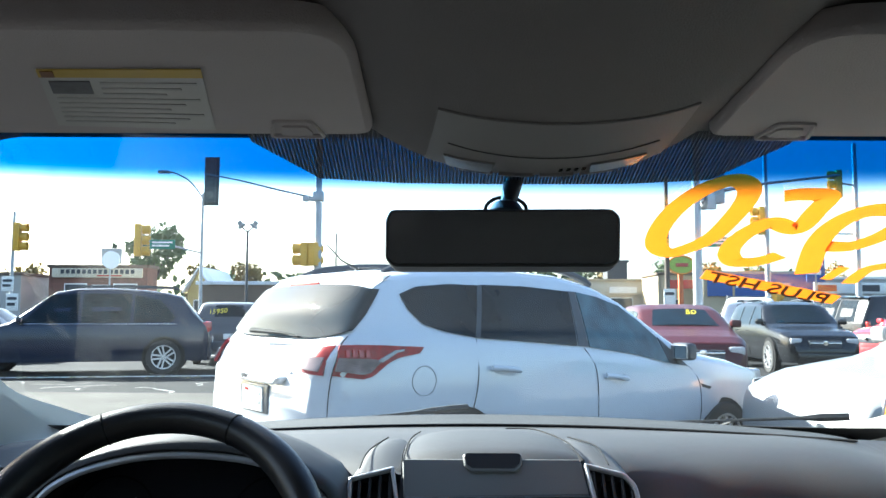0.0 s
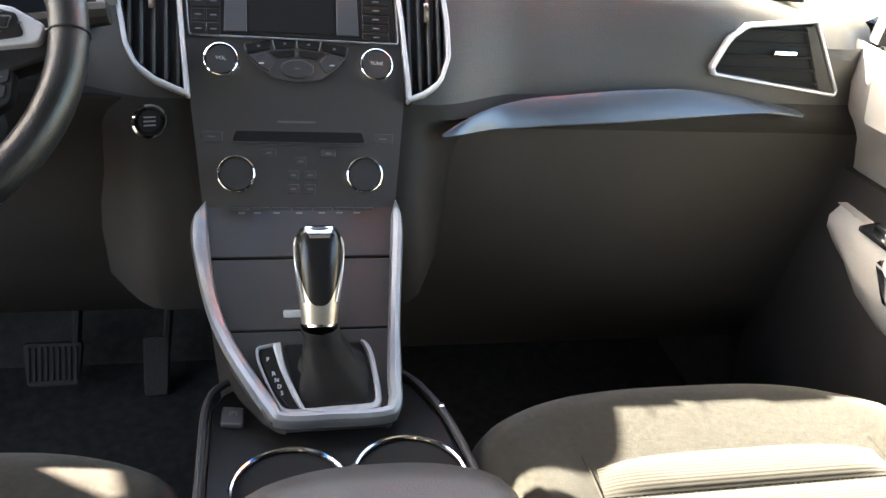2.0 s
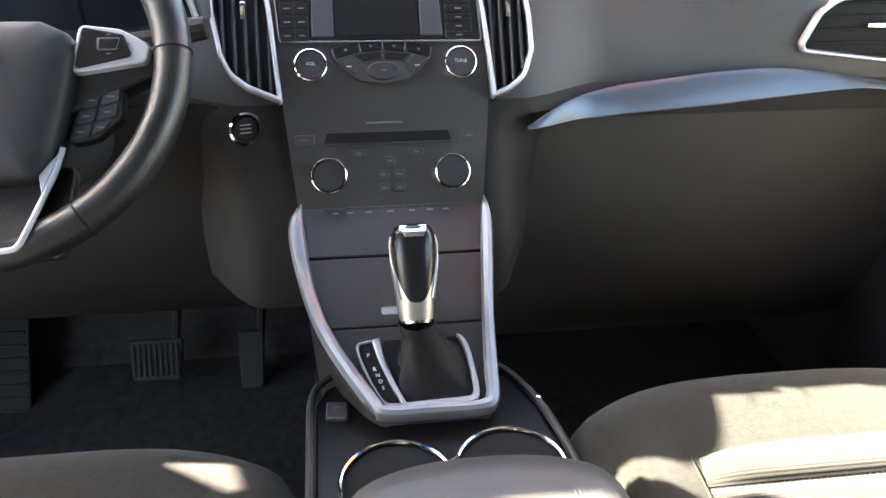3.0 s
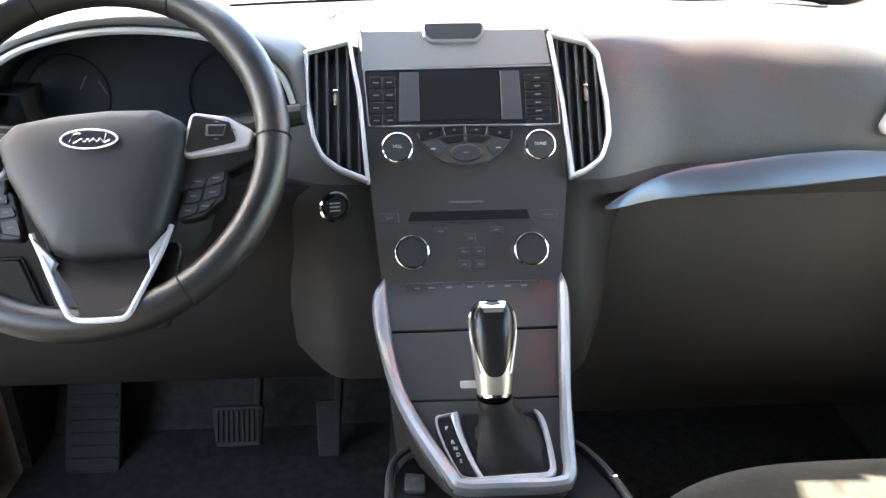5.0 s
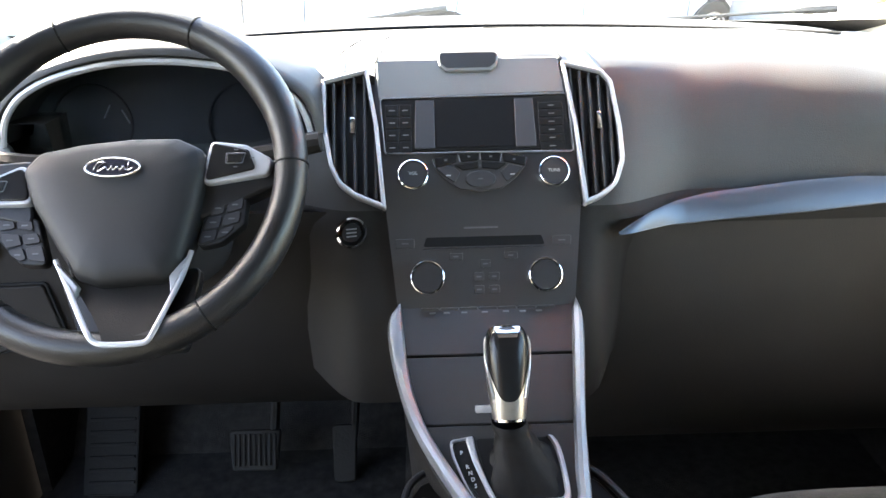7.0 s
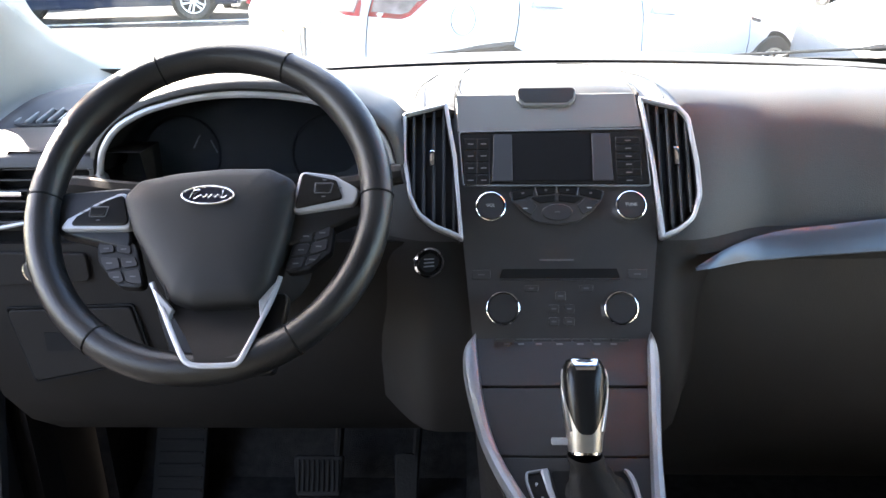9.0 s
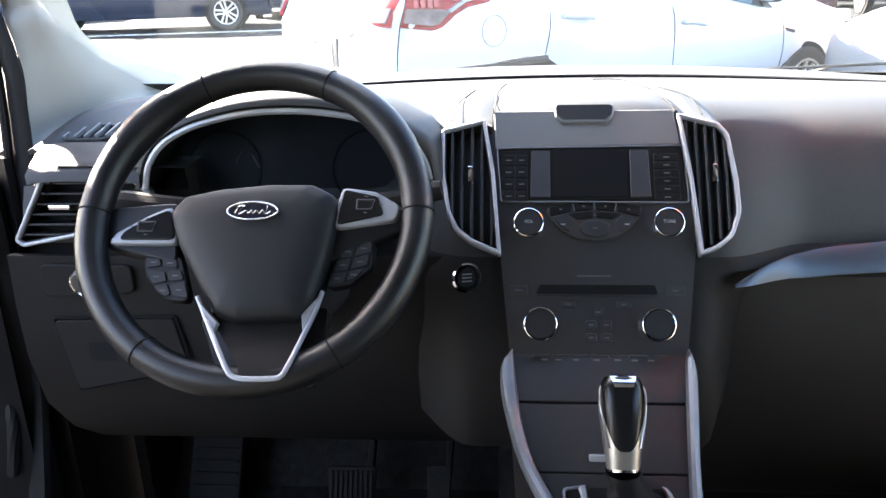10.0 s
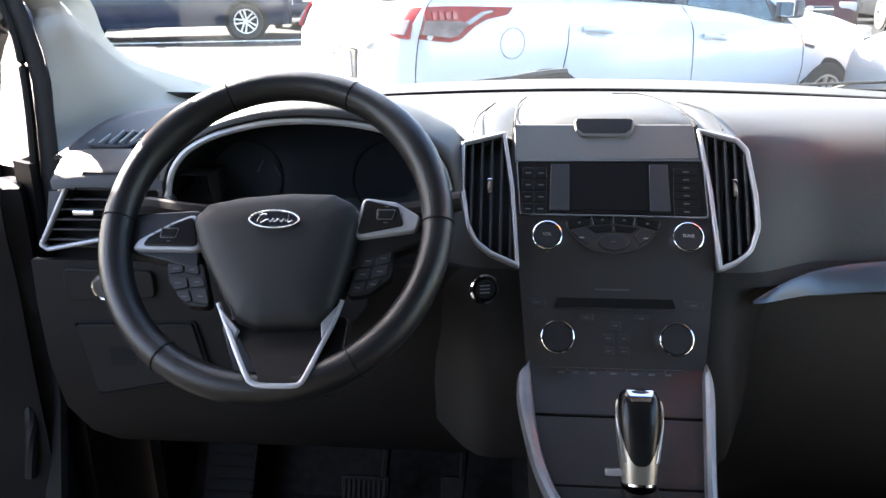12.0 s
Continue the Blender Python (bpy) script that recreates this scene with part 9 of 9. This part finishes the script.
def trees():
    tree(-27.6, 76, 9.8, 3.4, 3.2, LEAF, 1, "broad green street tree behind the shop", 1600, 0.34)
    tree(-30.4, 74, 7.6, 1.5, 1.5, NEEDLE, 2, "dark narrow conifer beside the shop", 800, 0.30, True)
    tree(-24.0, 80, 6.2, 2.2, 2.0, LEAFYELLOW, 3, "yellowing tree behind the shop", 700, 0.32)
    tree(-20.5, 84, 6.8, 2.2, 2.0, LEAFYELLOW, 4, "yellowing tree between the houses", 700, 0.32)
    tree(-37.5, 72, 5.6, 2.4, 1.8, LEAFYELLOW, 5, "yellowing tree over the low shop", 700, 0.3)
    tree(-33.0, 78, 6.0, 2.0, 2.0, LEAF, 6, "green tree over the low shop", 600, 0.3)
    for i, (x, h, lf) in enumerate(((6, 7.0, LEAF), (10.5, 7.6, LEAFYELLOW), (14, 8.4, LEAF), (18.5, 8.0, LEAF), (22, 7.2, LEAFYELLOW), (33, 9.2, LEAF), (37, 8.2, LEAFYELLOW), (42, 8.6, LEAF), (48, 8.0, LEAF), (1, 6.6, LEAF), (54, 8.5, LEAFYELLOW))):
        tree(x, 104 + (i * 7) % 9, h, 3.2, 2.0, lf, 20 + i, "leafy tree in the row beyond the shops", 700, 0.42)
    # far woods as one belt
    rd = random.Random(77)
    verts, faces = [], []
    for i in range(9000):
        x = rd.uniform(-190, 190)
        y = rd.uniform(165, 185)
        z = G + abs(rd.gauss(0, 1)) * (3.6 + 2.0 * math.sin(x * 0.11) + 1.2 * math.sin(x * 0.37))
        s = rd.uniform(0.6, 1.5)
        ax = Vector((rd.gauss(0, 1), rd.gauss(0, 1), rd.gauss(0, 1))).normalized()
        b = ax.orthogonal().normalized()
        k, c = len(verts), Vector((x, y, min(z, G + 9.5)))
        verts += [c + ax * s, c + b * s * 0.6, c - ax * s, c - b * s * 0.6]
        faces.append((k, k + 1, k + 2, k + 3))
    me = bpy.data.meshes.new("far_woods")
    me.from_pydata([tuple(v) for v in verts], [], faces)
    me.materials.append(LEAF)
    tagged(new("far_woods", me), "belt of far trees along the horizon", "woods", kind="stuff")

# ---- build ----
shell()
price_writing()
wiper("l", (-0.50, 0.76, 1.222), (-0.014, 0.868, 1.259), (-0.55, 0.76, 1.19))
wiper("r", (0.40, 0.77, 1.240), (0.735, 0.665, 1.266), (0.40, 0.82, 1.19))
dashboard()
footwell()
steering_wheel()
centre_console()
gear_lever()
seat = front_seat()
seat.matrix_basis = pose(0.395, -0.475, 0.567)
copy_thing(seat, pose(-0.345, -0.505, 0.558))
sun_visor(-1)
sun_visor(1)
overhead_console()
rear_view_mirror()
passenger_door()
driver_door()
ground()
cars()
street()
buildings()
trees()
